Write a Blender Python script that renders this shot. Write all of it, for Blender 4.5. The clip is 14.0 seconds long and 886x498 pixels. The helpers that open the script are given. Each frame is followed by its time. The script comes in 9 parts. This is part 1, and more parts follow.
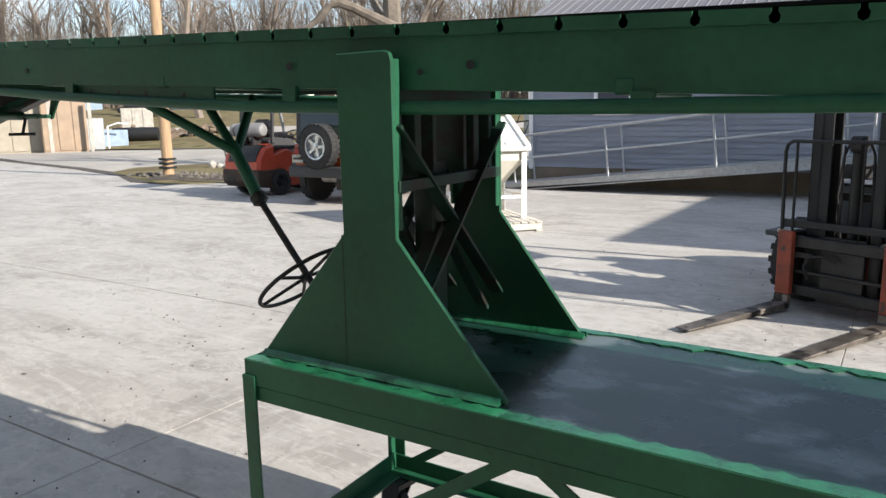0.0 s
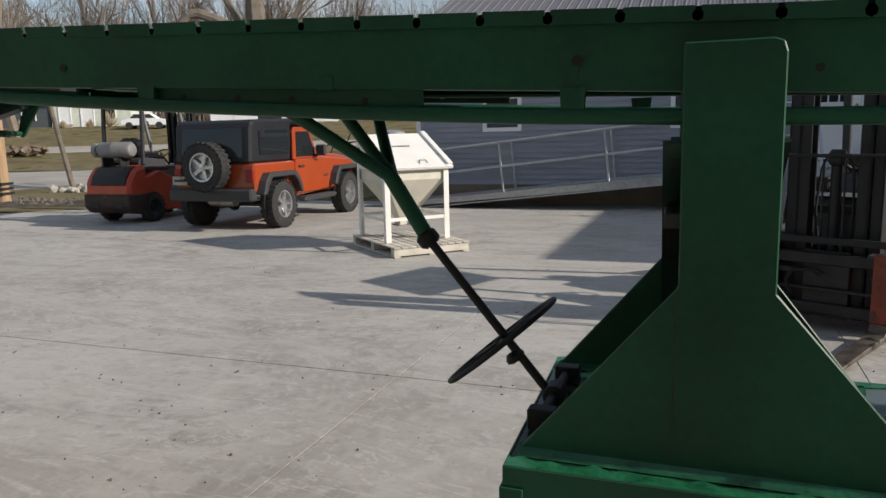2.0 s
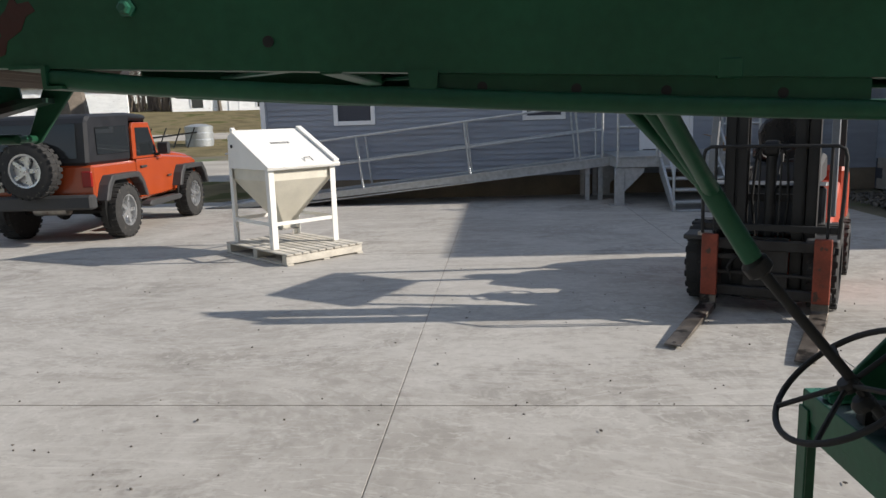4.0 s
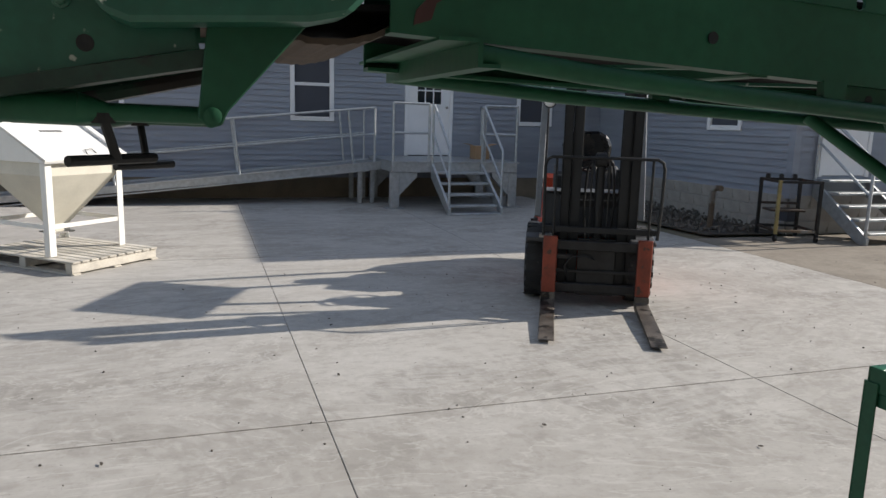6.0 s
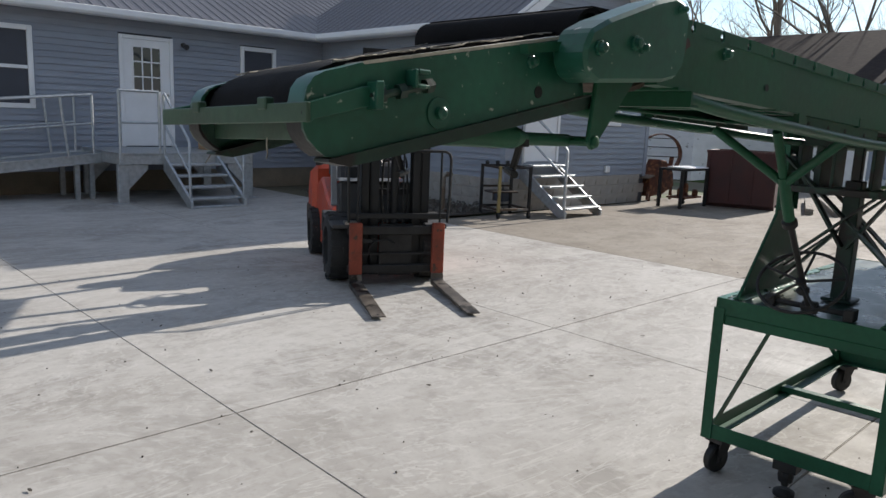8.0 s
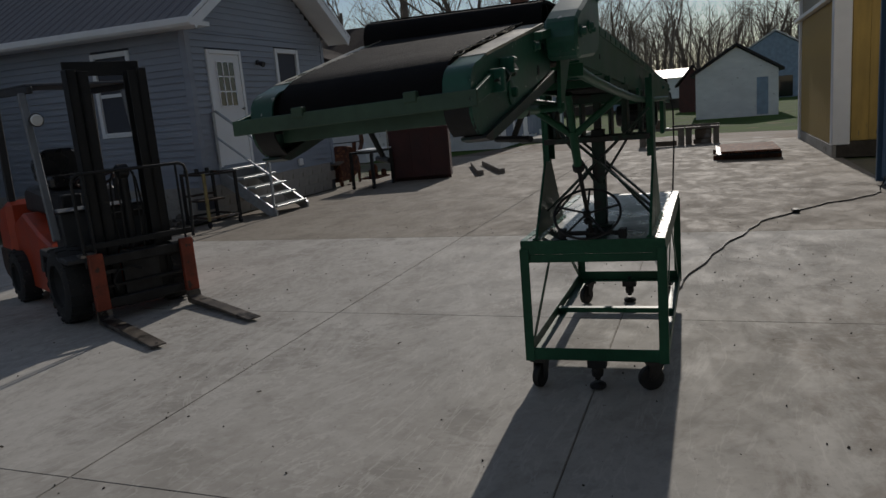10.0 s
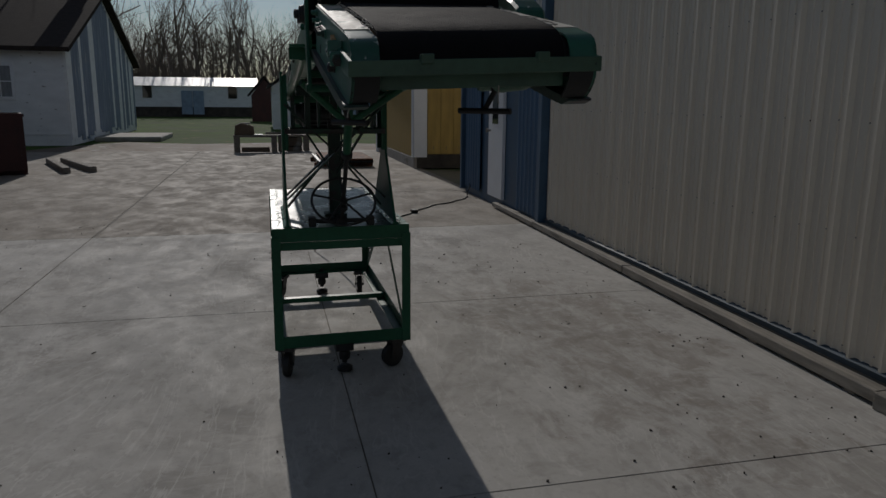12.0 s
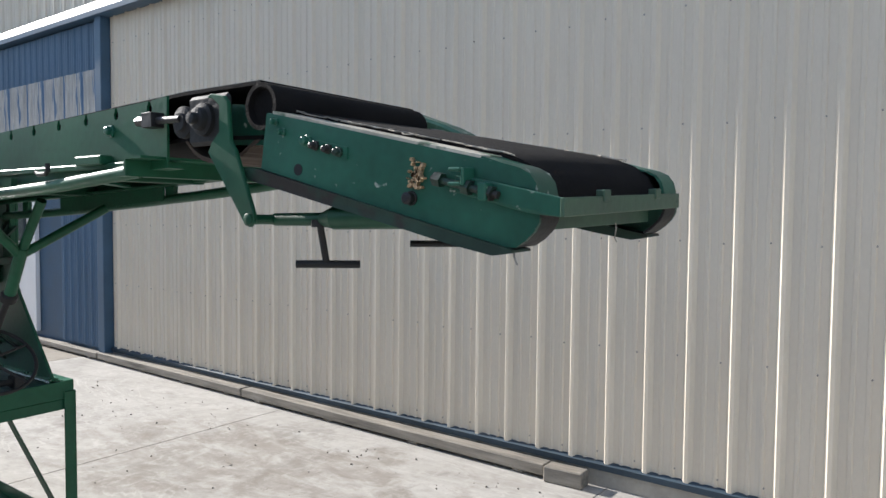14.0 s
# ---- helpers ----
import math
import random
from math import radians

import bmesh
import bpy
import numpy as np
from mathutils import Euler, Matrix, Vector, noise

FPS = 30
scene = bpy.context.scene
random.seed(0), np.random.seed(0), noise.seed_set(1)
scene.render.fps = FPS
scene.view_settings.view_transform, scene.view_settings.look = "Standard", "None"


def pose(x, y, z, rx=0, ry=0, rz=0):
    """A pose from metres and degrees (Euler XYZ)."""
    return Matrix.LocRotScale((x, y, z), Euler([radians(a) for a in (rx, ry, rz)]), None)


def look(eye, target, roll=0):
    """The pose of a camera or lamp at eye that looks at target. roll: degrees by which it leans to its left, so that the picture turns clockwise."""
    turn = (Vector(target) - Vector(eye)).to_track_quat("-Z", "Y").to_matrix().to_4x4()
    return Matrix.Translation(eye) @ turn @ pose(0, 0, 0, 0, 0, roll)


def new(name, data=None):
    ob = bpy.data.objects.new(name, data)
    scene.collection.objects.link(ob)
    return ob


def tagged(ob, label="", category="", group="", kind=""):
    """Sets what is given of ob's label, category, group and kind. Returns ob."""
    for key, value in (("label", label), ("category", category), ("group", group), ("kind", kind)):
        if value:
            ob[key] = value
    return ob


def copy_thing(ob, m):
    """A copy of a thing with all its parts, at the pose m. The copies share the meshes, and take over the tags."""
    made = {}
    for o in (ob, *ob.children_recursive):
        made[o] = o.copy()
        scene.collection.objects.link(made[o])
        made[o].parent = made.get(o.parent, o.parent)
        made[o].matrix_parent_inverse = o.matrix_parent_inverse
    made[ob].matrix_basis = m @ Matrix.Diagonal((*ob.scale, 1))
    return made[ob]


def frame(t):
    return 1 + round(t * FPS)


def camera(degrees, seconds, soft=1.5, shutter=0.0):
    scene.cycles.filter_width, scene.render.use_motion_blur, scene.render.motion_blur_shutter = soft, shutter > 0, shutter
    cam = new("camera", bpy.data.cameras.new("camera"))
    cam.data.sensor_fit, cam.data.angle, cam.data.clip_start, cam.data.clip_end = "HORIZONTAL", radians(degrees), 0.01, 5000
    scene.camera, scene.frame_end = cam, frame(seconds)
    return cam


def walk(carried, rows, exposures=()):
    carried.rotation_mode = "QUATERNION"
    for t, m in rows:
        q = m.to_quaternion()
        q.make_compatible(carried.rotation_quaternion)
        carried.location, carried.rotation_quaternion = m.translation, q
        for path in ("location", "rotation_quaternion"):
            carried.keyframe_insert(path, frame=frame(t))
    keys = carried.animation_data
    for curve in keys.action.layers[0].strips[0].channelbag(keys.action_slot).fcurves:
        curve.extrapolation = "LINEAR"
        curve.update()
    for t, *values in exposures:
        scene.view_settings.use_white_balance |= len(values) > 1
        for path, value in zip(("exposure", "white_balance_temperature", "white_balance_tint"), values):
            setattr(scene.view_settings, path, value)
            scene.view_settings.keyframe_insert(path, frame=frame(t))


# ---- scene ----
cam = camera(62.9, 14.0)
PATH = [
    (0, (0.055, 0.569, 1.517), (-1.009, 2.225, 1.161), -1.0),
    (0.5, (-0.238, 0.59, 1.52), (-1.256, 2.278, 1.177), -0.2),
    (1, (-0.546, 0.501, 1.555), (-1.451, 2.253, 1.221), -1.6),
    (1.5, (-0.84, 0.54, 1.533), (-1.631, 2.349, 1.214), 0.2),
    (2, (-1.128, 0.578, 1.528), (-1.812, 2.43, 1.21), -1.3),
    (2.5, (-1.448, 0.599, 1.523), (-1.961, 2.506, 1.207), 0.9),
    (2.7, (-1.607, 0.749, 1.513), (-2.053, 2.672, 1.186), -0.2),
    (4.8, (-2.723, 0.857, 1.604), (-2.717, 2.825, 1.248), 0.7),
    (5, (-2.846, 0.908, 1.572), (-2.783, 2.877, 1.223), 1.1),
    (5.5, (-3.196, 1.003, 1.578), (-2.924, 2.952, 1.223), -0.4),
    (6, (-3.522, 1.037, 1.569), (-2.899, 2.906, 1.222), 1.6),
    (6.5, (-3.832, 1.016, 1.6), (-2.894, 2.748, 1.255), 3.3),
    (7, (-4.125, 1.122, 1.574), (-3.028, 2.767, 1.273), -0.6),
    (7.5, (-4.405, 1.198, 1.586), (-3.191, 2.748, 1.237), 0.9),
    (8, (-4.703, 1.214, 1.598), (-3.344, 2.639, 1.247), 2.3),
    (8.5, (-4.896, 1.297, 1.605), (-3.367, 2.542, 1.267), 2.9),
    (8.7, (-4.914, 1.37, 1.602), (-3.321, 2.532, 1.265), 0.8),
    (10.8, (-5.505, 2.028, 1.562), (-3.571, 2.333, 1.154), -1.3),
    (11, (-5.51, 2.147, 1.545), (-3.561, 2.32, 1.128), -0.3),
    (11.5, (-5.467, 2.464, 1.547), (-3.533, 2.308, 1.061), -2.5),
    (12, (-5.459, 2.695, 1.531), (-3.555, 2.234, 1.128), 0.5),
    (12.5, (-5.204, 2.896, 1.551), (-3.388, 2.122, 1.227), 3.6),
    (13, (-5.003, 3.134, 1.546), (-3.351, 2.027, 1.333), 4.6),
    (13.5, (-4.813, 3.336, 1.575), (-3.403, 1.925, 1.441), 4.4),
    (14, (-4.622, 3.47, 1.572), (-3.432, 1.866, 1.475), 0.5),
]
EXPOSURES = [(0, 1.0, 6700, 12), (0.5, 1.05, 6700, 12), (0.8, 0.95, 6750, 12), (1.0, 0.64, 6800, 12), (1.3, -0.3, 6900, 12), (1.5, -0.58, 7000, 12), (1.7, -0.2, 6950, 12), (2.0, 0.1, 6850, 12), (2.7, 0.30, 6700, 12), (5, 0.37, 6750, 12), (6.0, 0.42, 6720, 12), (6.5, 0.72, 6700, 12),
             (7.0, 0.92, 6550, 12), (7.5, 0.90, 6500, 12), (8.0, 0.53, 6550, 12), (8.4, -0.35, 6750, 12), (8.7, -0.1, 6750, 12), (10.8, -1.5, 6600, 12), (11.0, -1.5, 6600, 12), (11.5, -0.76, 6600, 12),
             (12.0, -1.55, 6400, 12), (12.5, -0.36, 6150, 12), (13.0, -0.48, 6250, 12), (13.5, 0.05, 6350, 12), (14, 0.96, 6350, 12)]
walk(cam, [(t, look(eye, target, roll)) for t, eye, target, roll in PATH], EXPOSURES)

# ---- light, sky, exposure ----
world = bpy.data.worlds.new("sky")
scene.world = world
world.use_nodes = True
wn, wl = world.node_tree.nodes, world.node_tree.links
wn.clear()
SUN_ELEVATION, SUN_AZIMUTH = 26.6, 1.7   # the sun stands over +x
w_out = wn.new("ShaderNodeOutputWorld")
w_bg = wn.new("ShaderNodeBackground")
w_sky = wn.new("ShaderNodeTexSky")
w_sky.sky_type = "NISHITA"
w_sky.sun_disc = False
w_sky.sun_elevation = radians(SUN_ELEVATION)
w_sky.sun_rotation = radians(90 - SUN_AZIMUTH)
w_sky.air_density, w_sky.dust_density = 1.0, 0.08
# thin streaky cloud over the whole sky
w_co = wn.new("ShaderNodeTexCoord")
w_map = wn.new("ShaderNodeMapping")
w_map.inputs["Scale"].default_value = (1.6, 1.6, 7.0)
w_no = wn.new("ShaderNodeTexNoise")
w_no.inputs["Scale"].default_value = 1.7
w_no.inputs["Detail"].default_value = 6
w_ramp = wn.new("ShaderNodeValToRGB")
w_ramp.color_ramp.elements[0].position, w_ramp.color_ramp.elements[1].position = 0.44, 0.74
w_mix = wn.new("ShaderNodeMix")
w_mix.data_type = "RGBA"
w_mix.inputs["B"].default_value = (5.6, 5.75, 6.0, 1)
wl.new(w_co.outputs["Generated"], w_map.inputs["Vector"])
wl.new(w_map.outputs["Vector"], w_no.inputs["Vector"])
wl.new(w_no.outputs["Fac"], w_ramp.inputs["Fac"])
wl.new(w_ramp.outputs["Color"], w_mix.inputs["Factor"])
wl.new(w_sky.outputs["Color"], w_mix.inputs["A"])
wl.new(w_mix.outputs["Result"], w_bg.inputs["Color"])
w_bg.inputs["Strength"].default_value = 0.108
wl.new(w_bg.outputs["Background"], w_out.inputs["Surface"])

sun_data = bpy.data.lights.new("sun", "SUN")
sun_data.energy, sun_data.angle, sun_data.color = 4.55, radians(0.55), (1.0, 0.95, 0.87)
sun = new("sun", sun_data)
sun_way = Vector((math.cos(radians(SUN_ELEVATION)) * math.cos(radians(SUN_AZIMUTH)),
                  math.cos(radians(SUN_ELEVATION)) * math.sin(radians(SUN_AZIMUTH)), math.sin(radians(SUN_ELEVATION))))
sun.matrix_world = look(sun_way * 60, (0, 0, 0))


# ---- materials ----
def shade(name, base, rough=0.6, metal=0.0, var=0.25, scale=6.0, fine=60.0, bump=0.15, spots=None, spot_at=0.62, spot_scale=9.0,
          space="Object", stretch=(1, 1, 1), per_piece=0.0, spec=0.5, coat=0.0, rough_var=0.15, bump_dist=0.01):
    """A surface with a base colour that varies at two scales, fine relief, and if wanted spots of a second colour."""
    m = bpy.data.materials.new(name)
    m.use_nodes = True
    nt, lk = m.node_tree.nodes, m.node_tree.links
    b = nt["Principled BSDF"]
    if space == "World":
        src = nt.new("ShaderNodeNewGeometry").outputs["Position"]
    else:
        src = nt.new("ShaderNodeTexCoord").outputs["Object"]
    mp = nt.new("ShaderNodeMapping")
    mp.inputs["Scale"].default_value = stretch
    lk.new(src, mp.inputs["Vector"])
    n1, n2 = nt.new("ShaderNodeTexNoise"), nt.new("ShaderNodeTexNoise")
    for n, s, d in ((n1, scale, 5), (n2, fine, 3)):
        n.inputs["Scale"].default_value, n.inputs["Detail"].default_value = s, d
        lk.new(mp.outputs["Vector"], n.inputs["Vector"])
    add = nt.new("ShaderNodeMath")
    add.operation = "MULTIPLY_ADD"
    add.inputs[1].default_value = 0.35
    lk.new(n2.outputs["Fac"], add.inputs[0])
    lk.new(n1.outputs["Fac"], add.inputs[2])
    ramp = nt.new("ShaderNodeValToRGB")
    e = ramp.color_ramp.elements
    e[0].position, e[1].position = 0.42, 0.92
    e[0].color = (*[max(0, c * (1 - var)) for c in base], 1)
    e[1].color = (*[min(1, c * (1 + var)) for c in base], 1)
    lk.new(add.outputs[0], ramp.inputs["Fac"])
    col = ramp.outputs["Color"]
    if per_piece:
        oi = nt.new("ShaderNodeObjectInfo")
        mr = nt.new("ShaderNodeMapRange")
        mr.inputs["To Min"].default_value, mr.inputs["To Max"].default_value = 1 - per_piece, 1 + per_piece
        lk.new(oi.outputs["Random"], mr.inputs["Value"])
        hs = nt.new("ShaderNodeHueSaturation")
        lk.new(mr.outputs["Result"], hs.inputs["Value"])
        lk.new(col, hs.inputs["Color"])
        col = hs.outputs["Color"]
    if spots:
        n3 = nt.new("ShaderNodeTexNoise")
        n3.inputs["Scale"].default_value, n3.inputs["Detail"].default_value = spot_scale, 6
        lk.new(mp.outputs["Vector"], n3.inputs["Vector"])
        r3 = nt.new("ShaderNodeValToRGB")
        r3.color_ramp.elements[0].position, r3.color_ramp.elements[1].position = spot_at, spot_at + 0.06
        lk.new(n3.outputs["Fac"], r3.inputs["Fac"])
        mx = nt.new("ShaderNodeMix")
        mx.data_type = "RGBA"
        mx.inputs["B"].default_value = (*spots, 1)
        lk.new(r3.outputs["Color"], mx.inputs["Factor"])
        lk.new(col, mx.inputs["A"])
        col = mx.outputs["Result"]
    lk.new(col, b.inputs["Base Color"])
    rr = nt.new("ShaderNodeMapRange")
    rr.inputs["To Min"].default_value, rr.inputs["To Max"].default_value = max(0.02, rough - rough_var), min(1, rough + rough_var)
    lk.new(n1.outputs["Fac"], rr.inputs["Value"])
    lk.new(rr.outputs["Result"], b.inputs["Roughness"])
    b.inputs["Metallic"].default_value = metal
    b.inputs["Specular IOR Level"].default_value = spec
    b.inputs["Coat Weight"].default_value = coat
    if bump:
        bp = nt.new("ShaderNodeBump")
        bp.inputs["Strength"].default_value, bp.inputs["Distance"].default_value = bump, bump_dist
        lk.new(add.outputs[0], bp.inputs["Height"])
        lk.new(bp.outputs["Normal"], b.inputs["Normal"])
    return m


def clear_glass(name, tint=(0.8, 0.85, 0.85), dark=False):
    m = bpy.data.materials.new(name)
    m.use_nodes = True
    b = m.node_tree.nodes["Principled BSDF"]
    b.inputs["Base Color"].default_value = (*tint, 1)
    b.inputs["Roughness"].default_value = 0.03
    b.inputs["Transmission Weight"].default_value = 0.0 if dark else 0.95
    b.inputs["IOR"].default_value = 1.5
    return m


GREEN = shade("green_enamel", (0.0112, 0.077, 0.039), 0.46, 0, 0.34, 3.0, 45, 0.14, spec=0.30, rough_var=0.14)
GREEN_CHIPPED = shade("green_enamel_chipped", (0.0125, 0.090, 0.056), 0.38, 0, 0.40, 4.0, 50, 0.10, spots=(0.40, 0.43, 0.38), spot_at=0.675, spot_scale=54)
GREEN_LIP = shade("thick_green_paint", (0.014, 0.125, 0.060), 0.30, 0, 0.45, 14.0, 70, 0.6, coat=0.2)
# blue-grey spots: worn patches, with sky sheen painted into their colour
GREEN_TOP = shade("worn_sheen_green_top", (0.008, 0.036, 0.028), 0.30, 0, 0.75, 5.0, 80, 0.16, spots=(0.105, 0.140, 0.142), spot_at=0.54, spot_scale=3.4, stretch=(1.0, 1.5, 1), rough_var=0.18)
FLAKED = shade("flaked_primer", (0.36, 0.25, 0.14), 0.85, 0, 0.5, 60, 200, 0.4)
# darkened copy of the green enamel: the stand's inner shade put into its colour
GREEN_DARK = shade("dark_green_enamel", (0.009, 0.034, 0.022), 0.5, 0, 0.5, 7.0, 70, 0.2, spots=(0.016, 0.014, 0.012), spot_at=0.52, spot_scale=8)
GREEN_PALE = shade("faded_green_paint", (0.040, 0.088, 0.054), 0.5, 0, 0.3, 8, 60, 0.2)
CREAM_EDGE = shade("scraped_rail_top", (0.46, 0.43, 0.36), 0.55, 0, 0.35, 12, 90, 0.4, spots=(0.08, 0.14, 0.09), spot_at=0.6, spot_scale=20)
RUBBER = shade("belt_rubber", (0.008, 0.0075, 0.008), 0.88, 0, 0.45, 10, 260, 0.4, spec=0.16)
BELT_UNDER = shade("ribbed_belt_underside", (0.075, 0.055, 0.042), 0.85, 0, 0.4, 12, 120, 0.3)
FRAY = shade("frayed_belt_edge", (0.30, 0.28, 0.24), 0.9, 0, 0.5, 60, 200, 0.6)
BLACKIRON = shade("black_iron", (0.010, 0.0105, 0.011), 0.6, 0.1, 0.4, 12, 90, 0.3)
STEEL = shade("worn_steel", (0.32, 0.31, 0.29), 0.42, 0.9, 0.35, 9, 70, 0.3, spots=(0.16, 0.09, 0.05), spot_at=0.63, spot_scale=14)
DARKSTEEL = shade("greasy_dark_steel", (0.028, 0.028, 0.029), 0.42, 0.55, 0.45, 9, 70, 0.3)
GALV = shade("galvanised_steel", (0.45, 0.47, 0.48), 0.48, 0.75, 0.2, 14, 80, 0.12)
RUST = shade("rusty_iron", (0.10, 0.035, 0.018), 0.85, 0.2, 0.6, 8, 80, 0.5, spots=(0.22, 0.09, 0.04), spot_at=0.55, spot_scale=12)
TYRE = shade("tyre_rubber", (0.022, 0.022, 0.022), 0.85, 0, 0.35, 12, 150, 0.4, spots=(0.07, 0.065, 0.055), spot_at=0.62, spot_scale=18)
ALLOY = shade("alloy_rim", (0.52, 0.53, 0.54), 0.3, 0.8, 0.12, 10, 90, 0.05)
ORANGE = shade("orange_body_paint", (0.34, 0.054, 0.013), 0.25, 0, 0.10, 2, 90, 0.02, coat=0.6, rough_var=0.05)
ORANGE_OLD = shade("orange_truck_paint", (0.42, 0.055, 0.022), 0.42, 0, 0.22, 4, 60, 0.1, spots=(0.10, 0.045, 0.03), spot_at=0.66, spot_scale=7)
ORANGE_DULL = shade("scraped_orange_paint", (0.22, 0.042, 0.020), 0.55, 0, 0.4, 7, 60, 0.2, spots=(0.07, 0.035, 0.025), spot_at=0.62, spot_scale=12)
BLACK_TRIM = shade("black_plastic_trim", (0.035, 0.036, 0.038), 0.6, 0, 0.2, 10, 120, 0.15)
HARDTOP = shade("charcoal_hardtop", (0.010, 0.011, 0.014), 0.52, 0, 0.2, 6, 160, 0.15)
SEAT_VINYL = shade("black_seat_vinyl", (0.010, 0.010, 0.012), 0.28, 0, 0.2, 8, 90, 0.08)
FORK_STEEL = shade("worn_fork_steel", (0.15, 0.13, 0.11), 0.5, 0.7, 0.5, 7, 60, 0.3, spots=(0.03, 0.026, 0.022), spot_at=0.55, spot_scale=6)
COWL_GREY = shade("grey_truck_paint", (0.20, 0.21, 0.22), 0.42, 0.1, 0.2, 6, 60, 0.1)
DARKGLASS = clear_glass("tinted_glass", (0.015, 0.018, 0.02), True)
RED_LENS = shade("red_lens", (0.25, 0.01, 0.01), 0.2, 0, 0.1, 8, 50, 0.02)
WHITE = shade("white_steel_paint", (0.78, 0.77, 0.73), 0.45, 0, 0.06, 3, 50, 0.05, spots=(0.45, 0.36, 0.26), spot_at=0.74, spot_scale=16)
CREAM = shade("cream_steel_paint", (0.62, 0.59, 0.50), 0.5, 0, 0.12, 3, 60, 0.08)
VINYL_WHITE = shade("white_vinyl_trim", (0.78, 0.79, 0.80), 0.5, 0, 0.05, 3, 50, 0.05)
SIDING = shade("blue_grey_vinyl_siding", (0.255, 0.280, 0.325), 0.55, 0, 0.12, 2.5, 70, 0.08, stretch=(0.6, 0.6, 4), per_piece=0.05)
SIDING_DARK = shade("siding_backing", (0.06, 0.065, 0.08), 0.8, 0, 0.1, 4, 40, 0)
ROOF_METAL = shade("charcoal_ribbed_roof", (0.17, 0.165, 0.175), 0.45, 0.3, 0.12, 1.2, 60, 0.05, per_piece=0.04)
BEIGE_METAL = shade("beige_ribbed_sheet", (0.668, 0.606, 0.502), 0.5, 0.1, 0.08, 1.1, 90, 0.06, stretch=(1, 1, 0.35), per_piece=0.02, spots=(0.60, 0.555, 0.475), spot_at=0.62, spot_scale=1.6)
BLUE_METAL = shade("blue_ribbed_sheet", (0.072, 0.138, 0.225), 0.5, 0.1, 0.18, 1.4, 70, 0.06, stretch=(1, 1, 0.3), per_piece=0.06)
SLATE_TRIM = shade("dull_slate_flashing", (0.035, 0.060, 0.085), 0.6, 0.1, 0.3, 3, 60, 0.1)
BLUE_TRIM = shade("blue_trim_paint", (0.050, 0.105, 0.175), 0.48, 0.1, 0.2, 3, 60, 0.08)
PEELED = shade("peeled_pale_sheet", (0.50, 0.50, 0.48), 0.7, 0, 0.5, 3, 40, 0.15, stretch=(8, 8, 0.5), spots=(0.10, 0.18, 0.30), spot_at=0.55, spot_scale=3)
OCHRE = shade("ochre_board_paint", (0.40, 0.27, 0.075), 0.7, 0, 0.22, 2.5, 60, 0.15, stretch=(3, 3, 0.5), spots=(0.20, 0.16, 0.10), spot_at=0.68, spot_scale=4)
TAN_SHEET = shade("tan_ribbed_sheet", (0.27, 0.24, 0.185), 0.6, 0, 0.15, 2, 60, 0.06)
PALE_ROOF = shade("pale_ribbed_roof", (0.55, 0.56, 0.56), 0.45, 0.4, 0.12, 1.5, 60, 0.05)
BLOCK = shade("grey_block_wall", (0.33, 0.31, 0.28), 0.9, 0, 0.2, 3, 50, 0.5, spots=(0.20, 0.18, 0.15), spot_at=0.62, spot_scale=4)


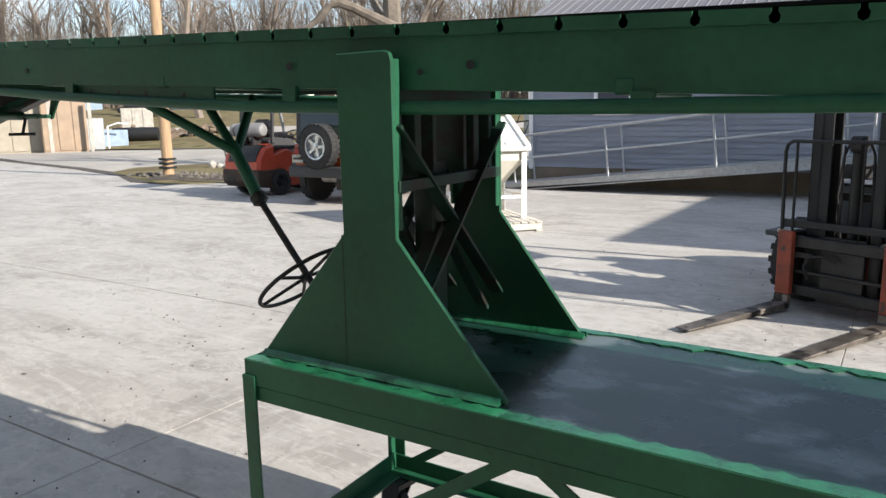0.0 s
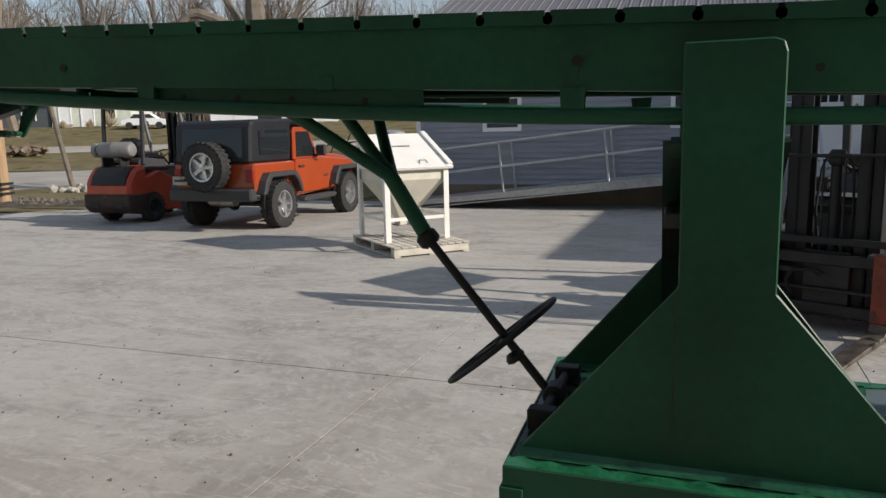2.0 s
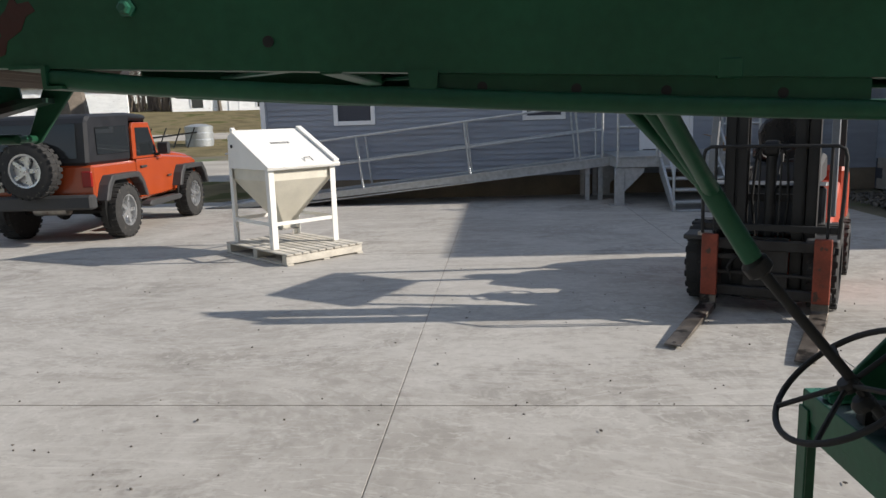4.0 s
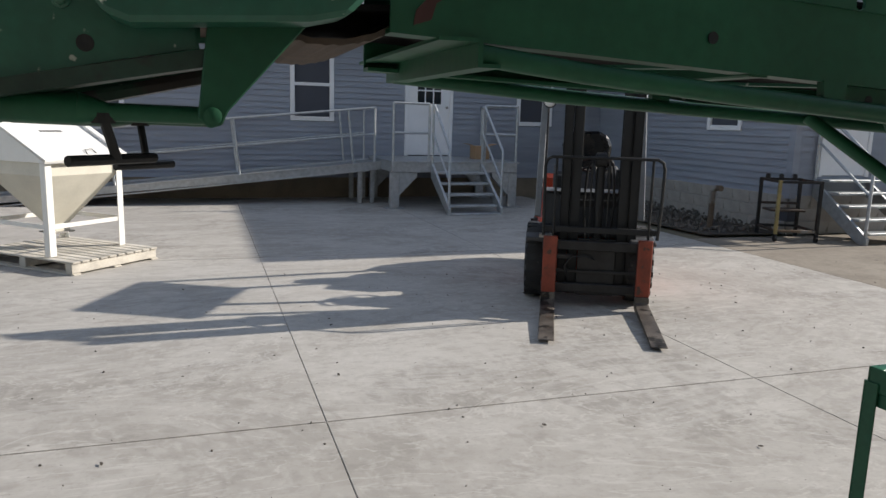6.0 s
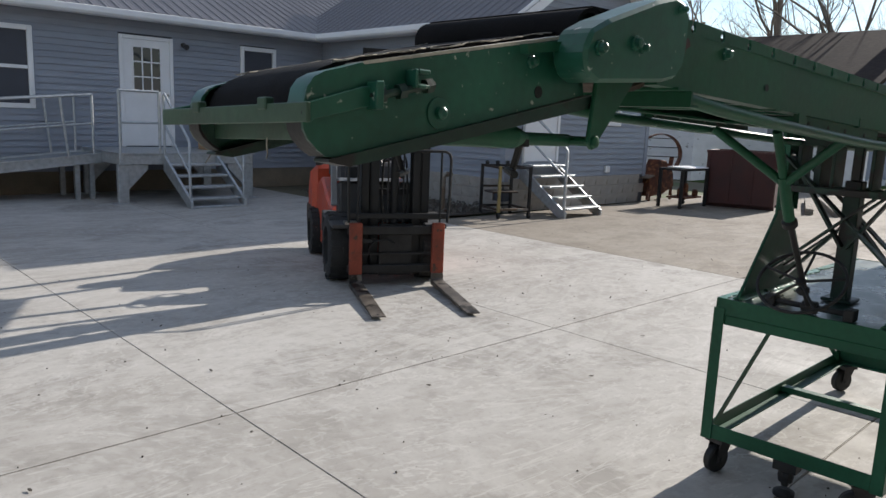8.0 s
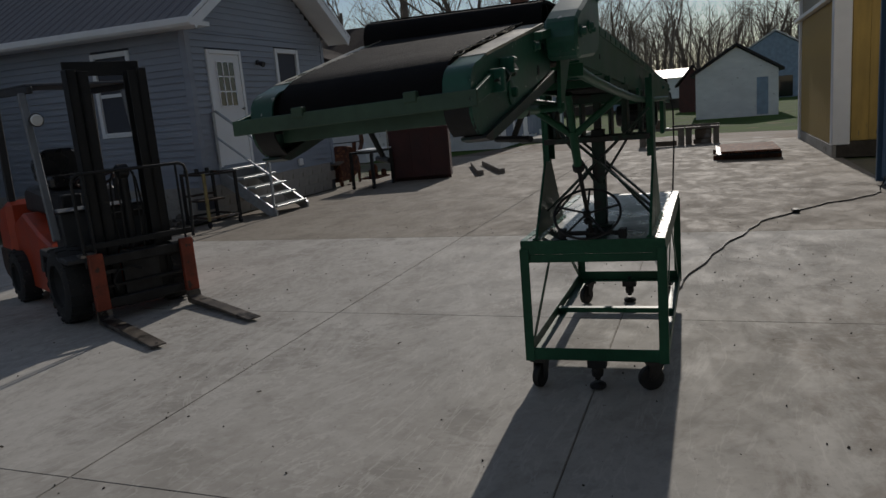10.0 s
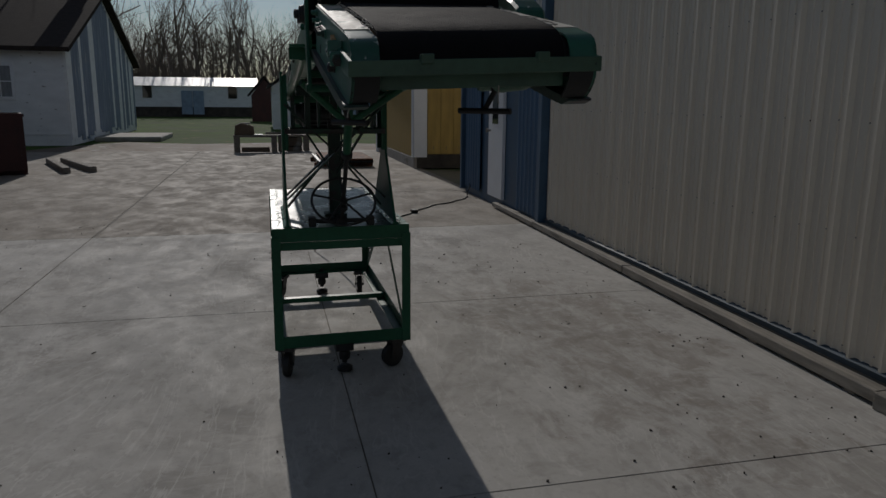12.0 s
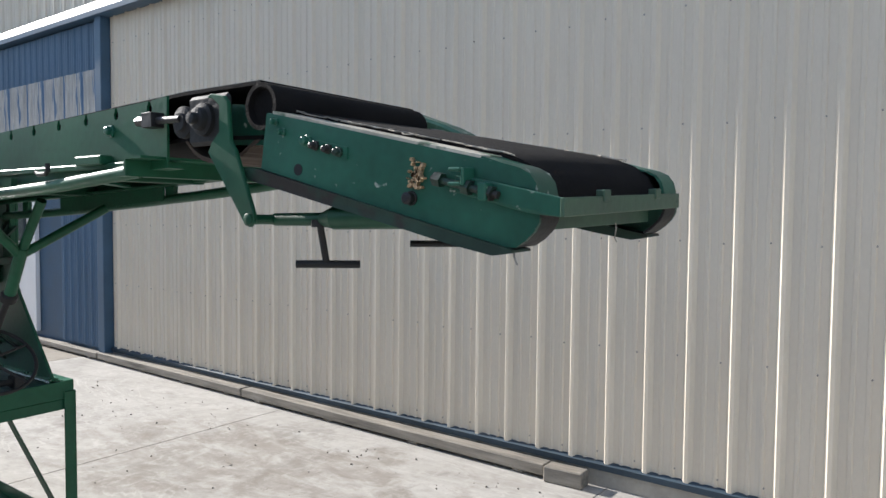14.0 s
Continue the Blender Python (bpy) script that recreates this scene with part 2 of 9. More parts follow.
def concrete(name, base, dark, pale, rough_lo, rough_hi, swirl=0.55):
    """Troweled concrete in the open: clouds, swirling trowel marks, stains, scuffs and dark specks, in world metres."""
    m = bpy.data.materials.new(name)
    m.use_nodes = True
    nt, lk = m.node_tree.nodes, m.node_tree.links
    b = nt["Principled BSDF"]
    pos = nt.new("ShaderNodeNewGeometry").outputs["Position"]

    def noise_at(scale, detail, distort, stretch=(1, 1, 1), rot=0.0):
        mp = nt.new("ShaderNodeMapping")
        mp.inputs["Scale"].default_value = stretch
        mp.inputs["Rotation"].default_value = (0, 0, rot)
        lk.new(pos, mp.inputs["Vector"])
        n = nt.new("ShaderNodeTexNoise")
        n.inputs["Scale"].default_value, n.inputs["Detail"].default_value, n.inputs["Distortion"].default_value = scale, detail, distort
        n.inputs["Roughness"].default_value = 0.66
        lk.new(mp.outputs["Vector"], n.inputs["Vector"])
        return n.outputs["Fac"]

    def band(fac, lo, hi):
        r = nt.new("ShaderNodeMapRange")
        r.interpolation_type = "SMOOTHSTEP"
        r.inputs["From Min"].default_value, r.inputs["From Max"].default_value = lo, hi
        lk.new(fac, r.inputs["Value"])
        return r.outputs["Result"]

    def times(v, k):
        q = nt.new("ShaderNodeMath")
        q.operation = "MULTIPLY"
        q.inputs[1].default_value = k
        lk.new(v, q.inputs[0])
        return q.outputs[0]

    def blend(a, col, fac):
        x = nt.new("ShaderNodeMix")
        x.data_type = "RGBA"
        if isinstance(a, tuple):
            x.inputs["A"].default_value = (*a, 1)
        else:
            lk.new(a, x.inputs["A"])
        x.inputs["B"].default_value = (*col, 1)
        lk.new(fac, x.inputs["Factor"])
        return x.outputs["Result"]

    cloud = noise_at(0.42, 12, 0.2)
    trowel = noise_at(1.7, 15, 0.6, (0.85, 1.25, 1), 0.7)
    sweep = noise_at(1.2, 14, 0.7, (0.7, 1.5, 1), 0.5)
    patch = noise_at(0.9, 15, 0.45, (1, 1, 1), 1.0)
    wear = noise_at(3.2, 12, 0.8, (0.8, 1.2, 1), -0.6)
    arc = noise_at(0.8, 5, 1.8, (0.5, 1.3, 1), 0.8)
    grain = noise_at(38, 4, 0)
    crumbs = noise_at(26, 2, 0)
    col = blend(base, pale, times(band(cloud, 0.44, 0.62), 0.6))
    col = blend(col, dark, times(band(trowel, 0.46, 0.68), swirl * 0.45))
    col = blend(col, pale, times(band(sweep, 0.50, 0.68), 0.55))
    col = blend(col, dark, times(band(patch, 0.55, 0.68), swirl * 0.50))
    col = blend(col, pale, times(band(wear, 0.52, 0.68), 0.36))
    damp = band(noise_at(0.62, 9, 0.5, (1, 1.25, 1), 2.1), 0.565, 0.592)      # old stains with a clear rim, worn through in flecks
    flecks = band(noise_at(5.5, 9, 0.7, (1.3, 0.8, 1), 0.3), 0.36, 0.56)
    both = nt.new("ShaderNodeMath")
    both.operation = "MULTIPLY"
    lk.new(damp, both.inputs[0])
    lk.new(flecks, both.inputs[1])
    col = blend(col, tuple(c * 0.86 for c in dark), times(both.outputs[0], swirl * 0.62))
    ring = nt.new("ShaderNodeMath")            # thin pale arcs left by the float
    ring.operation = "PINGPONG"
    ring.inputs[1].default_value = 0.06
    lk.new(arc, ring.inputs[0])
    col = blend(col, tuple(c * 1.12 for c in pale), times(band(ring.outputs[0], 0.046, 0.060), 0.5))
    broad = nt.new("ShaderNodeMath")           # broad sweeps of the float, lighter and darker by turns
    broad.operation = "PINGPONG"
    broad.inputs[1].default_value = 0.11
    lk.new(noise_at(0.33, 6, 2.2, (0.7, 1.2, 1), 0.4), broad.inputs[0])
    col = blend(col, dark, times(band(broad.outputs[0], 0.075, 0.11), swirl * 0.45))
    col = blend(col, pale, times(band(broad.outputs[0], 0.045, 0.0), 0.40))
    # a spill of mud and oil dried on beside the wall
    far = nt.new("ShaderNodeVectorMath")
    far.operation = "DISTANCE"
    mp = nt.new("ShaderNodeMapping")
    mp.inputs["Scale"].default_value = (0.42, 1.15, 0)
    lk.new(pos, mp.inputs["Vector"])
    lk.new(mp.outputs["Vector"], far.inputs[0])
    far.inputs[1].default_value = (-1.2 * 0.42, 0.65 * 1.15, 0)
    spill = nt.new("ShaderNodeMath")
    spill.operation = "MULTIPLY_ADD"
    spill.inputs[1].default_value = -0.26
    lk.new(far.outputs["Value"], spill.inputs[0])
    lk.new(noise_at(1.9, 15, 0.5, (0.8, 1.5, 1), 0.2), spill.inputs[2])
    broken = nt.new("ShaderNodeMath")
    broken.operation = "MULTIPLY"
    lk.new(band(spill.outputs[0], 0.27, 0.42), broken.inputs[0])
    lk.new(band(noise_at(3.4, 15, 0.6, (0.8, 1.3, 1), 0.5), 0.30, 0.62), broken.inputs[1])
    col = blend(col, tuple(c * k for c, k in zip(dark, (0.70, 0.62, 0.55))), times(broken.outputs[0], 0.66))
    col = blend(col, dark, times(band(noise_at(8.5, 13, 0.3, (0.8, 1.4, 1), 0.1), 0.49, 0.66), 0.36))
    col = blend(col, pale, times(band(noise_at(11, 12, 0.3, (1.4, 0.7, 1), 0.6), 0.51, 0.66), 0.38))
    col = blend(col, tuple(c * 0.55 for c in dark), times(band(grain, 0.52, 0.80), 0.30))
    col = blend(col, tuple(c * 0.30 for c in dark), times(band(crumbs, 0.73, 0.77), 0.8))
    lk.new(col, b.inputs["Base Color"])
    mixr = nt.new("ShaderNodeMath")
    mixr.operation = "MULTIPLY_ADD"
    mixr.inputs[1].default_value = 0.8
    lk.new(wear, mixr.inputs[0])
    lk.new(trowel, mixr.inputs[2])
    rr = nt.new("ShaderNodeMapRange")
    rr.inputs["From Min"].default_value, rr.inputs["From Max"].default_value = 0.75, 1.05
    rr.inputs["To Min"].default_value, rr.inputs["To Max"].default_value = rough_lo, rough_hi
    lk.new(mixr.outputs[0], rr.inputs["Value"])
    lk.new(rr.outputs["Result"], b.inputs["Roughness"])
    b.inputs["Specular IOR Level"].default_value = 0.42
    hs = nt.new("ShaderNodeMath")
    hs.operation = "MULTIPLY_ADD"
    hs.inputs[1].default_value = 0.22
    lk.new(grain, hs.inputs[0])
    lk.new(mixr.outputs[0], hs.inputs[2])
    bp = nt.new("ShaderNodeBump")
    bp.inputs["Strength"].default_value, bp.inputs["Distance"].default_value = 0.16, 0.008
    lk.new(hs.outputs[0], bp.inputs["Height"])
    lk.new(bp.outputs["Normal"], b.inputs["Normal"])
    return m


CONCRETE = concrete("troweled_concrete", (0.37, 0.352, 0.322), (0.255, 0.240, 0.216), (0.465, 0.448, 0.418), 0.74, 0.94, 0.85)
CONCRETE_OLD = concrete("weathered_concrete", (0.200, 0.172, 0.138), (0.132, 0.111, 0.088), (0.275, 0.244, 0.200), 0.73, 0.94, 0.45)
JOINT = shade("sandy_joint_filler", (0.14, 0.124, 0.10), 0.95, 0, 0.4, 6, 60, 0.3, space="World")
ROOF_BROWN = shade("faded_brown_shingles", (0.040, 0.032, 0.028), 0.95, 0, 0.3, 6, 50, 0.4, spec=0.08)
KERB_CONCRETE = shade("old_sill_concrete", (0.34, 0.32, 0.28), 0.85, 0, 0.25, 3, 40, 0.4)
GRAVEL_ROAD = shade("grey_road_surface", (0.345, 0.320, 0.28), 0.9, 0, 0.25, 0.5, 9, 0.4, space="World")
GROUND = shade("dry_winter_ground", (0.13, 0.115, 0.075), 0.95, 0, 0.45, 0.35, 7, 0.6, space="World", spots=(0.085, 0.11, 0.04), spot_at=0.50, spot_scale=0.25)
GRASS = shade("spring_grass", (0.062, 0.105, 0.026), 0.95, 0, 0.45, 0.5, 11, 0.8, space="World", spots=(0.15, 0.135, 0.07), spot_at=0.62, spot_scale=0.8, spec=0.05)
DRY_GRASS = shade("dry_winter_grass", (0.165, 0.138, 0.078), 0.95, 0, 0.45, 0.5, 11, 0.8, space="World", spots=(0.085, 0.090, 0.036), spot_at=0.58, spot_scale=0.5, spec=0.05)
SOIL = shade("dark_soil", (0.06, 0.05, 0.04), 0.95, 0, 0.5, 3, 30, 0.8)
GRAVEL = shade("grey_gravel", (0.135, 0.122, 0.105), 0.9, 0, 0.4, 6, 50, 0.6, per_piece=0.2)
WOOD_GREY = shade("weathered_timber", (0.20, 0.175, 0.145), 0.85, 0, 0.45, 3, 60, 0.5, stretch=(1, 9, 9))
WOOD_BEAM = shade("pale_weathered_timber", (0.235, 0.212, 0.178), 0.85, 0, 0.50, 3, 60, 0.4, stretch=(1, 9, 9))
WOOD_PALLET = shade("pallet_pine", (0.50, 0.47, 0.41), 0.85, 0, 0.30, 4, 60, 0.3, per_piece=0.15)
POLE_WOOD = shade("utility_pole_wood", (0.36, 0.24, 0.14), 0.85, 0, 0.3, 4, 50, 0.4, stretch=(6, 6, 0.4))
BARK = shade("grey_bark", (0.15, 0.125, 0.10), 0.95, 0, 0.35, 5, 40, 0.4)
BUSH = shade("dry_bush_twigs", (0.34, 0.27, 0.18), 0.95, 0, 0.3, 3, 20, 0)
SCRAP = shade("brown_scrap", (0.13, 0.095, 0.065), 0.85, 0, 0.5, 1.2, 20, 0.2, spots=(0.26, 0.25, 0.23), spot_at=0.60, spot_scale=1.5)
BARK_FAR = shade("far_twigs", (0.185, 0.150, 0.122), 0.95, 0, 0.3, 2, 20, 0)
REDBOX = shade("oxide_red_steel", (0.055, 0.016, 0.014), 0.6, 0.1, 0.35, 3, 50, 0.2)
WHITE_BOARD = shade("old_white_boards", (0.78, 0.79, 0.79), 0.75, 0, 0.10, 1.5, 50, 0.15, spots=(0.30, 0.29, 0.27), spot_at=0.66, spot_scale=4, stretch=(1, 1, 2.5))
DARK_SHINGLE = shade("dark_shingles", (0.030, 0.026, 0.026), 0.9, 0, 0.3, 6, 50, 0.4)
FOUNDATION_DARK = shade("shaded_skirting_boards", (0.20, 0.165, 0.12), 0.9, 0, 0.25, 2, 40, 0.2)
CARDBOARD = shade("cardboard", (0.36, 0.23, 0.13), 0.85, 0, 0.15, 4, 60, 0.1)
TANK_WHITE = shade("gas_cylinder_paint", (0.19, 0.19, 0.19), 0.5, 0.1, 0.15, 8, 60, 0.1)
LAMP_GLASS = shade("lamp_lens", (0.75, 0.75, 0.72), 0.15, 0, 0.05, 8, 60, 0)
INK = shade("black_print", (0.02, 0.02, 0.02), 0.7, 0, 0.1, 8, 60, 0)
CURTAINED = shade("curtained_pane", (0.26, 0.27, 0.28), 0.15, 0, 0.25, 5, 40, 0, stretch=(1, 6, 0.6))
BRICK_RED = shade("old_red_brick", (0.17, 0.075, 0.05), 0.9, 0, 0.35, 8, 50, 0.4)
SHED_GREY = shade("weathered_blue_grey_boards", (0.21, 0.25, 0.32), 0.8, 0, 0.3, 3, 50, 0.2, stretch=(4, 4, 0.4), spots=(0.42, 0.44, 0.46), spot_at=0.62, spot_scale=3)
SHED_BLUE = shade("faded_blue_paint", (0.25, 0.33, 0.42), 0.7, 0, 0.2, 3, 40, 0.1)


# ---- building helpers ----
def box(bm, lo, hi, m=None):
    """A box between two corners, turned by m if given."""
    (x0, y0, z0), (x1, y1, z1) = lo, hi
    v = [bm.verts.new(p) for p in ((x0, y0, z0), (x1, y0, z0), (x1, y1, z0), (x0, y1, z0), (x0, y0, z1), (x1, y0, z1), (x1, y1, z1), (x0, y1, z1))]
    for f in ((3, 2, 1, 0), (4, 5, 6, 7), (0, 1, 5, 4), (1, 2, 6, 5), (2, 3, 7, 6), (3, 0, 4, 7)):
        bm.faces.new([v[i] for i in f])
    if m is not None:
        for p in v:
            p.co = m @ p.co
    return v


def rod(bm, a, b, r, r2=None, n=12):
    """A round bar from a to b."""
    a, b = Vector(a), Vector(b)
    r2 = r if r2 is None else r2
    q = (b - a).to_track_quat("Z", "Y").to_matrix()
    rings = []
    for p, rad in ((a, r), (b, r2)):
        rings.append([bm.verts.new(p + q @ Vector((rad * math.cos(2 * math.pi * i / n), rad * math.sin(2 * math.pi * i / n), 0))) for i in range(n)])
    for i in range(n):
        j = (i + 1) % n
        bm.faces.new((rings[0][i], rings[0][j], rings[1][j], rings[1][i]))
    bm.faces.new(rings[0][::-1])
    bm.faces.new(rings[1])


def bar(bm, a, b, w, h, up=(0, 0, 1)):
    """A rectangular bar from a to b, w wide across and h high along up."""
    a, b = Vector(a), Vector(b)
    d = (b - a).normalized()
    s = d.cross(Vector(up))
    if s.length < 1e-4:
        s = d.cross(Vector((1, 0, 0)))
    s.normalize()
    u = s.cross(d).normalized()
    vs = []
    for p in (a, b):
        for i, j in ((-1, -1), (1, -1), (1, 1), (-1, 1)):
            vs.append(bm.verts.new(p + s * (i * w / 2) + u * (j * h / 2)))
    for f in ((3, 2, 1, 0), (4, 5, 6, 7), (0, 1, 5, 4), (1, 2, 6, 5), (2, 3, 7, 6), (3, 0, 4, 7)):
        bm.faces.new([vs[i] for i in f])


def pipe(bm, pts, r, n=10, closed=False):
    """A round pipe along a line of points."""
    pts = [Vector(p) for p in pts]
    k = len(pts)
    rings, up = [], None
    for i, p in enumerate(pts):
        if closed:
            d = pts[(i + 1) % k] - pts[i - 1]
        else:
            d = pts[min(i + 1, k - 1)] - pts[max(i - 1, 0)]
        d.normalize()
        if up is None:
            up = d.orthogonal().normalized()
        up = (up - d * up.dot(d)).normalized()
        s = d.cross(up)
        rings.append([bm.verts.new(p + (up * math.cos(2 * math.pi * j / n) + s * math.sin(2 * math.pi * j / n)) * r) for j in range(n)])
    for i in range(k if closed else k - 1):
        a, b = rings[i], rings[(i + 1) % k]
        for j in range(n):
            bm.faces.new((a[j], a[(j + 1) % n], b[(j + 1) % n], b[j]))
    if not closed:
        bm.faces.new(rings[0][::-1])
        bm.faces.new(rings[-1])


def prism(bm, outline, axis, lo, hi, m=None):
    """An outline of (a, b) drawn in the plane across axis and given a thickness from lo to hi along it."""
    def at(p, k):
        a, b = p
        return {"x": (k, a, b), "y": (a, k, b), "z": (a, b, k)}[axis]
    v0 = [bm.verts.new(at(p, lo)) for p in outline]
    v1 = [bm.verts.new(at(p, hi)) for p in outline]
    n = len(outline)
    bm.faces.new(v0[::-1])
    bm.faces.new(v1)
    for i in range(n):
        j = (i + 1) % n
        bm.faces.new((v0[i], v0[j], v1[j], v1[i]))
    if m is not None:
        for p in v0 + v1:
            p.co = m @ p.co


def lathe(bm, profile, centre, axis, n=24):
    """A profile of (along, radius) turned round an axis through centre."""
    c, ax = Vector(centre), Vector(axis).normalized()
    q = ax.to_track_quat("Z", "Y").to_matrix()
    rings = []
    for along, r in profile:
        rings.append([bm.verts.new(c + q @ Vector((r * math.cos(2 * math.pi * i / n), r * math.sin(2 * math.pi * i / n), along))) for i in range(n)])
    for a, b in zip(rings, rings[1:]):
        for i in range(n):
            j = (i + 1) % n
            bm.faces.new((a[i], a[j], b[j], b[i]))
    bm.faces.new(rings[0][::-1])
    bm.faces.new(rings[-1])


def mesh_of(name, bm, material, bevel=0.0, smooth=False):
    bmesh.ops.recalc_face_normals(bm, faces=bm.faces)
    if bevel:
        edges = [e for e in bm.edges if e.is_manifold and e.calc_face_angle(0) > 0.5]
        bmesh.ops.bevel(bm, geom=edges, offset=bevel, segments=1, affect="EDGES", clamp_overlap=True)
    me = bpy.data.meshes.new(name)
    bm.to_mesh(me)
    bm.free()
    if smooth:
        for p in me.polygons:
            p.use_smooth = True
        me.set_sharp_from_angle(angle=radians(35))
    me.materials.append(material)
    return me


def part(name, bm, material, parent, label="", bevel=0.0, smooth=False):
    """Links a bmesh as one mesh object under a thing or a part."""
    ob = new(name, mesh_of(name, bm, material, bevel, smooth))
    ob.parent = parent
    if parent is not None:
        ob.matrix_parent_inverse = parent.matrix_world.inverted() if parent.type == "EMPTY" else Matrix()
    if label:
        tagged(ob, label)
    return ob


def parts(name, bm, material, parent, label="", bevel=0.0, smooth=False):
    """Like part(), but every loose piece of the bmesh becomes an object of its own."""
    left, made = set(bm.verts), []
    while left:
        todo, island = [next(v for v in bm.verts if v in left)], set()
        while todo:
            v = todo.pop()
            if v in island:
                continue
            island.add(v)
            todo += [e.other_vert(v) for e in v.link_edges]
        left -= island
        one = B()
        twin = {v: one.verts.new(v.co) for v in bm.verts if v in island}
        for f in bm.faces:
            if f.verts[0] in island:
                one.faces.new([twin[v] for v in f.verts])
        made.append(part(name, one, material, parent, label, bevel, smooth))
    bm.free()
    return made


def thing(name, label, category, at=(0, 0, 0), group="", kind=""):
    """An empty at a thing's base that holds its parts; parts are drawn in world coordinates, or round the origin for a thing placed later."""
    ob = new(name)
    ob.empty_display_size = 0.1
    ob.matrix_world = Matrix.Translation(at)
    ob.location = at
    tagged(ob, label, category, group, kind)
    return ob


def solid(name, bm, material, label, category, group="", kind="", bevel=0.0, smooth=False):
    ob = new(name, mesh_of(name, bm, material, bevel, smooth))
    return tagged(ob, label, category, group, kind)


def piece(name, me, parent, m=None):
    """One more piece on a mesh that alike pieces share."""
    ob = new(name, me)
    ob.parent = parent
    if m is not None:
        ob.matrix_basis = m
    return ob


def B():
    return bmesh.new()

# ---- ground ----
bm = B()
R = 700.0
box(bm, (-R, -R, -0.6), (R, R, -0.03))
solid("ground", bm, GROUND, "dry winter ground with patches of dull grass", "ground", kind="structure")

# the grassy land behind the yard and the road along it
bm = B()
prism(bm, [(16.9, -6), (120, -40), (120, 60), (16.9, 40), (16.9, 16)], "z", -0.03, -0.012)
solid("lawn", bm, GRASS, "rough green lawn beyond the end of the yard", "grass", kind="structure")
bm = B()
prism(bm, [(-110, 12.2), (-22, 12.2), (-12.0, 13.0), (-7.6, 16.3), (-7.6, 36.0), (-30, 30.5), (-110, -9.0)], "z", -0.03, -0.010)
solid("road", bm, GRAVEL_ROAD, "pale grey road running past the yard", "road", kind="structure")
bm = B()
prism(bm, [(-21.2, 14.3), (-17.0, 12.5), (-15.4, 12.2), (-13.9, 13.4), (-13.9, 15.7), (-7.6, 15.7), (-7.7, 20.5), (-12.0, 21.5), (-18.0, 20.5), (-22.0, 18.2), (-22.5, 16.0)], "z", -0.03, 0.012)
solid("verge", bm, DRY_GRASS, "raised verge of dry worn grass round a pole", "grass verge", kind="structure", bevel=0.02)
bm = B()
prism(bm, [(-36, 17.75), (-31.9, 16.65), (-24.4, 14.95), (-19.5, 13.4), (-17.0, 12.1), (-16.6, 12.5), (-19.4, 13.9), (-24.4, 15.35), (-31.9, 17.1), (-36, 18.3)], "z", -0.03, 0.010)
solid("soil_edge", bm, SOIL, "dark soil line between concrete and road", "soil", kind="structure", bevel=0.01)

# the land across the road climbs gently: verge, drive and lawn
ACROSS, ALONG, FOOT = Vector((-0.45, 0.893, 0)), Vector((0.893, 0.45, 0)), Vector((-1.5, 2.0, 0))
LAND_RISE = [(41.0, -0.035), (50.0, 0.75), (57.0, 1.10), (76.0, 2.9), (140.0, 6.0)]


def hill(x, y):
    """Height of the land at a place."""
    d = ACROSS.dot(Vector((x, y, 0)) - FOOT)
    for (d0, z0), (d1, z1) in zip(LAND_RISE, LAND_RISE[1:]):
        if d0 < d <= d1:
            return z0 + (z1 - z0) * (d - d0) / (d1 - d0)
    return -0.03 if d <= LAND_RISE[0][0] else 6.0


for bands, material, nm, lb in ((LAND_RISE[:2], DRY_GRASS, "verge", "dry tan grass verge across the road"), (LAND_RISE[1:3], GRAVEL_ROAD, "side_road", "pale side road across the verge"), (LAND_RISE[2:], DRY_GRASS, "far_lawn", "dry sloping lawn before the houses")):
    bm = B()
    rows = []
    for d, z in bands:
        rows.append([bm.verts.new(FOOT + ACROSS * d + ALONG * s + Vector((0, 0, zz))) for s in (-130, 90) for zz in (z, -0.5)])
    for r0, r1 in zip(rows, rows[1:]):
        for i, j in ((0, 2), (2, 3), (3, 1), (1, 0)):
            bm.faces.new((r0[i], r0[j], r1[j], r1[i]))
    for r in (rows[0], rows[-1]):
        bm.faces.new((r[0], r[1], r[3], r[2]))
    bmesh.ops.recalc_face_normals(bm, faces=bm.faces)
    solid(nm, bm, material, lb, "grass" if material is DRY_GRASS else "road", kind="structure")

bm = B()
prism(bm, [(17.02, -1.0), (20.2, -1.2), (21.4, 2.0), (20.6, 5.0), (22.0, 7.5), (19.9, 8.7), (17.02, 9.9)], "z", -0.03, -0.006)
solid("dirt_strip", bm, SCRAP, "bare brown dirt along the yard's end", "dirt", kind="structure")

# the concrete yard: slabs with open joints
pavement = new("pavement")
tagged(pavement, "pale concrete yard cast in large jointed slabs", "pavement", kind="structure")
YS = [-0.72, 2.33, 4.62, 9.30, 15.62]
XS_NEW = [-30.0, -22.0, -13.9, -8.6, -2.945, -0.19, 3.12]
XS_OLD = [3.12, 6.6, 10.2, 14.4, 17.0]
slab_no = 0


def slab(x0, x1, y0, y1, material):
    g = 0.0016
    bm = B()
    box(bm, (x0 + g, y0 + 2 * g, -0.15), (x1 - g, y1 - 2 * g, 0.0))
    top = [e for e in bm.edges if all(v.co.z > -0.01 for v in e.verts)]
    bmesh.ops.bevel(bm, geom=top, offset=0.003, segments=2, affect="EDGES")
    return part("slab", bm, material, pavement)


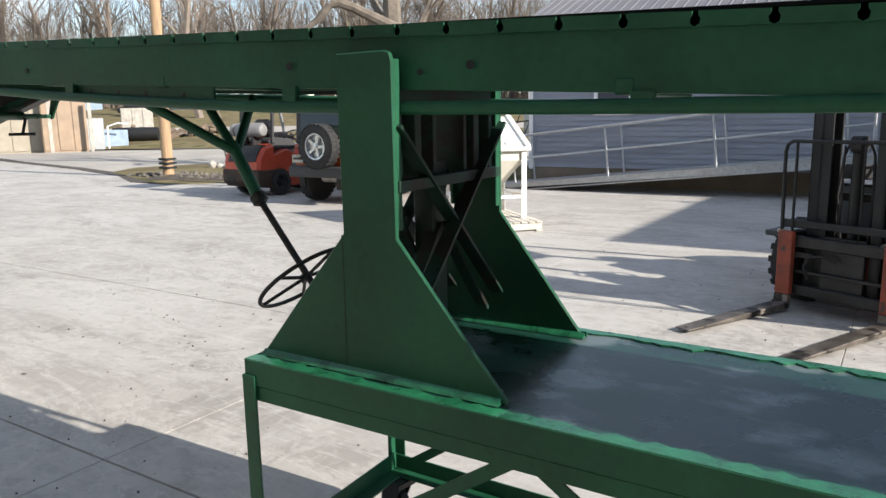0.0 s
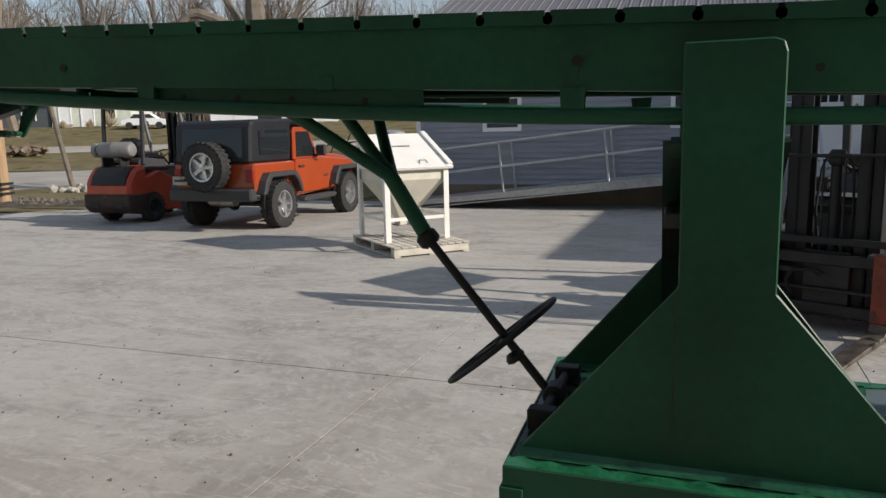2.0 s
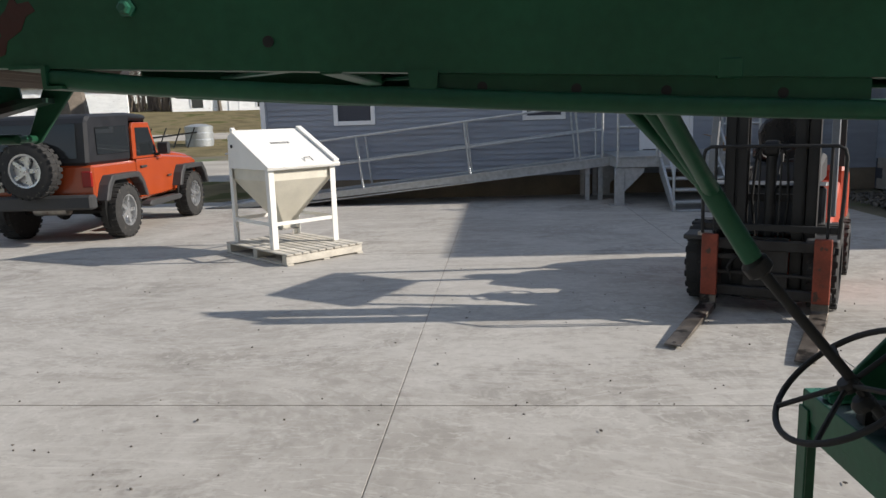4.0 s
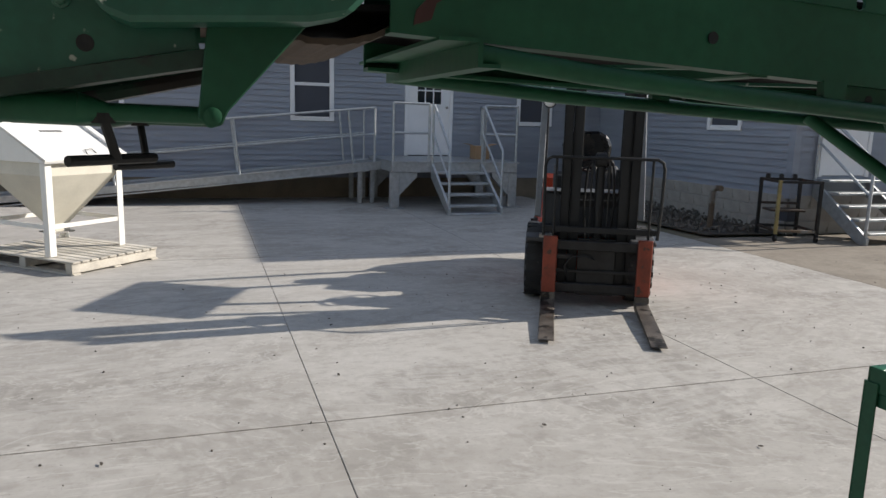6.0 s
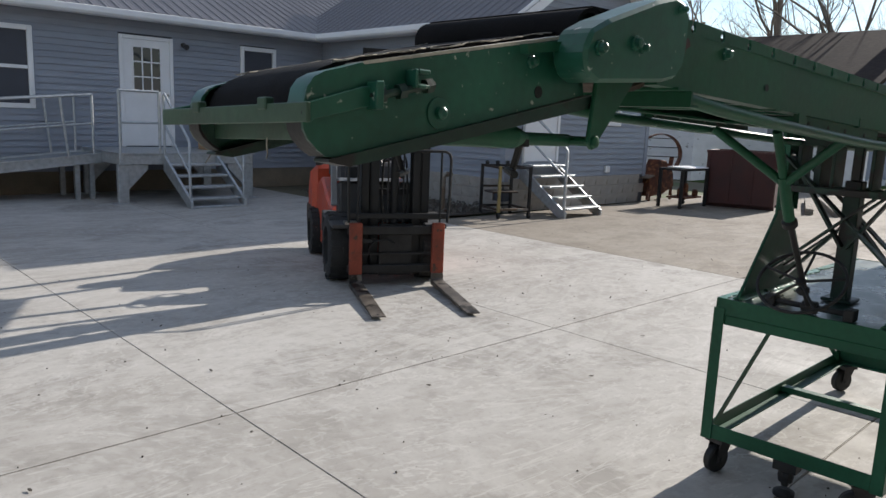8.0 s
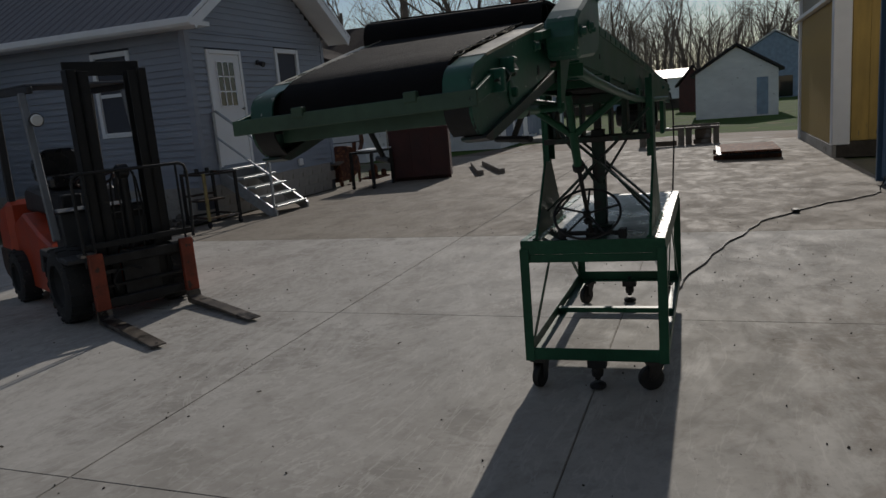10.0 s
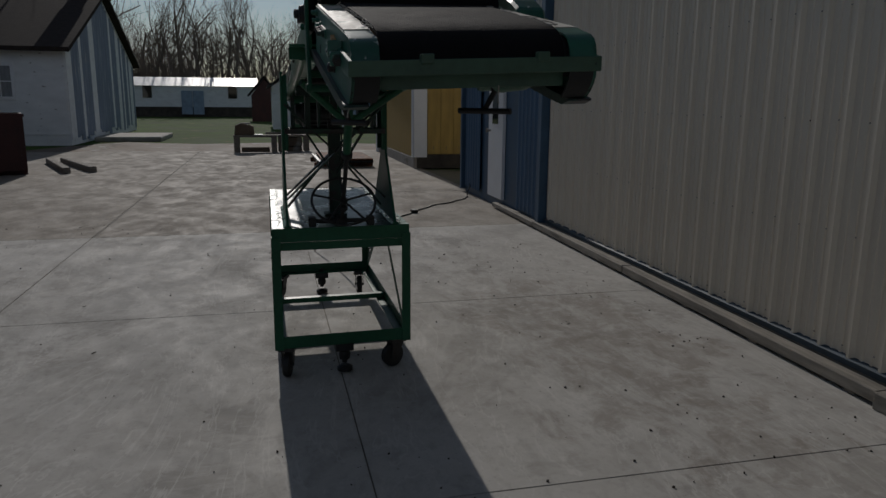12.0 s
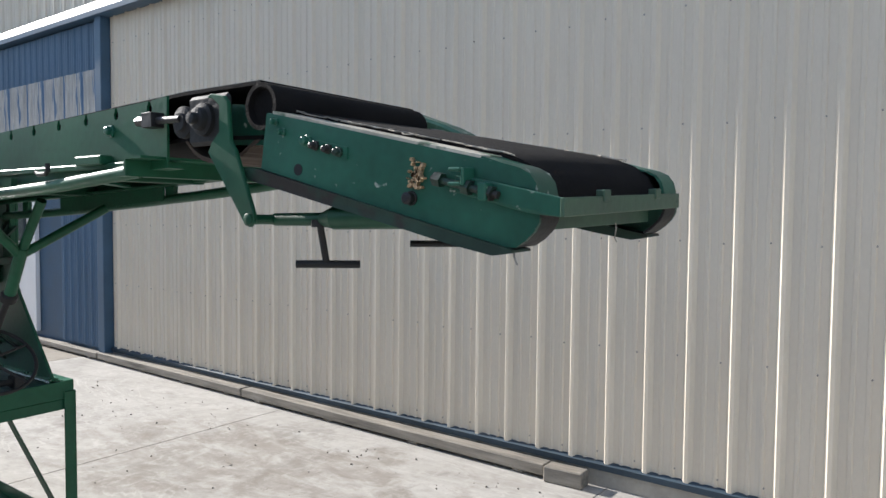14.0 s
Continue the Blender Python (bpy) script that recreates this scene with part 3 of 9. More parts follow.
for i in range(len(XS_NEW) - 1):
    for j in range(len(YS) - 1):
        if XS_NEW[i + 1] < -13.8 and j == 3:
            bm = B()                         # the yard's outer edge runs askew
            prism(bm, [(-29.999, 9.301), (-22.001, 9.301), (-22.001, 14.1), (-29.999, 16.0)] if i == 0 else [(-21.999, 9.301), (-13.901, 9.301), (-13.901, 13.3), (-15.5, 12.05), (-17.0, 12.15), (-19.5, 13.4), (-21.999, 14.1)], "z", -0.15, 0.0)
            part("slab", bm, CONCRETE, pavement)
            continue
        slab(XS_NEW[i], XS_NEW[i + 1], YS[j], YS[j + 1], CONCRETE)
for i in range(len(XS_OLD) - 1):
    for j in range(3):
        if j == 2 and XS_OLD[i] < 10:
            slab(XS_OLD[i], XS_OLD[i + 1], YS[2], 9.72, CONCRETE_OLD)
        else:
            slab(XS_OLD[i], XS_OLD[i + 1], YS[j], [2.33, 4.6, 9.9][j], CONCRETE_OLD)
for xa, xb in zip(XS_NEW, XS_NEW[1:]):          # the yard in front of the camera's own building goes on behind it
    slab(xa, xb, -6.0, -0.64, CONCRETE) if xb < -13.0 else None

bm = B()
box(bm, (-29.9, -0.6, -0.14), (16.9, 9.6, -0.0035))
part("joint_filler", bm, JOINT, pavement)

# ---- the beige steel building ----
WALL_Y = -0.50
WALL_TURN = 1.4


def ribbed_panel(name, width, height, pitch, material, rib=0.019, rib_w=0.064, thick=0.004):
    """One ribbed sheet standing in the xz plane, its face towards +y, with two low ribs between the high ones."""
    bm = B()
    xs, ys = [], []
    n = round(width / pitch)
    for i in range(n):
        x = i * pitch
        low = rib * 0.28
        for dx, dy in ((0, 0), (pitch * 0.09, 0), (pitch * 0.12, low), (pitch * 0.18, low), (pitch * 0.21, 0), (pitch / 2 - rib_w / 2, 0), (pitch / 2 - rib_w / 6, rib), (pitch / 2 + rib_w / 6, rib), (pitch / 2 + rib_w / 2, 0), (pitch * 0.79, 0), (pitch * 0.82, low), (pitch * 0.88, low), (pitch * 0.91, 0)):
            xs.append(x + dx)
            ys.append(dy)
    xs.append(width)
    ys.append(0)
    rows = [[bm.verts.new((x, y - o, z)) for x, y in zip(xs, ys)] for z in (0, height) for o in (0, thick)]
    f0, b0, f1, b1 = rows
    for i in range(len(xs) - 1):
        bm.faces.new((f0[i], f0[i + 1], f1[i + 1], f1[i]))
        bm.faces.new((b0[i + 1], b0[i], b1[i], b1[i + 1]))
        bm.faces.new((f0[i + 1], f0[i], b0[i], b0[i + 1]))
        bm.faces.new((f1[i], f1[i + 1], b1[i + 1], b1[i]))
    return mesh_of(name, bm, material)


frame_south = pose(2.66, WALL_Y - 0.05, 0, 0, 0, -WALL_TURN)
wall_south = new("wall_south")
wall_south.matrix_basis = frame_south
tagged(wall_south, "tall wall of beige ribbed steel sheets with screws", "wall", kind="structure")
bm = B()
box(bm, (-16.0, -0.25, 0.0), (0.0, -0.03, 6.2))
part("backing", bm, BLOCK, wall_south)
panel_me = ribbed_panel("sheet", 0.9144, 6.0, 0.2286, BEIGE_METAL, 0.024, 0.060)
for i in range(17):
    piece("sheet", panel_me, wall_south, pose(-0.9144 * (i + 1) - 0.003, 0.0, 0.13))
bm = B()
for i in range(17 * 4):
    for k in range(6):
        z = 0.19 + 0.62 * k + (0.0 if i % 2 else 0.01)
        x = -0.2286 * i - 0.048
        lathe(bm, [(0, 0.006), (0.004, 0.006), (0.006, 0.003)], (x, 0.0, z), (0, 1, 0), 6)
sc = part("screws", bm, STEEL, wall_south)
tagged(sc, kind="stuff")
bm = B()                                  # blue foot flashing and the low concrete sill under the sheets
prism(bm, [(-0.03, 0.10), (0.030, 0.10), (0.035, 0.135), (0.0, 0.150), (-0.03, 0.150)], "x", -16.0, 0.0)
part("foot_flashing", bm, SLATE_TRIM, wall_south, "blue painted steel flashing")
bm = B()
box(bm, (-16.0, -0.25, -0.05), (3.9, 0.012, 0.098))
part("sill", bm, KERB_CONCRETE, wall_south, bevel=0.006)

bm = B()                                  # unseen roof overhang, added and sized to shade the wall's upper part
box(bm, (-16.0, -0.28, 6.2), (4.1, 0.50, 6.34))
part("eave", bm, BLUE_TRIM, wall_south)
bm = B()                                  # the rest of the building: back, ends and roof
box(bm, (-16.0, -9.0, 0.0), (4.1, -8.8, 6.2))
box(bm, (-16.0, -8.799, 0.0), (-15.8, -0.26, 6.2))
box(bm, (3.9, -8.799, 0.0), (4.1, -0.29, 6.2))
parts("outer_wall", bm, BEIGE_METAL, wall_south)
bm = B()
prism(bm, [(-9.4, 6.205), (-9.4, 6.26), (-4.5, 7.5), (-0.2851, 6.43), (-0.2851, 6.345), (-4.5, 7.40)], "x", -16.2, 4.2)
part("building_roof", bm, PALE_ROOF, wall_south)

# blue end of the same building with a sliding door
frame_blue = pose(2.66, WALL_Y - 0.03, 0, 0, 0, -1.0)
wall_blue = new("wall_blue")
wall_blue.matrix_basis = frame_blue
tagged(wall_blue, "blue ribbed steel sliding door below a beige gable", "wall", kind="structure")
blue_me = ribbed_panel("sheet", 0.9144, 3.42, 0.1524, BLUE_METAL, 0.016, 0.05)
blue_low = ribbed_panel("sheet", 0.9144, 0.52, 0.1524, PEELED, 0.016, 0.05)
upper_me = ribbed_panel("sheet", 0.9144, 2.6, 0.2286, BEIGE_METAL)
DOOR_X0, DOOR_X1 = 1.66, 2.36
for i in range(4):
    x = 0.12 + 0.9144 * i
    if x + 0.9 < DOOR_X0 + 0.1 or x > DOOR_X1 - 0.05:
        piece("sheet", blue_me, wall_blue, pose(x, 0.03, 0.12))
    else:
        piece("sheet", ribbed_panel("sheet", 0.9144, 1.30, 0.1524, BLUE_METAL, 0.016, 0.05), wall_blue, pose(x, 0.03, 2.24))
    piece("sheet", blue_low, wall_blue, pose(x, 0.0355, 2.53))
    piece("sheet", upper_me, wall_blue, pose(x, 0.0, 3.72))
bm = B()
box(bm, (0.0, -0.02, 0.05), (0.12, 0.085, 3.60))
box(bm, (3.86, -0.02, 0.05), (3.94, 0.085, 3.60))
parts("edge_trim", bm, BLUE_TRIM, wall_blue, bevel=0.006)
bm = B()
prism(bm, [(-0.02, 3.56), (0.13, 3.56), (0.13, 3.62), (0.05, 3.74), (-0.02, 3.74)], "x", -2.4, 3.98)
part("track_cover", bm, BLUE_TRIM, wall_blue, "blue steel cover over the door track", bevel=0.005)
bm = B()
box(bm, (0.0, -4.18, 0.0), (3.90, -0.01, 6.2))
part("backing", bm, BLUE_TRIM, wall_blue)
bm = B()
box(bm, (DOOR_X0, -0.005, 0.14), (DOOR_X1, 0.045, 2.22))
door_leaf = part("door_leaf", bm, VINYL_WHITE, wall_blue, "white steel door with a narrow window", bevel=0.004)
bm = B()
box(bm, (DOOR_X0 + 0.22, 0.046, 1.20), (DOOR_X1 - 0.22, 0.054, 2.05))
part("door_window", bm, DARKGLASS, door_leaf)
bm = B()
lathe(bm, [(0, 0.018), (0.03, 0.018), (0.035, 0.032), (0.06, 0.032), (0.07, 0.015)], (DOOR_X1 - 0.10, 0.045, 1.10), (0, 1, 0), 12)
part("knob", bm, STEEL, door_leaf)
bm = B()                                  # rain pipe leaving the corner of the gable
pipe(bm, [(4.15, 0.10, 5.2), (4.12, 0.10, 4.45), (4.02, 0.10, 4.22), (3.82, 0.10, 4.08), (3.74, 0.10, 4.0), (3.78, 0.10, 3.90), (4.30, 0.10, 3.62), (4.95, 0.10, 3.36), (5.02, 0.10, 3.28)], 0.045, 12)
part("rain_pipe", bm, BLUE_TRIM, wall_blue, smooth=True)

# the timber beam lying along the foot of the beige wall
bm = B()
for x0, x1, dz in ((-5.255, -2.35, 0.0), (-2.33, 0.1, 0.0), (0.12, 1.9, -0.01)):
    box(bm, (x0, 0.035, 0.022), (x1, 0.135, 0.090 + dz))
    for k in range(4):                    # thin unseen shims, added so a dark shadow gap shows under the beam
        xs = x0 + 0.15 + (x1 - x0 - 0.38) * k / 3
        box(bm, (xs, 0.045, 0.001), (xs + 0.08, 0.125, 0.0221))
ob = solid("timber_beam", bm, WOOD_BEAM, "weathered grey timber beams lying along the wall foot", "timber", bevel=0.006)
ob.matrix_basis = frame_south
bm = B()
box(bm, (-0.12, -0.055, 0.0), (0.12, 0.055, 0.093))
ob = solid("timber_block", bm, WOOD_BEAM, "short weathered timber block at a beam's end", "timber", bevel=0.006)
ob.matrix_basis = frame_south @ pose(-5.385, 0.10, 0.001, 0, 0, 3)

# ---- the ochre shed beyond ----
shed = new("wall_shed")
tagged(shed, "ochre boarded shed with white posts and a pale ribbed roof", "shed", kind="structure")
SX, SY, SW, SE = 10.75, -0.55, 5.65, 3.62     # the corner by the yard, the gable's width, the eave's height
apex_x, apex_z = SX + SW / 2, SE + 1.02
bm = B()
box(bm, (SX + 0.03, SY - 6.5, 0.0), (SX + SW - 0.03, SY - 0.03, SE - 0.02))
part("body", bm, OCHRE, shed)
bm = B()
prism(bm, [(SX + 0.03, SE - 0.02), (SX + SW - 0.03, SE - 0.02), (apex_x, apex_z - 0.03)], "y", SY - 6.4, SY - 0.03)
part("gable", bm, TAN_SHEET, shed)
for i in range(26):                           # upright boards of the gable
    x = SX + 0.25 + 0.2 * i
    top = SE - 0.06 + 1.0 * (1 - abs(x + 0.1 - apex_x) / (SW / 2))
    bm = B()
    box(bm, (x, SY - 0.03, 3.0), (x + 0.196, SY - 0.005, top - 0.03))
    part("gable_board", bm, TAN_SHEET, shed, bevel=0.003)
ochre_me_bm = B()
box(ochre_me_bm, (0, 0, 0), (0.296, 0.03, 2.74))
ochre_me = mesh_of("board", ochre_me_bm, OCHRE, 0.004)
for i in range(17):
    piece("board", ochre_me, shed, pose(SX + 0.26 + 0.30 * i, SY - 0.02, 0.25))
side_bm = B()
box(side_bm, (0, 0, 0), (0.296, 0.03, SE - 0.40))
side_me = mesh_of("board", side_bm, OCHRE, 0.004)
for i in range(20):
    piece("board", side_me, shed, Matrix.Translation((SX + 0.0, SY - 0.30 - 0.30 * i, 0.32)) @ Matrix.Rotation(radians(-90), 4, "Z") @ Matrix.Translation((0, 0, 0)))
bm = B()
box(bm, (SX - 0.02, SY - 0.03, 0.25), (SX + 0.25, SY + 0.03, SE - 0.05))
box(bm, (SX - 0.03, SY - 0.28, 0.25), (SX + 0.02, SY + 0.03, SE - 0.05))
box(bm, (SX + SW - 0.26, SY - 0.03, 0.0), (SX + SW, SY + 0.06, SE - 0.05))
parts("post", bm, VINYL_WHITE, shed, "white painted corner board", bevel=0.005)
bm = B()
box(bm, (SX - 0.005, SY - 6.3, 0.0), (SX + 0.05, SY - 0.05, 0.31))
part("dark_foot", bm, SOIL, shed)
bm = B()
box(bm, (SX + 0.0, SY - 0.06, 0.0), (SX + SW, SY + 0.02, 0.24))
part("foot_wall", bm, BLOCK, shed, bevel=0.01)
bm = B()                                      # sliding door's rail over the gable wall
prism(bm, [(SY + 0.0, 3.02), (SY + 0.12, 3.02), (SY + 0.12, 3.10), (SY + 0.0, 3.16)], "x", SX + 0.3, SX + SW + 0.6)
part("door_rail", bm, VINYL_WHITE, shed, bevel=0.004)
up = Vector((SW / 2 + 0.25, 0, 1.02 * (SW / 2 + 0.25) / (SW / 2))).normalized()
roof_me = ribbed_panel("roof_sheet", 0.9144, 3.24, 0.2286, PALE_ROOF, 0.02, 0.05)
for i in range(7):
    for sgn in (1, -1):
        along, rise = Vector((0, -1, 0)), Vector((up.x * sgn, 0, up.z))
        nrm = rise.cross(along)
        if nrm.z < 0:
            nrm = -nrm
        foot = Vector((apex_x - sgn * (SW / 2 + 0.25), SY + 0.18 - 0.9144 * i, SE - 0.09 + 0.02))
        piece("roof_sheet", roof_me, shed, Matrix.Translation(foot) @ Matrix((along, nrm, rise)).transposed().to_4x4())
bm = B()
for sgn in (1, -1):
    bar(bm, (apex_x - sgn * (SW / 2 + 0.25), SY + 0.17, SE - 0.12), (apex_x - sgn * 0.01, SY + 0.17, apex_z - 0.02), 0.02, 0.13)
parts("rake_board", bm, VINYL_WHITE, shed)

# ---- the grey house: main range, and a wing with a gable towards the yard ----
AY, BX, BY = 15.6, 4.955, 9.85
HL, HR = -7.18, 9.56
EAVE = 3.23
house = new("house")
tagged(house, "blue-grey vinyl-sided house with white trim and ribbed roof", "house")
COURSE = 0.112


def siding(start, end, z0, z1, flip, holes, wall_axis, plane, parent):
    """Lap siding boards on a wall along x or y, left out at the openings; holes are (from, to, bottom, top)."""
    k = 0
    z = z0
    while z < z1 - 0.01:
        zt = min(z + COURSE, z1)
        spans = [(start, end)]
        for h0, h1, hb, ht in holes:
            if hb < (z + zt) / 2 < ht:
                nxt = []
                for s, e in spans:
                    if h1 <= s or h0 >= e:
                        nxt.append((s, e))
                    else:
                        if h0 > s:
                            nxt.append((s, h0))
                        if h1 < e:
                            nxt.append((h1, e))
                spans = nxt
        for s, e in spans:
            bm = B()
            wedge = [(plane, z), (plane + flip * 0.030, z), (plane + flip * 0.006, zt + 0.006), (plane, zt + 0.006)]
            if wall_axis == "x":
                prism(bm, wedge, "x", s, e)
            else:
                prism(bm, [(p, q) for p, q in wedge], "y", s, e)
            part("siding_board", bm, SIDING, parent)
        z += COURSE
        k += 1


def window(name, centre_a, z0, z1, half, axis, plane, flip):
    """A white double-hung window in a wall: casing, two sashes, and opaque panes coloured dark for the unlit room."""
    w = thing(name, "white vinyl double-hung window with dark glass", "window", kind="structure")

    def put(bm, a0, a1, d0, d1, q0, q1):
        lo_d, hi_d = sorted((plane + flip * d0, plane + flip * d1))
        if axis == "x":
            box(bm, (a0, lo_d, q0), (a1, hi_d, q1))
        else:
            box(bm, (lo_d, a0, q0), (hi_d, a1, q1))
    a0, a1, f = centre_a - half, centre_a + half, 0.085
    bm = B()
    put(bm, a0, a0 + f, -0.05, 0.045, z0, z1)
    put(bm, a1 - f, a1, -0.05, 0.045, z0, z1)
    put(bm, a0 + f, a1 - f, -0.05, 0.045, z0, z0 + f)
    put(bm, a0 + f, a1 - f, -0.05, 0.045, z1 - f, z1)
    part("window_frame", bm, VINYL_WHITE, w, bevel=0.006)
    zm = (z0 + z1) / 2
    bm = B()
    put(bm, a0 + f, a1 - f, -0.04, 0.02, zm - 0.03, zm + 0.03)
    part("meeting_rail", bm, VINYL_WHITE, w, bevel=0.004)
    for q0, q1 in ((z0 + f, zm - 0.03), (zm + 0.03, z1 - f)):
        bm = B()
        put(bm, a0 + f, a1 - f, -0.022, -0.016, q0, q1)
        part("pane", bm, DARKGLASS, w)
    return w


DOOR1, DOOR2 = (0.42, 1.45, 0.85, 2.94), (5.42, 6.42, 0.89, 2.92)
wins_a = [(-5.275, 1.515, 2.93, 0.425), (-1.455, 1.51, 2.92, 0.425), (3.32, 1.52, 2.95, 0.42)]
holes_a = [(c - h, c + h, b, t) for c, b, t, h in wins_a] + [DOOR1]
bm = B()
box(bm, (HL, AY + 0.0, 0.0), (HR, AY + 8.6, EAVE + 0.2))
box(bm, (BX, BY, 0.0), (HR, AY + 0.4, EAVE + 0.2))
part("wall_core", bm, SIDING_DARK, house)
siding(HL, BX, 0.40, EAVE, -1, holes_a, "x", AY, house)
wins_b1 = [(11.44, 1.55, 3.0, 0.43)]
siding(BY, AY, 0.58, EAVE, -1, [(c - h, c + h, b, t) for c, b, t, h in wins_b1], "y", BX, house)
wins_b2 = [(8.03, 1.61, 3.03, 0.44)]
siding(BX, HR, 0.60, EAVE, -1, [(c - h, c + h, b, t) for c, b, t, h in wins_b2] + [DOOR2], "x", BY, house)
z = EAVE
RIDGE_B = 4.90
mid_b = (BX + HR) / 2
while z < RIDGE_B - 0.1:                      # the gable's boards grow shorter towards the ridge
    half = (HR - BX) / 2 * (1 - (z - EAVE) / (RIDGE_B - EAVE))
    bm = B()
    prism(bm, [(BY, z), (BY - 0.022, z), (BY - 0.008, z + COURSE), (BY, z + COURSE)], "x", mid_b - half, mid_b + half)
    part("siding_board", bm, SIDING, house)
    z += COURSE
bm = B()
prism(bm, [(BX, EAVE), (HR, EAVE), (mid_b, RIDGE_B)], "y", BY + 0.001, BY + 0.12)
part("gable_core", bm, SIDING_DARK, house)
for i, (c, b, t, h) in enumerate(wins_a):
    window(f"window_{i + 1}", c, b, t, h, "x", AY, -1)
window("window_4", *wins_b1[0], "y", BX, -1)
window("window_5", *wins_b2[0], "x", BY, -1)
bm = B()                                     # corner boards
box(bm, (HL - 0.03, AY - 0.035, 0.35), (HL + 0.10, AY + 0.1, EAVE))
box(bm, (BX - 0.035, BY - 0.035, 0.55), (BX + 0.09, BY + 0.09, EAVE))
box(bm, (HR - 0.09, BY - 0.035, 0.55), (HR + 0.03, BY + 0.1, EAVE))
parts("corner_board", bm, SIDING, house, bevel=0.006)
bm = B()
box(bm, (HL - 0.04, AY - 0.045, 0.35), (HL + 0.06, AY - 0.034, EAVE))
part("downpipe", bm, VINYL_WHITE, house, bevel=0.01)
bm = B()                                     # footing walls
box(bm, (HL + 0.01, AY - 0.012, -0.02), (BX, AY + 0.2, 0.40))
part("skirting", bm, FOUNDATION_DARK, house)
blk = B()
box(blk, (0, 0, 0), (0.397, 0.05, 0.197))
block_me = mesh_of("block", blk, BLOCK, 0.003)
for k in range(3):
    for i in range(12):
        x = BX + 0.0 + 0.40 * i - (0.2 if k % 2 else 0)
        if BX - 0.01 <= x < HR - 0.35:
            piece("block", block_me, house, pose(x, BY - 0.03, 0.2 * k))
    for i in range(14):
        y = BY + 0.02 + 0.40 * i - (0.2 if k % 2 else 0)
        if BY - 0.01 <= y:
            piece("block", block_me, house, Matrix.Translation((BX + 0.02, y, 0.2 * k)) @ Matrix.Rotation(radians(90), 4, "Z"))


def house_door(name, d, plane, label):
    x0, x1, z0, z1 = d
    w = thing(name, label, "door", kind="structure")
    f = 0.07
    bm = B()
    box(bm, (x0, plane - 0.05, z0), (x0 + f, plane + 0.03, z1))
    box(bm, (x1 - f, plane - 0.05, z0), (x1, plane + 0.03, z1))
    box(bm, (x0 + f, plane - 0.05, z1 - f), (x1 - f, plane + 0.03, z1))
    part("door_frame", bm, VINYL_WHITE, w, bevel=0.006)
    bm = B()
    box(bm, (x0 + f + 0.002, plane - 0.028, z0 + 0.02), (x1 - f - 0.002, plane + 0.02, z1 - f - 0.002))
    leaf = part("door_leaf", bm, VINYL_WHITE, w, bevel=0.003)
    gx0, gx1, gz0, gz1 = x0 + 0.25, x1 - 0.25, z0 + 1.05, z1 - 0.20
    bm = B()
    box(bm, (gx0, plane - 0.033, gz0), (gx1, plane - 0.0285, gz1))
    part("door_glass", bm, DARKGLASS, leaf)
    bm = B()
    for i in range(4):
        x = gx0 + (gx1 - gx0) * i / 3
        box(bm, (x - 0.012, plane - 0.042, gz0), (x + 0.012, plane - 0.0335, gz1))
    for i in range(4):
        z = gz0 + (gz1 - gz0) * i / 3
        box(bm, (gx0, plane - 0.0418, z - 0.012), (gx1, plane - 0.0336, z + 0.012))
    part("glazing_bars", bm, VINYL_WHITE, leaf)
    bm = B()
    lathe(bm, [(0, 0.012), (0.03, 0.012), (0.034, 0.03), (0.06, 0.026), (0.065, 0.01)], (x1 - 0.14, plane - 0.028, z0 + 1.0), (0, -1, 0), 12)
    part("knob", bm, STEEL, leaf)


house_door("door_1", DOOR1, AY, "white house door with nine panes above a landing")
house_door("door_2", DOOR2, BY, "white house door with nine panes above a short stair")


def roof_plane(parent, corner, along, up, length, n, material=ROOF_METAL, width=0.9144):
    """Ribbed roof sheets side by side from a corner of the eave, along the eave, rising along up."""
    along, up = Vector(along).normalized(), Vector(up).normalized()
    me = ribbed_panel("roof_sheet", width, length, 0.2286, material, 0.022, 0.045)
    nrm = up.cross(along)
    if nrm.z < 0:
        nrm = -nrm
    rot = Matrix((along, nrm, up)).transposed().to_4x4()
    for i in range(n):
        piece("roof_sheet", me, parent, Matrix.Translation(Vector(corner) + along * width * i) @ rot)


SL = Vector((0, 4.6, 1.95)).normalized()
roof_plane(house, (HL - 0.35, AY - 0.38, EAVE + 0.10), (1, 0, 0), SL, 5.2, 19)
roof_plane(house, (BX - 0.38, AY + 1.02, EAVE + 0.10), (0, -1, 0), Vector((mid_b - BX + 0.38, 0, 1.75)), 3.26, 8)
roof_plane(house, (HR + 0.38, BY - 0.54, EAVE + 0.10), (0, 1, 0), Vector((-(mid_b - BX + 0.38), 0, 1.75)), 3.26, 8)
bm = B()
prism(bm, [(AY - 0.02, EAVE + 0.02), (AY + 4.4, EAVE + 1.85), (AY + 8.6, EAVE + 0.1)], "x", HL - 0.02, HL + 0.1)
part("end_gable", bm, SIDING, house)
bm = B()                                     # eaves: gutter, fascia and soffit
prism(bm, [(AY - 0.50, EAVE + 0.10), (AY - 0.50, EAVE + 0.0), (AY - 0.46, EAVE - 0.04), (AY - 0.38, EAVE - 0.04), (AY - 0.38, EAVE + 0.10)], "x", HL - 0.35, BX - 0.40)
prism(bm, [(BX - 0.50, EAVE + 0.10), (BX - 0.50, EAVE + 0.0), (BX - 0.46, EAVE - 0.04), (BX - 0.38, EAVE - 0.04), (BX - 0.38, EAVE + 0.10)], "y", BY - 0.54, AY - 0.42)
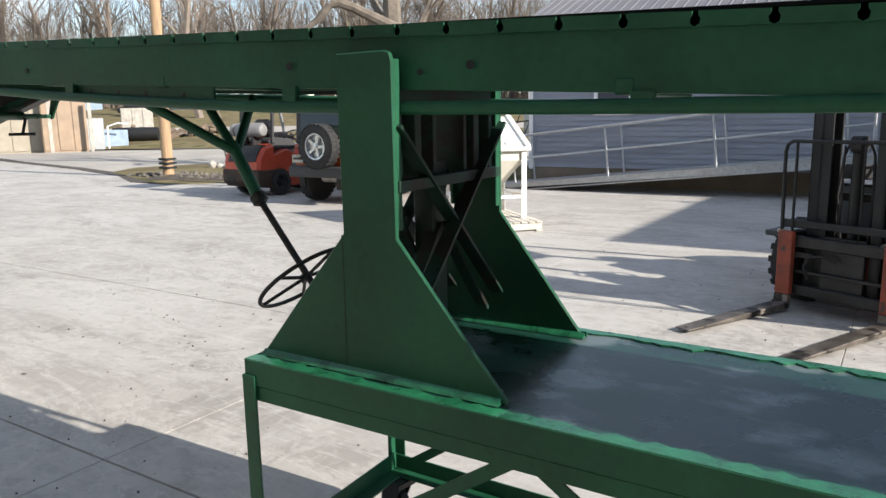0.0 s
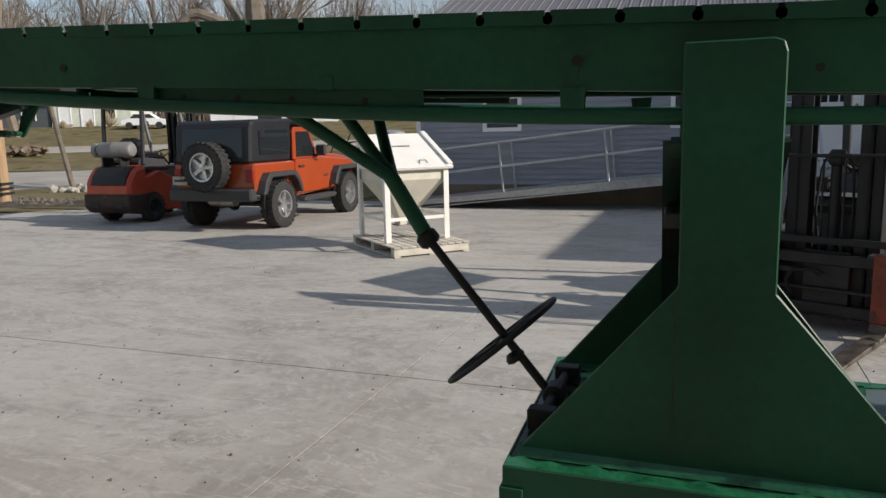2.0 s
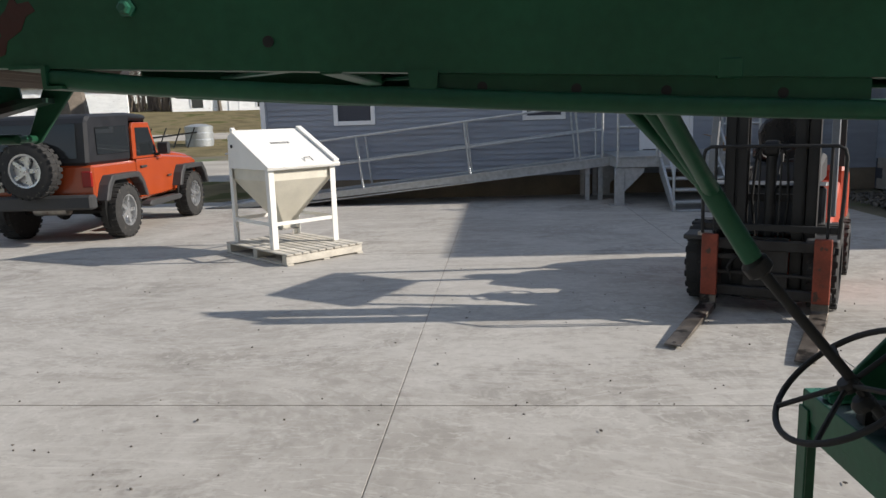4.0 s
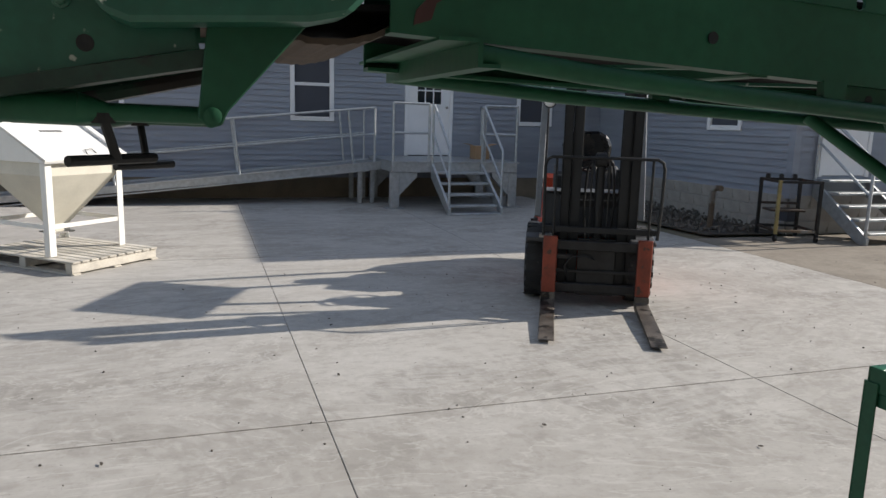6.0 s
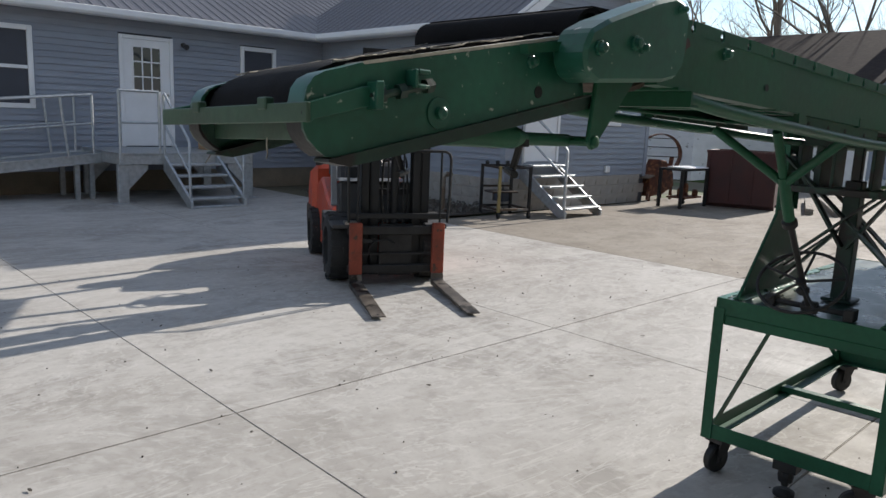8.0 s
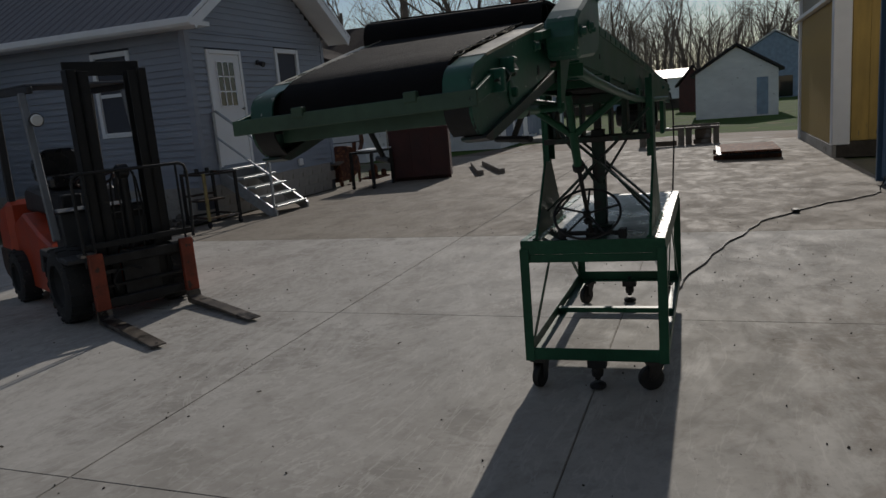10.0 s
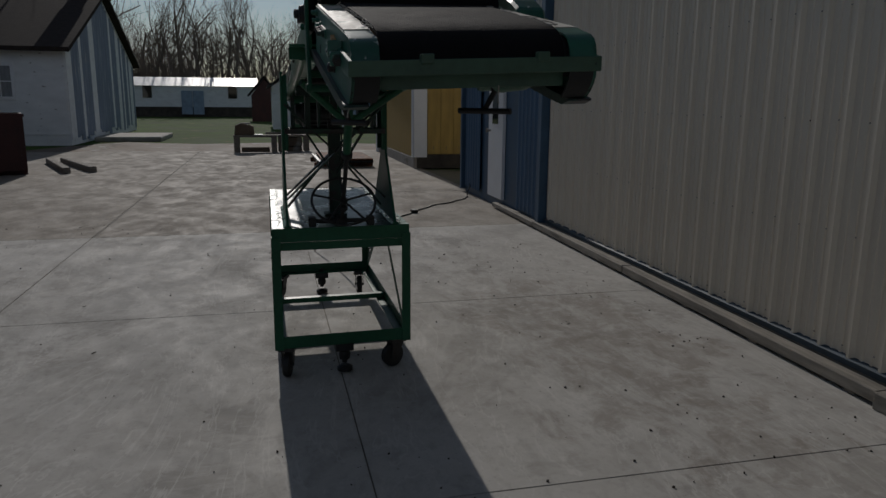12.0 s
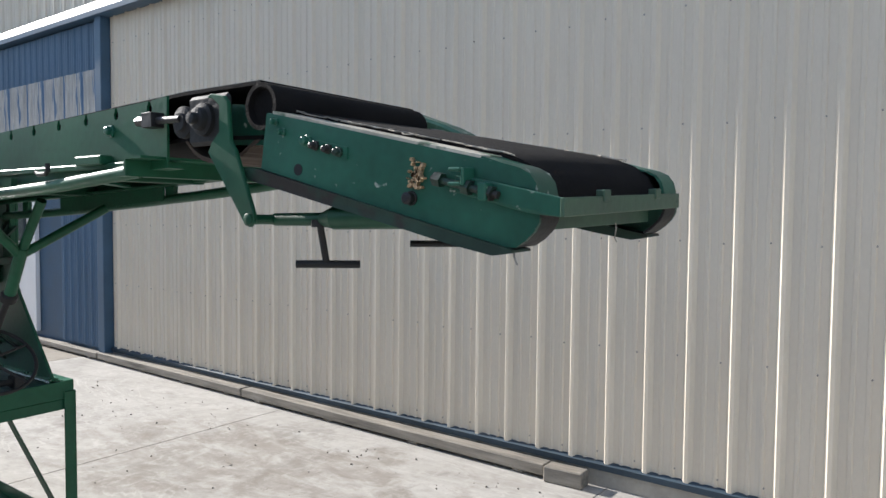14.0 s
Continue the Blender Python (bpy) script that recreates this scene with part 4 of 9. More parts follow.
parts("gutter", bm, VINYL_WHITE, house, bevel=0.008)
bm = B()
box(bm, (HL - 0.33, AY - 0.375, EAVE - 0.02), (BX, AY + 0.03, EAVE + 0.05))
box(bm, (BX - 0.375, BY - 0.52, EAVE - 0.025), (BX + 0.03, AY - 0.376, EAVE + 0.045))
parts("soffit", bm, VINYL_WHITE, house)
bm = B()                                     # white rake boards on the gable
bar(bm, (BX - 0.40, BY - 0.52, EAVE + 0.02), (mid_b, BY - 0.52, RIDGE_B + 0.13), 0.03, 0.22)
bar(bm, (HR + 0.40, BY - 0.52, EAVE + 0.02), (mid_b, BY - 0.52, RIDGE_B + 0.13), 0.03, 0.22)
prism(bm, [(BX - 0.40, EAVE - 0.04), (mid_b, RIDGE_B + 0.0), (mid_b, RIDGE_B + 0.05), (BX - 0.40, EAVE + 0.04)], "y", BY - 0.51, BY + 0.01)
prism(bm, [(HR + 0.40, EAVE - 0.04), (mid_b, RIDGE_B + 0.0), (mid_b, RIDGE_B + 0.05), (HR + 0.40, EAVE + 0.04)], "y", BY - 0.51, BY + 0.01)
parts("rake_board", bm, VINYL_WHITE, house)
for x, y, zz in ((1.67, AY, 2.85), (6.95, BY, 2.74)):
    bm = B()
    lathe(bm, [(0, 0.05), (0.03, 0.05), (0.05, 0.03), (0.10, 0.045), (0.16, 0.055)], (x, y - 0.02, zz), (0, -1, -0.35), 14)
    part("wall_lamp", bm, BLACK_TRIM, house, "small black outdoor wall lamp", smooth=True)
bm = B()
box(bm, (8.0, BY - 0.07, 0.66), (8.15, BY - 0.02, 0.80))
part("outlet_box", bm, VINYL_WHITE, house, bevel=0.01)

# ---- the belt conveyor on its wheeled cart ----
conv = thing("belt_conveyor", "green painted steel belt conveyor on a wheeled cart", "conveyor", (-0.6, 2.31, 0))
YN, YF = 2.045, 2.535            # outer faces of the two side rails
TABLE = (-1.51, 0.30, 1.935, 2.69, 0.846)


def ztop(x):
    return 1.696 - 0.046 * x


RAIL_H = 0.155
TAIL_X, HEAD_X = 1.50, -3.265
NOTCH = 0.141


def rail_outline():
    """The web of a side rail, its top edge cut with keyhole notches."""
    pts = [(TAIL_X, ztop(TAIL_X) - RAIL_H), (TAIL_X, ztop(TAIL_X))]
    x = -0.03 + NOTCH * 10
    while x > HEAD_X + 0.05:
        if x < TAIL_X - 0.03:
            z = ztop(x)
            pts += [(x + 0.006, z), (x + 0.006, z - 0.008), (x + 0.0105, z - 0.014), (x + 0.009, z - 0.024), (x, z - 0.029), (x - 0.009, z - 0.024), (x - 0.0105, z - 0.014), (x - 0.006, z - 0.008), (x - 0.006, z)]
        x -= NOTCH
    pts += [(HEAD_X, ztop(HEAD_X)), (HEAD_X, ztop(HEAD_X) - RAIL_H)]
    return pts


def side_rail(y_out, inward):
    bm = B()
    y0, y1 = sorted((y_out, y_out + inward * 0.006))
    prism(bm, rail_outline(), "y", y0, y1)
    web = part("side_rail", bm, GREEN, conv, "green steel channel with a notched top edge")
    bm = B()
    ya, yb = sorted((y_out + inward * 0.006, y_out + inward * 0.045))
    prism(bm, [(TAIL_X, ztop(TAIL_X) - RAIL_H), (HEAD_X, ztop(HEAD_X) - RAIL_H), (HEAD_X, ztop(HEAD_X) - RAIL_H + 0.007), (TAIL_X, ztop(TAIL_X) - RAIL_H + 0.007)], "y", ya, yb)
    part("rail_flange", bm, GREEN, web)
    for x, dz, r in ((-1.38, 0.098, 0.011), (-0.95, 0.113, 0.008), (-0.81, 0.097, 0.011), (-2.725, 0.106, 0.010)):
        bm = B()
        lathe(bm, [(0, r), (0.0012, r)], (x, y_out, ztop(x) - dz), (0, -inward, 0), 14)
        part("bolt_hole", bm, BLACKIRON, web)
    for x, dz in ((-2.972, 0.052), (1.30, 0.05), (0.45, 0.07)):
        bm = B()
        lathe(bm, [(0, 0.016), (0.005, 0.016), (0.006, 0.011), (0.016, 0.011), (0.018, 0.007)], (x, y_out, ztop(x) - dz), (0, -inward, 0), 6)
        parts("bolt", bm, GREEN_CHIPPED, web)
    return web


side_rail(YN, 1)
far_web = side_rail(YF, -1)
for ob in [far_web] + list(far_web.children):          # the far rail is flattened and cut short to fit the camera's view
    for v in ob.data.vertices:
        v.co.x = max(v.co.x, -3.20)
        v.co.z += 0.026 + 0.016 * v.co.x

# the belt with its frayed edges, running over the rails' tops and back below
def zbelt(x):
    return 1.706 - 0.036 * x


bm = B()
prism(bm, [(TAIL_X - 0.02, zbelt(TAIL_X) - 0.004), (TAIL_X - 0.02, zbelt(TAIL_X) + 0.004), (-3.25, zbelt(-3.25) + 0.004), (-3.50, 1.826), (-3.50, 1.818), (-3.25, zbelt(-3.25) - 0.004)], "y", YN + 0.012, YF - 0.012)
part("belt", bm, RUBBER, conv, "black rubber conveyor belt")
bm = B()
prism(bm, [(TAIL_X - 0.02, ztop(TAIL_X) - 0.115), (TAIL_X - 0.02, ztop(TAIL_X) - 0.107), (-3.25, ztop(-3.25) - 0.112), (-3.50, 1.722), (-3.50, 1.714), (-3.25, ztop(-3.25) - 0.120)], "y", YN + 0.03, YF - 0.03)
part("return_belt", bm, RUBBER, conv)
for x, zc, r in ((-3.50, 1.776, 0.046), (TAIL_X - 0.02, ztop(TAIL_X) - 0.047, 0.055)):
    bm = B()
    w = YF - YN - 0.024
    lathe(bm, [(0.012, 0.012), (0.012, r - 0.012), (0, r - 0.009), (0, r), (w, r), (w, r - 0.009), (w - 0.012, r - 0.012), (w - 0.012, 0.012)], (x, YN + 0.012, zc), (0, 1, 0), 28)
    part("belt_turn", bm, RUBBER, conv, smooth=True)
for x in (-2.9, -2.2, -1.5, -0.8, -0.1, 0.6):
    bm = B()
    rod(bm, (x, YN + 0.030, zbelt(x) - 0.030), (x, YF - 0.030, zbelt(x) - 0.030), 0.022, n=14)
    part("idler_roller", bm, DARKSTEEL, conv, smooth=True)
for x in (-2.62, -1.95, -0.45, 0.35):
    bm = B()
    box(bm, (x - 0.02, YN + 0.006, ztop(x) - RAIL_H - 0.004), (x + 0.02, YF - 0.006, ztop(x) - RAIL_H + 0.03))
    part("cross_tie", bm, GREEN, conv, bevel=0.003)

# truss tubes under the rails, from the cross channel down along the boom, with their spacers
NEAR_TUBE = [(-3.128, 1.668), (-2.95, 1.649), (-2.70, 1.629), (-2.30, 1.602), (-1.90, 1.577), (-1.50, 1.557), (-1.10, 1.545), (-0.6, 1.536), (0.2, 1.527), (1.2, 1.520)]
FAR_TUBE = [(-3.128, 1.662), (-2.72, 1.632), (-2.36, 1.614), (-2.0, 1.599), (-1.50, 1.575), (-1.10, 1.558), (-0.6, 1.540), (0.2, 1.529), (1.2, 1.522)]


def along_tube(line, x):
    """Height of a truss tube's axis at x."""
    for (xa, za), (xb, zb) in zip(line, line[1:]):
        if xa <= x <= xb:
            return za + (zb - za) * (x - xa) / (xb - xa)
    return line[-1][1]


for y, line, stands in ((YN + 0.010, NEAR_TUBE, (-2.46, -1.39, -0.41, 0.62)), (YF + 0.022, FAR_TUBE, (-2.47, -1.30, -0.30, 0.62))):
    bm = B()
    pipe(bm, [(a, y, b) for a, b in line], 0.0165, 14)
    tube = part("truss_tube", bm, GREEN, conv, smooth=True)
    for x in stands:
        zr, zz = ztop(x) - RAIL_H, along_tube(line, x)
        bm = B()
        prism(bm, [(x - 0.022, zz), (x + 0.022, zz), (x + 0.026, zr + 0.004), (x - 0.026, zr + 0.004)], "y", y - 0.008, y + 0.008)
        part("spacer", bm, GREEN, tube)
for xa, xb in ((-2.98, -2.66), (-2.60, -2.26)):        # flat bars laced between the rails' lower edges
    bm = B()
    bar(bm, (xa, YF - 0.02, ztop(xa) - RAIL_H + 0.010), (xb, YN + 0.05, ztop(xb) - RAIL_H + 0.010), 0.034, 0.006)
    part("lacing_bar", bm, GREEN_CHIPPED, conv)
bm = B()
xs = [-2.44, -2.10, -1.72]
prism(bm, [(x, ztop(x) - RAIL_H + 0.006) for x in xs] + [(x, along_tube(NEAR_TUBE, x) - 0.004) for x in reversed(xs)], "y", YN + 0.022, YN + 0.028)
brk = part("slide_bracket", bm, GREEN, conv)
bm = B()
for x in (-2.36, -2.20, -2.05, -1.86):
    lathe(bm, [(0, 0.009), (0.001, 0.009)], (x, YN + 0.022, (ztop(x) - RAIL_H + along_tube(NEAR_TUBE, x)) / 2), (0, -1, 0), 12)
parts("slot_hole", bm, BLACKIRON, brk)
bm = B()                                  # holed angle beside the far tube
prism(bm, [(-2.44, 1.666), (-1.66, 1.640), (-1.66, 1.604), (-2.36, 1.632), (-2.44, 1.640)], "y", YF + 0.040, YF + 0.046)
far_angle = part("holed_angle", bm, GREEN_DARK, conv)
bm = B()
for x in (-2.387, -2.214, -2.03, -1.86):
    lathe(bm, [(0, 0.010), (0.0012, 0.010)], (x, YF + 0.040, 1.648 - (x + 2.387) * 0.030), (0, -1, 0), 12)
parts("slot_hole", bm, STEEL, far_angle)
bm = B()                                  # small wire hook on the far tube
pipe(bm, [(-2.72, YF + 0.035, 1.690), (-2.722, YF + 0.035, 1.672), (-2.71, YF + 0.035, 1.664), (-2.67, YF + 0.035, 1.664), (-2.655, YF + 0.035, 1.671)], 0.006, 8)
part("wire_hook", bm, BLACKIRON, conv, smooth=True)
bm = B()                                  # short side bar with a tee end outside the far rail
box(bm, (-3.06, YF + 0.002, ztop(-3.0) - 0.165), (-1.65, YF + 0.018, ztop(-3.0) - 0.150), )
box(bm, (-2.98, YF + 0.001, ztop(-2.9) - 0.150), (-2.86, YF + 0.035, ztop(-2.9) - 0.128))
part("side_bar", bm, GREEN, conv, bevel=0.003)

# the hinge: cover, bearings, take-up bolts and hanging levers
HINGE_X, HINGE_Z = -0.027, -0.005
cover = [(-3.618, 1.735), (-3.615, 1.710), (-3.600, 1.689), (-3.573, 1.679), (-3.36, 1.693), (-3.312, 1.704), (-3.289, 1.727), (-3.281, 1.76), (-3.279, 1.825), (-3.30, 1.851), (-3.335, 1.858), (-3.40, 1.842), (-3.55, 1.791), (-3.60, 1.768)]
bm = B()
prism(bm, cover, "y", YN - 0.088, YN - 0.012)
guard = part("hinge_cover", bm, GREEN_CHIPPED, conv, "rounded green sheet-steel guard", bevel=0.007)
bm = B()
for x, z, r in ((-3.58, 1.738, 0.014), (-3.447, 1.750, 0.010), (-3.472, 1.757, 0.014), (-3.32, 1.835, 0.009)):
    lathe(bm, [(0, r), (0.005, r), (0.006, r * 0.7), (0.014, r * 0.65), (0.016, r * 0.35)], (x, YN - 0.089, z), (0, -1, 0), 8)
parts("bolt", bm, GREEN_CHIPPED, guard)
bm = B()
bar(bm, (-3.70, YN - 0.02, 1.728), (-3.60, YN - 0.02, 1.742), 0.018, 0.016)
part("shaft_end", bm, GREEN, guard)
bm = B()
rod(bm, (-3.285, YN - 0.035, 1.772), (-3.245, YN - 0.035, 1.775), 0.018, n=6)
rod(bm, (-3.245, YN - 0.035, 1.775), (-3.222, YN - 0.035, 1.777), 0.010, n=10)
parts("take_up_nut", bm, GREEN_CHIPPED, guard)
for ob in [guard] + list(guard.children):
    ob.data.transform(Matrix.Translation((HINGE_X, 0, HINGE_Z)))
for y in (YN - 0.010, YF - 0.040):        # hinge plates joining rail and nose
    bm = B()
    prism(bm, [(-3.56, 1.70), (-3.33, 1.712), (-3.30, 1.80), (-3.5, 1.78), (-3.6, 1.735)], "y", y, y + 0.008)
    part("hinge_plate", bm, GREEN_CHIPPED, conv)
bm = B()                                  # slack ribbed belt hanging under the hinge
line = [(-3.22, 1.728), (-3.25, 1.700), (-3.28, 1.684), (-3.32, 1.674), (-3.37, 1.672), (-3.41, 1.682), (-3.45, 1.702), (-3.48, 1.716), (-3.52, 1.712)]
ribs = []
for (xa, za), (xb, zb) in zip(line, line[1:]):
    for k in range(5):
        f = k / 5
        ribs.append((xa + (xb - xa) * f, za + (zb - za) * f - (0.0022 if k % 2 else 0.0)))
ribs.append(line[-1])
prism(bm, ribs + [(x, z + 0.008) for x, z in reversed(line)], "y", YN + 0.03, YF - 0.03)
part("slack_belt", bm, BELT_UNDER, conv, "brown ribbed underside of the slack belt")
bm = B()                                  # channel across under the rails' ends, open to the head
box(bm, (-3.136, YN - 0.012, 1.648), (-3.128, YF + 0.060, 1.690))
box(bm, (-3.196, YN - 0.012, 1.684), (-3.136, YF + 0.060, 1.690))
box(bm, (-3.128, YN - 0.012, 1.648), (-3.10, YF + 0.060, 1.654))
part("cross_channel", bm, GREEN, conv)
bm = B()                                  # far side: flange bearing on its plate with take-up bolt
box(bm, (-3.43, YF - 0.004, 1.706), (-3.295, YF + 0.012, 1.808))
bearing = part("bearing_plate", bm, BLACKIRON, conv, "black cast bearing on the far side", bevel=0.008)
bm = B()
lathe(bm, [(0, 0.034), (0.008, 0.033), (0.010, 0.024), (0.022, 0.022), (0.024, 0.012), (0.036, 0.012), (0.037, 0.004)], (-3.355, YF + 0.012, 1.758), (0, 1, 0), 20)
lathe(bm, [(0, 0.034), (0.010, 0.033), (0.012, 0.020), (0.018, 0.018)], (-3.275, YF + 0.002, 1.758), (0, 1, 0), 20)
part("bearing_hub", bm, BLACKIRON, bearing, smooth=True)
bm = B()
rod(bm, (-3.28, YF + 0.018, 1.764), (-3.14, YF + 0.018, 1.768), 0.008, n=10)
box(bm, (-3.195, YF + 0.002, 1.752), (-3.155, YF + 0.034, 1.784))
rod(bm, (-3.155, YF + 0.018, 1.768), (-3.118, YF + 0.018, 1.769), 0.012, n=6)
part("take_up_bolt", bm, DARKSTEEL, bearing, bevel=0.001)
for y, side in ((YN - 0.012, -1), (YF + 0.012, 1)):
    bm = B()
    if side > 0:
        prism(bm, [(-3.375, 1.80), (-3.39, 1.806), (-3.43, 1.798), (-3.442, 1.786), (-3.450, 1.71), (-3.466, 1.69), (-3.520, 1.570), (-3.520, 1.552), (-3.508, 1.543), (-3.493, 1.548), (-3.378, 1.69), (-3.39, 1.71), (-3.415, 1.73), (-3.415, 1.78), (-3.395, 1.795)], "y", y, y + 0.010)
    else:
        prism(bm, [(-3.510, 1.70), (-3.375, 1.70), (-3.488, 1.574), (-3.496, 1.556), (-3.512, 1.551), (-3.527, 1.564)], "y", y - 0.01, y)
    xp, zp = (-3.507, 1.558) if side > 0 else (-3.508, 1.567)
    lev = part("hanging_lever", bm, GREEN, conv, bevel=0.002)
    bm = B()
    lathe(bm, [(0, 0.012), (0.004, 0.012), (0.006, 0.008)], (xp, y + side * 0.01, zp), (0, side, 0), 14)
    part("pivot_pin", bm, GREEN, lev, smooth=True)
    ya = y - side * 0.055
    bm = B()
    rod(bm, (xp, ya, zp), (xp - 0.133, ya, zp + 0.002), 0.0125, n=12)
    rod(bm, (xp - 0.133, ya, zp + 0.002), (xp - 0.168, ya, zp + 0.005), 0.0125, 0.022, n=14)
    rod(bm, (xp - 0.168, ya, zp + 0.005), (xp - 0.333, ya, zp + 0.009), 0.022, n=14)
    rod(bm, (xp - 0.333, ya, zp + 0.009), (xp - 0.483, ya, zp + 0.014), 0.022, 0.009, n=14)
    rod(bm, (xp, y, zp), (xp, ya - side * 0.012, zp), 0.010, n=10)
    jack = part("screw_jack", bm, GREEN, conv, "green turnbuckle under the nose", smooth=True)
    bm = B()
    xt, zt = (-3.632, 1.474) if side > 0 else (-3.648, 1.504)
    rod(bm, (xt, ya, zp - 0.003), (xt + 0.012, ya - side * 0.03, zt), 0.007, n=8)
    hx, hy = (0.047, 0.039) if side > 0 else (0.050, 0.055)
    yh = ya - side * 0.03
    rod(bm, (xt + 0.008 - hx, yh - hy, zt), (xt + 0.008 + hx, yh + hy, zt), 0.0075, n=8)
    lathe(bm, [(0, 0.016), (0.014, 0.016)], (xt, ya, zp - 0.013), (0, 0, 1), 10)
    part("tee_handle", bm, BLACKIRON, jack, smooth=True)

# the nose: a short hinged section that slopes down to the discharge end
before_nose = set(conv.children_recursive)
nose_top = [(-3.545, 1.760), (-4.080, 1.656), (-4.108, 1.649), (-4.126, 1.640), (-4.137, 1.626), (-4.141, 1.610)]
nose_low = [(-4.145, 1.590), (-4.143, 1.568), (-4.135, 1.554), (-4.120, 1.540), (-4.104, 1.530)]
nose_side = [(-3.52, 1.655), (-3.54, 1.758)] + nose_top + nose_low + [(-4.08, 1.530)]


def strip(bm, line, ya, yb, t=0.005):
    """A flat strip bent along a line of (x, z), its thickness towards the inside of the nose."""
    inside = [(x + t * 0.9, z - t * 0.45) if z > 1.6 else (x + t * 0.8, z + t * 0.6) for x, z in line]
    prism(bm, line + inside[::-1], "y", ya, yb)


for y_out, inward in ((YN, 1), (YF, -1)):
    y0, y1 = sorted((y_out, y_out + inward * 0.006))
    bm = B()
    prism(bm, nose_side, "y", y0, y1)
    cheek = part("nose_plate", bm, GREEN_CHIPPED, conv, "green side plate with chipped paint")
    bm = B()
    ya, yb = sorted((y_out + inward * 0.001, y_out + inward * 0.055))
    prism(bm, [(-3.56, 1.757), (-4.04, 1.664), (-4.04, 1.669), (-3.56, 1.763)], "y", ya, yb)
    part("top_flange", bm, CREAM_EDGE, cheek, "scraped pale rail top")
    bm = B()
    strip(bm, [(-4.042, 1.667)] + nose_top[1:] + [(-4.144, 1.600)], ya, yb)
    part("front_flange", bm, GREEN_CHIPPED, cheek, smooth=True)
    bm = B()
    strip(bm, [(-4.1445, 1.598)] + nose_low, ya, yb)
    part("lower_flange", bm, BLACKIRON, cheek, "black lower edge", smooth=True)
    bm = B()
    ya, yb = sorted((y_out - inward * 0.010, y_out + inward * 0.04))
    prism(bm, [(-3.44, 1.657), (-3.50, 1.657), (-4.085, 1.531), (-4.104, 1.527), (-4.105, 1.523), (-4.07, 1.517), (-4.0, 1.529), (-3.44, 1.645)], "y", ya, yb)
    # shade under the nose is painted in by the darker green
    part("bottom_channel", bm, GREEN_DARK, cheek)
    bm = B()
    for x, z, r in ((-3.665, 1.703, 0.012), (-3.60, 1.722, 0.008), (-3.575, 1.742, 0.008)):
        lathe(bm, [(0, r), (0.004, r), (0.006, r * 0.75), (0.014, r * 0.7), (0.016, r * 0.4)], (x, y_out, z), (0, -inward, 0), 8)
    parts("bolt", bm, GREEN_CHIPPED, cheek)
    bm = B()
    lathe(bm, [(0, 0.011), (0.0012, 0.011)], (-3.640, y_out, 1.652), (0, -inward, 0), 14)
    part("bolt_hole", bm, BLACKIRON, cheek)
    bm = B()
    r = 0.025 if inward > 0 else 0.012
    lathe(bm, [(0, r), (0.003, r), (0.004, r * 0.9), (0.004, 0.010), (0.014, 0.010), (0.017, 0.006)], (-3.888 if inward > 0 else -3.906, y_out, 1.602), (0, -inward, 0), 24)
    part("roller_cap", bm, GREEN_CHIPPED if inward > 0 else DARKSTEEL, cheek, smooth=True)
    if inward < 0:                        # three bolts on a short strap, on the far side only
        for x, z in ((-3.690, 1.694), (-3.722, 1.687), (-3.748, 1.681)):
            bm = B()
            lathe(bm, [(0, 0.009), (0.005, 0.009), (0.006, 0.007), (0.014, 0.006), (0.016, 0.003)], (x, y_out + 0.004, z), (0, 1, 0), 8)
            part("bolt", bm, GREEN_DARK, cheek)
        bm = B()
        prism(bm, [(-3.674, 1.700), (-3.674, 1.707), (-3.765, 1.689), (-3.765, 1.668), (-3.745, 1.669)], "y", y_out, y_out + 0.004)
        part("strap", bm, GREEN_CHIPPED, cheek)
    bm = B()                              # take-up screw between two lugs
    o = -inward
    ya, yb = sorted((y_out, y_out + o * 0.03))
    dx, dz = (0.0, 0.0) if inward > 0 else (-0.070, -0.014)
    for lo, hi in (((-3.960, 1.636), (-3.954, 1.664)), ((-3.954, 1.658), (-3.930, 1.664)), ((-3.954, 1.636), (-3.930, 1.642))):
        box(bm, (lo[0] + dx, ya, lo[1] + dz), (hi[0] + dx, yb, hi[1] + dz))
    prism(bm, [(-4.035 + dx * 0.5, 1.600), (-4.020 + dx * 0.5, 1.600), (-4.020 + dx * 0.5, 1.642 + dz), (-4.035 + dx * 0.5, 1.640 + dz)], "y", ya, yb)
    adj = parts("take_up_lug", bm, GREEN_CHIPPED, cheek, "take-up lug with chipped green paint", bevel=0.002)[0]
    bm = B()
    rod(bm, (-4.035 + dx * 0.7, y_out + o * 0.016, 1.6175 + dz * 0.7), (-3.912 + dx * 0.7, y_out + o * 0.016, 1.644 + dz * 0.7), 0.006, n=8)
    for xx in (-3.918, -3.972, -4.012):
        rod(bm, (xx + dx * 0.7, y_out + o * 0.016, 1.648 + dz * 0.7 + (xx + 3.895) * 0.218), (xx + dx * 0.7 - 0.014, y_out + o * 0.016, 1.645 + dz * 0.7 + (xx + 3.895) * 0.218), 0.012, n=6)
    parts("take_up_screw", bm, GREEN_DARK, adj)
bm = B()                                  # arms and front bar that wrap the discharge end
for y0, y1 in ((YN - 0.010, YN - 0.002), (YF + 0.002, YF + 0.010)):
    prism(bm, [(-4.00, 1.638), (-4.045, 1.632), (-4.154, 1.605), (-4.154, 1.577), (-4.13, 1.582), (-4.00, 1.612)], "y", y0, y1)
parts("nose_arm", bm, GREEN_CHIPPED, conv, bevel=0.001)
bm = B()
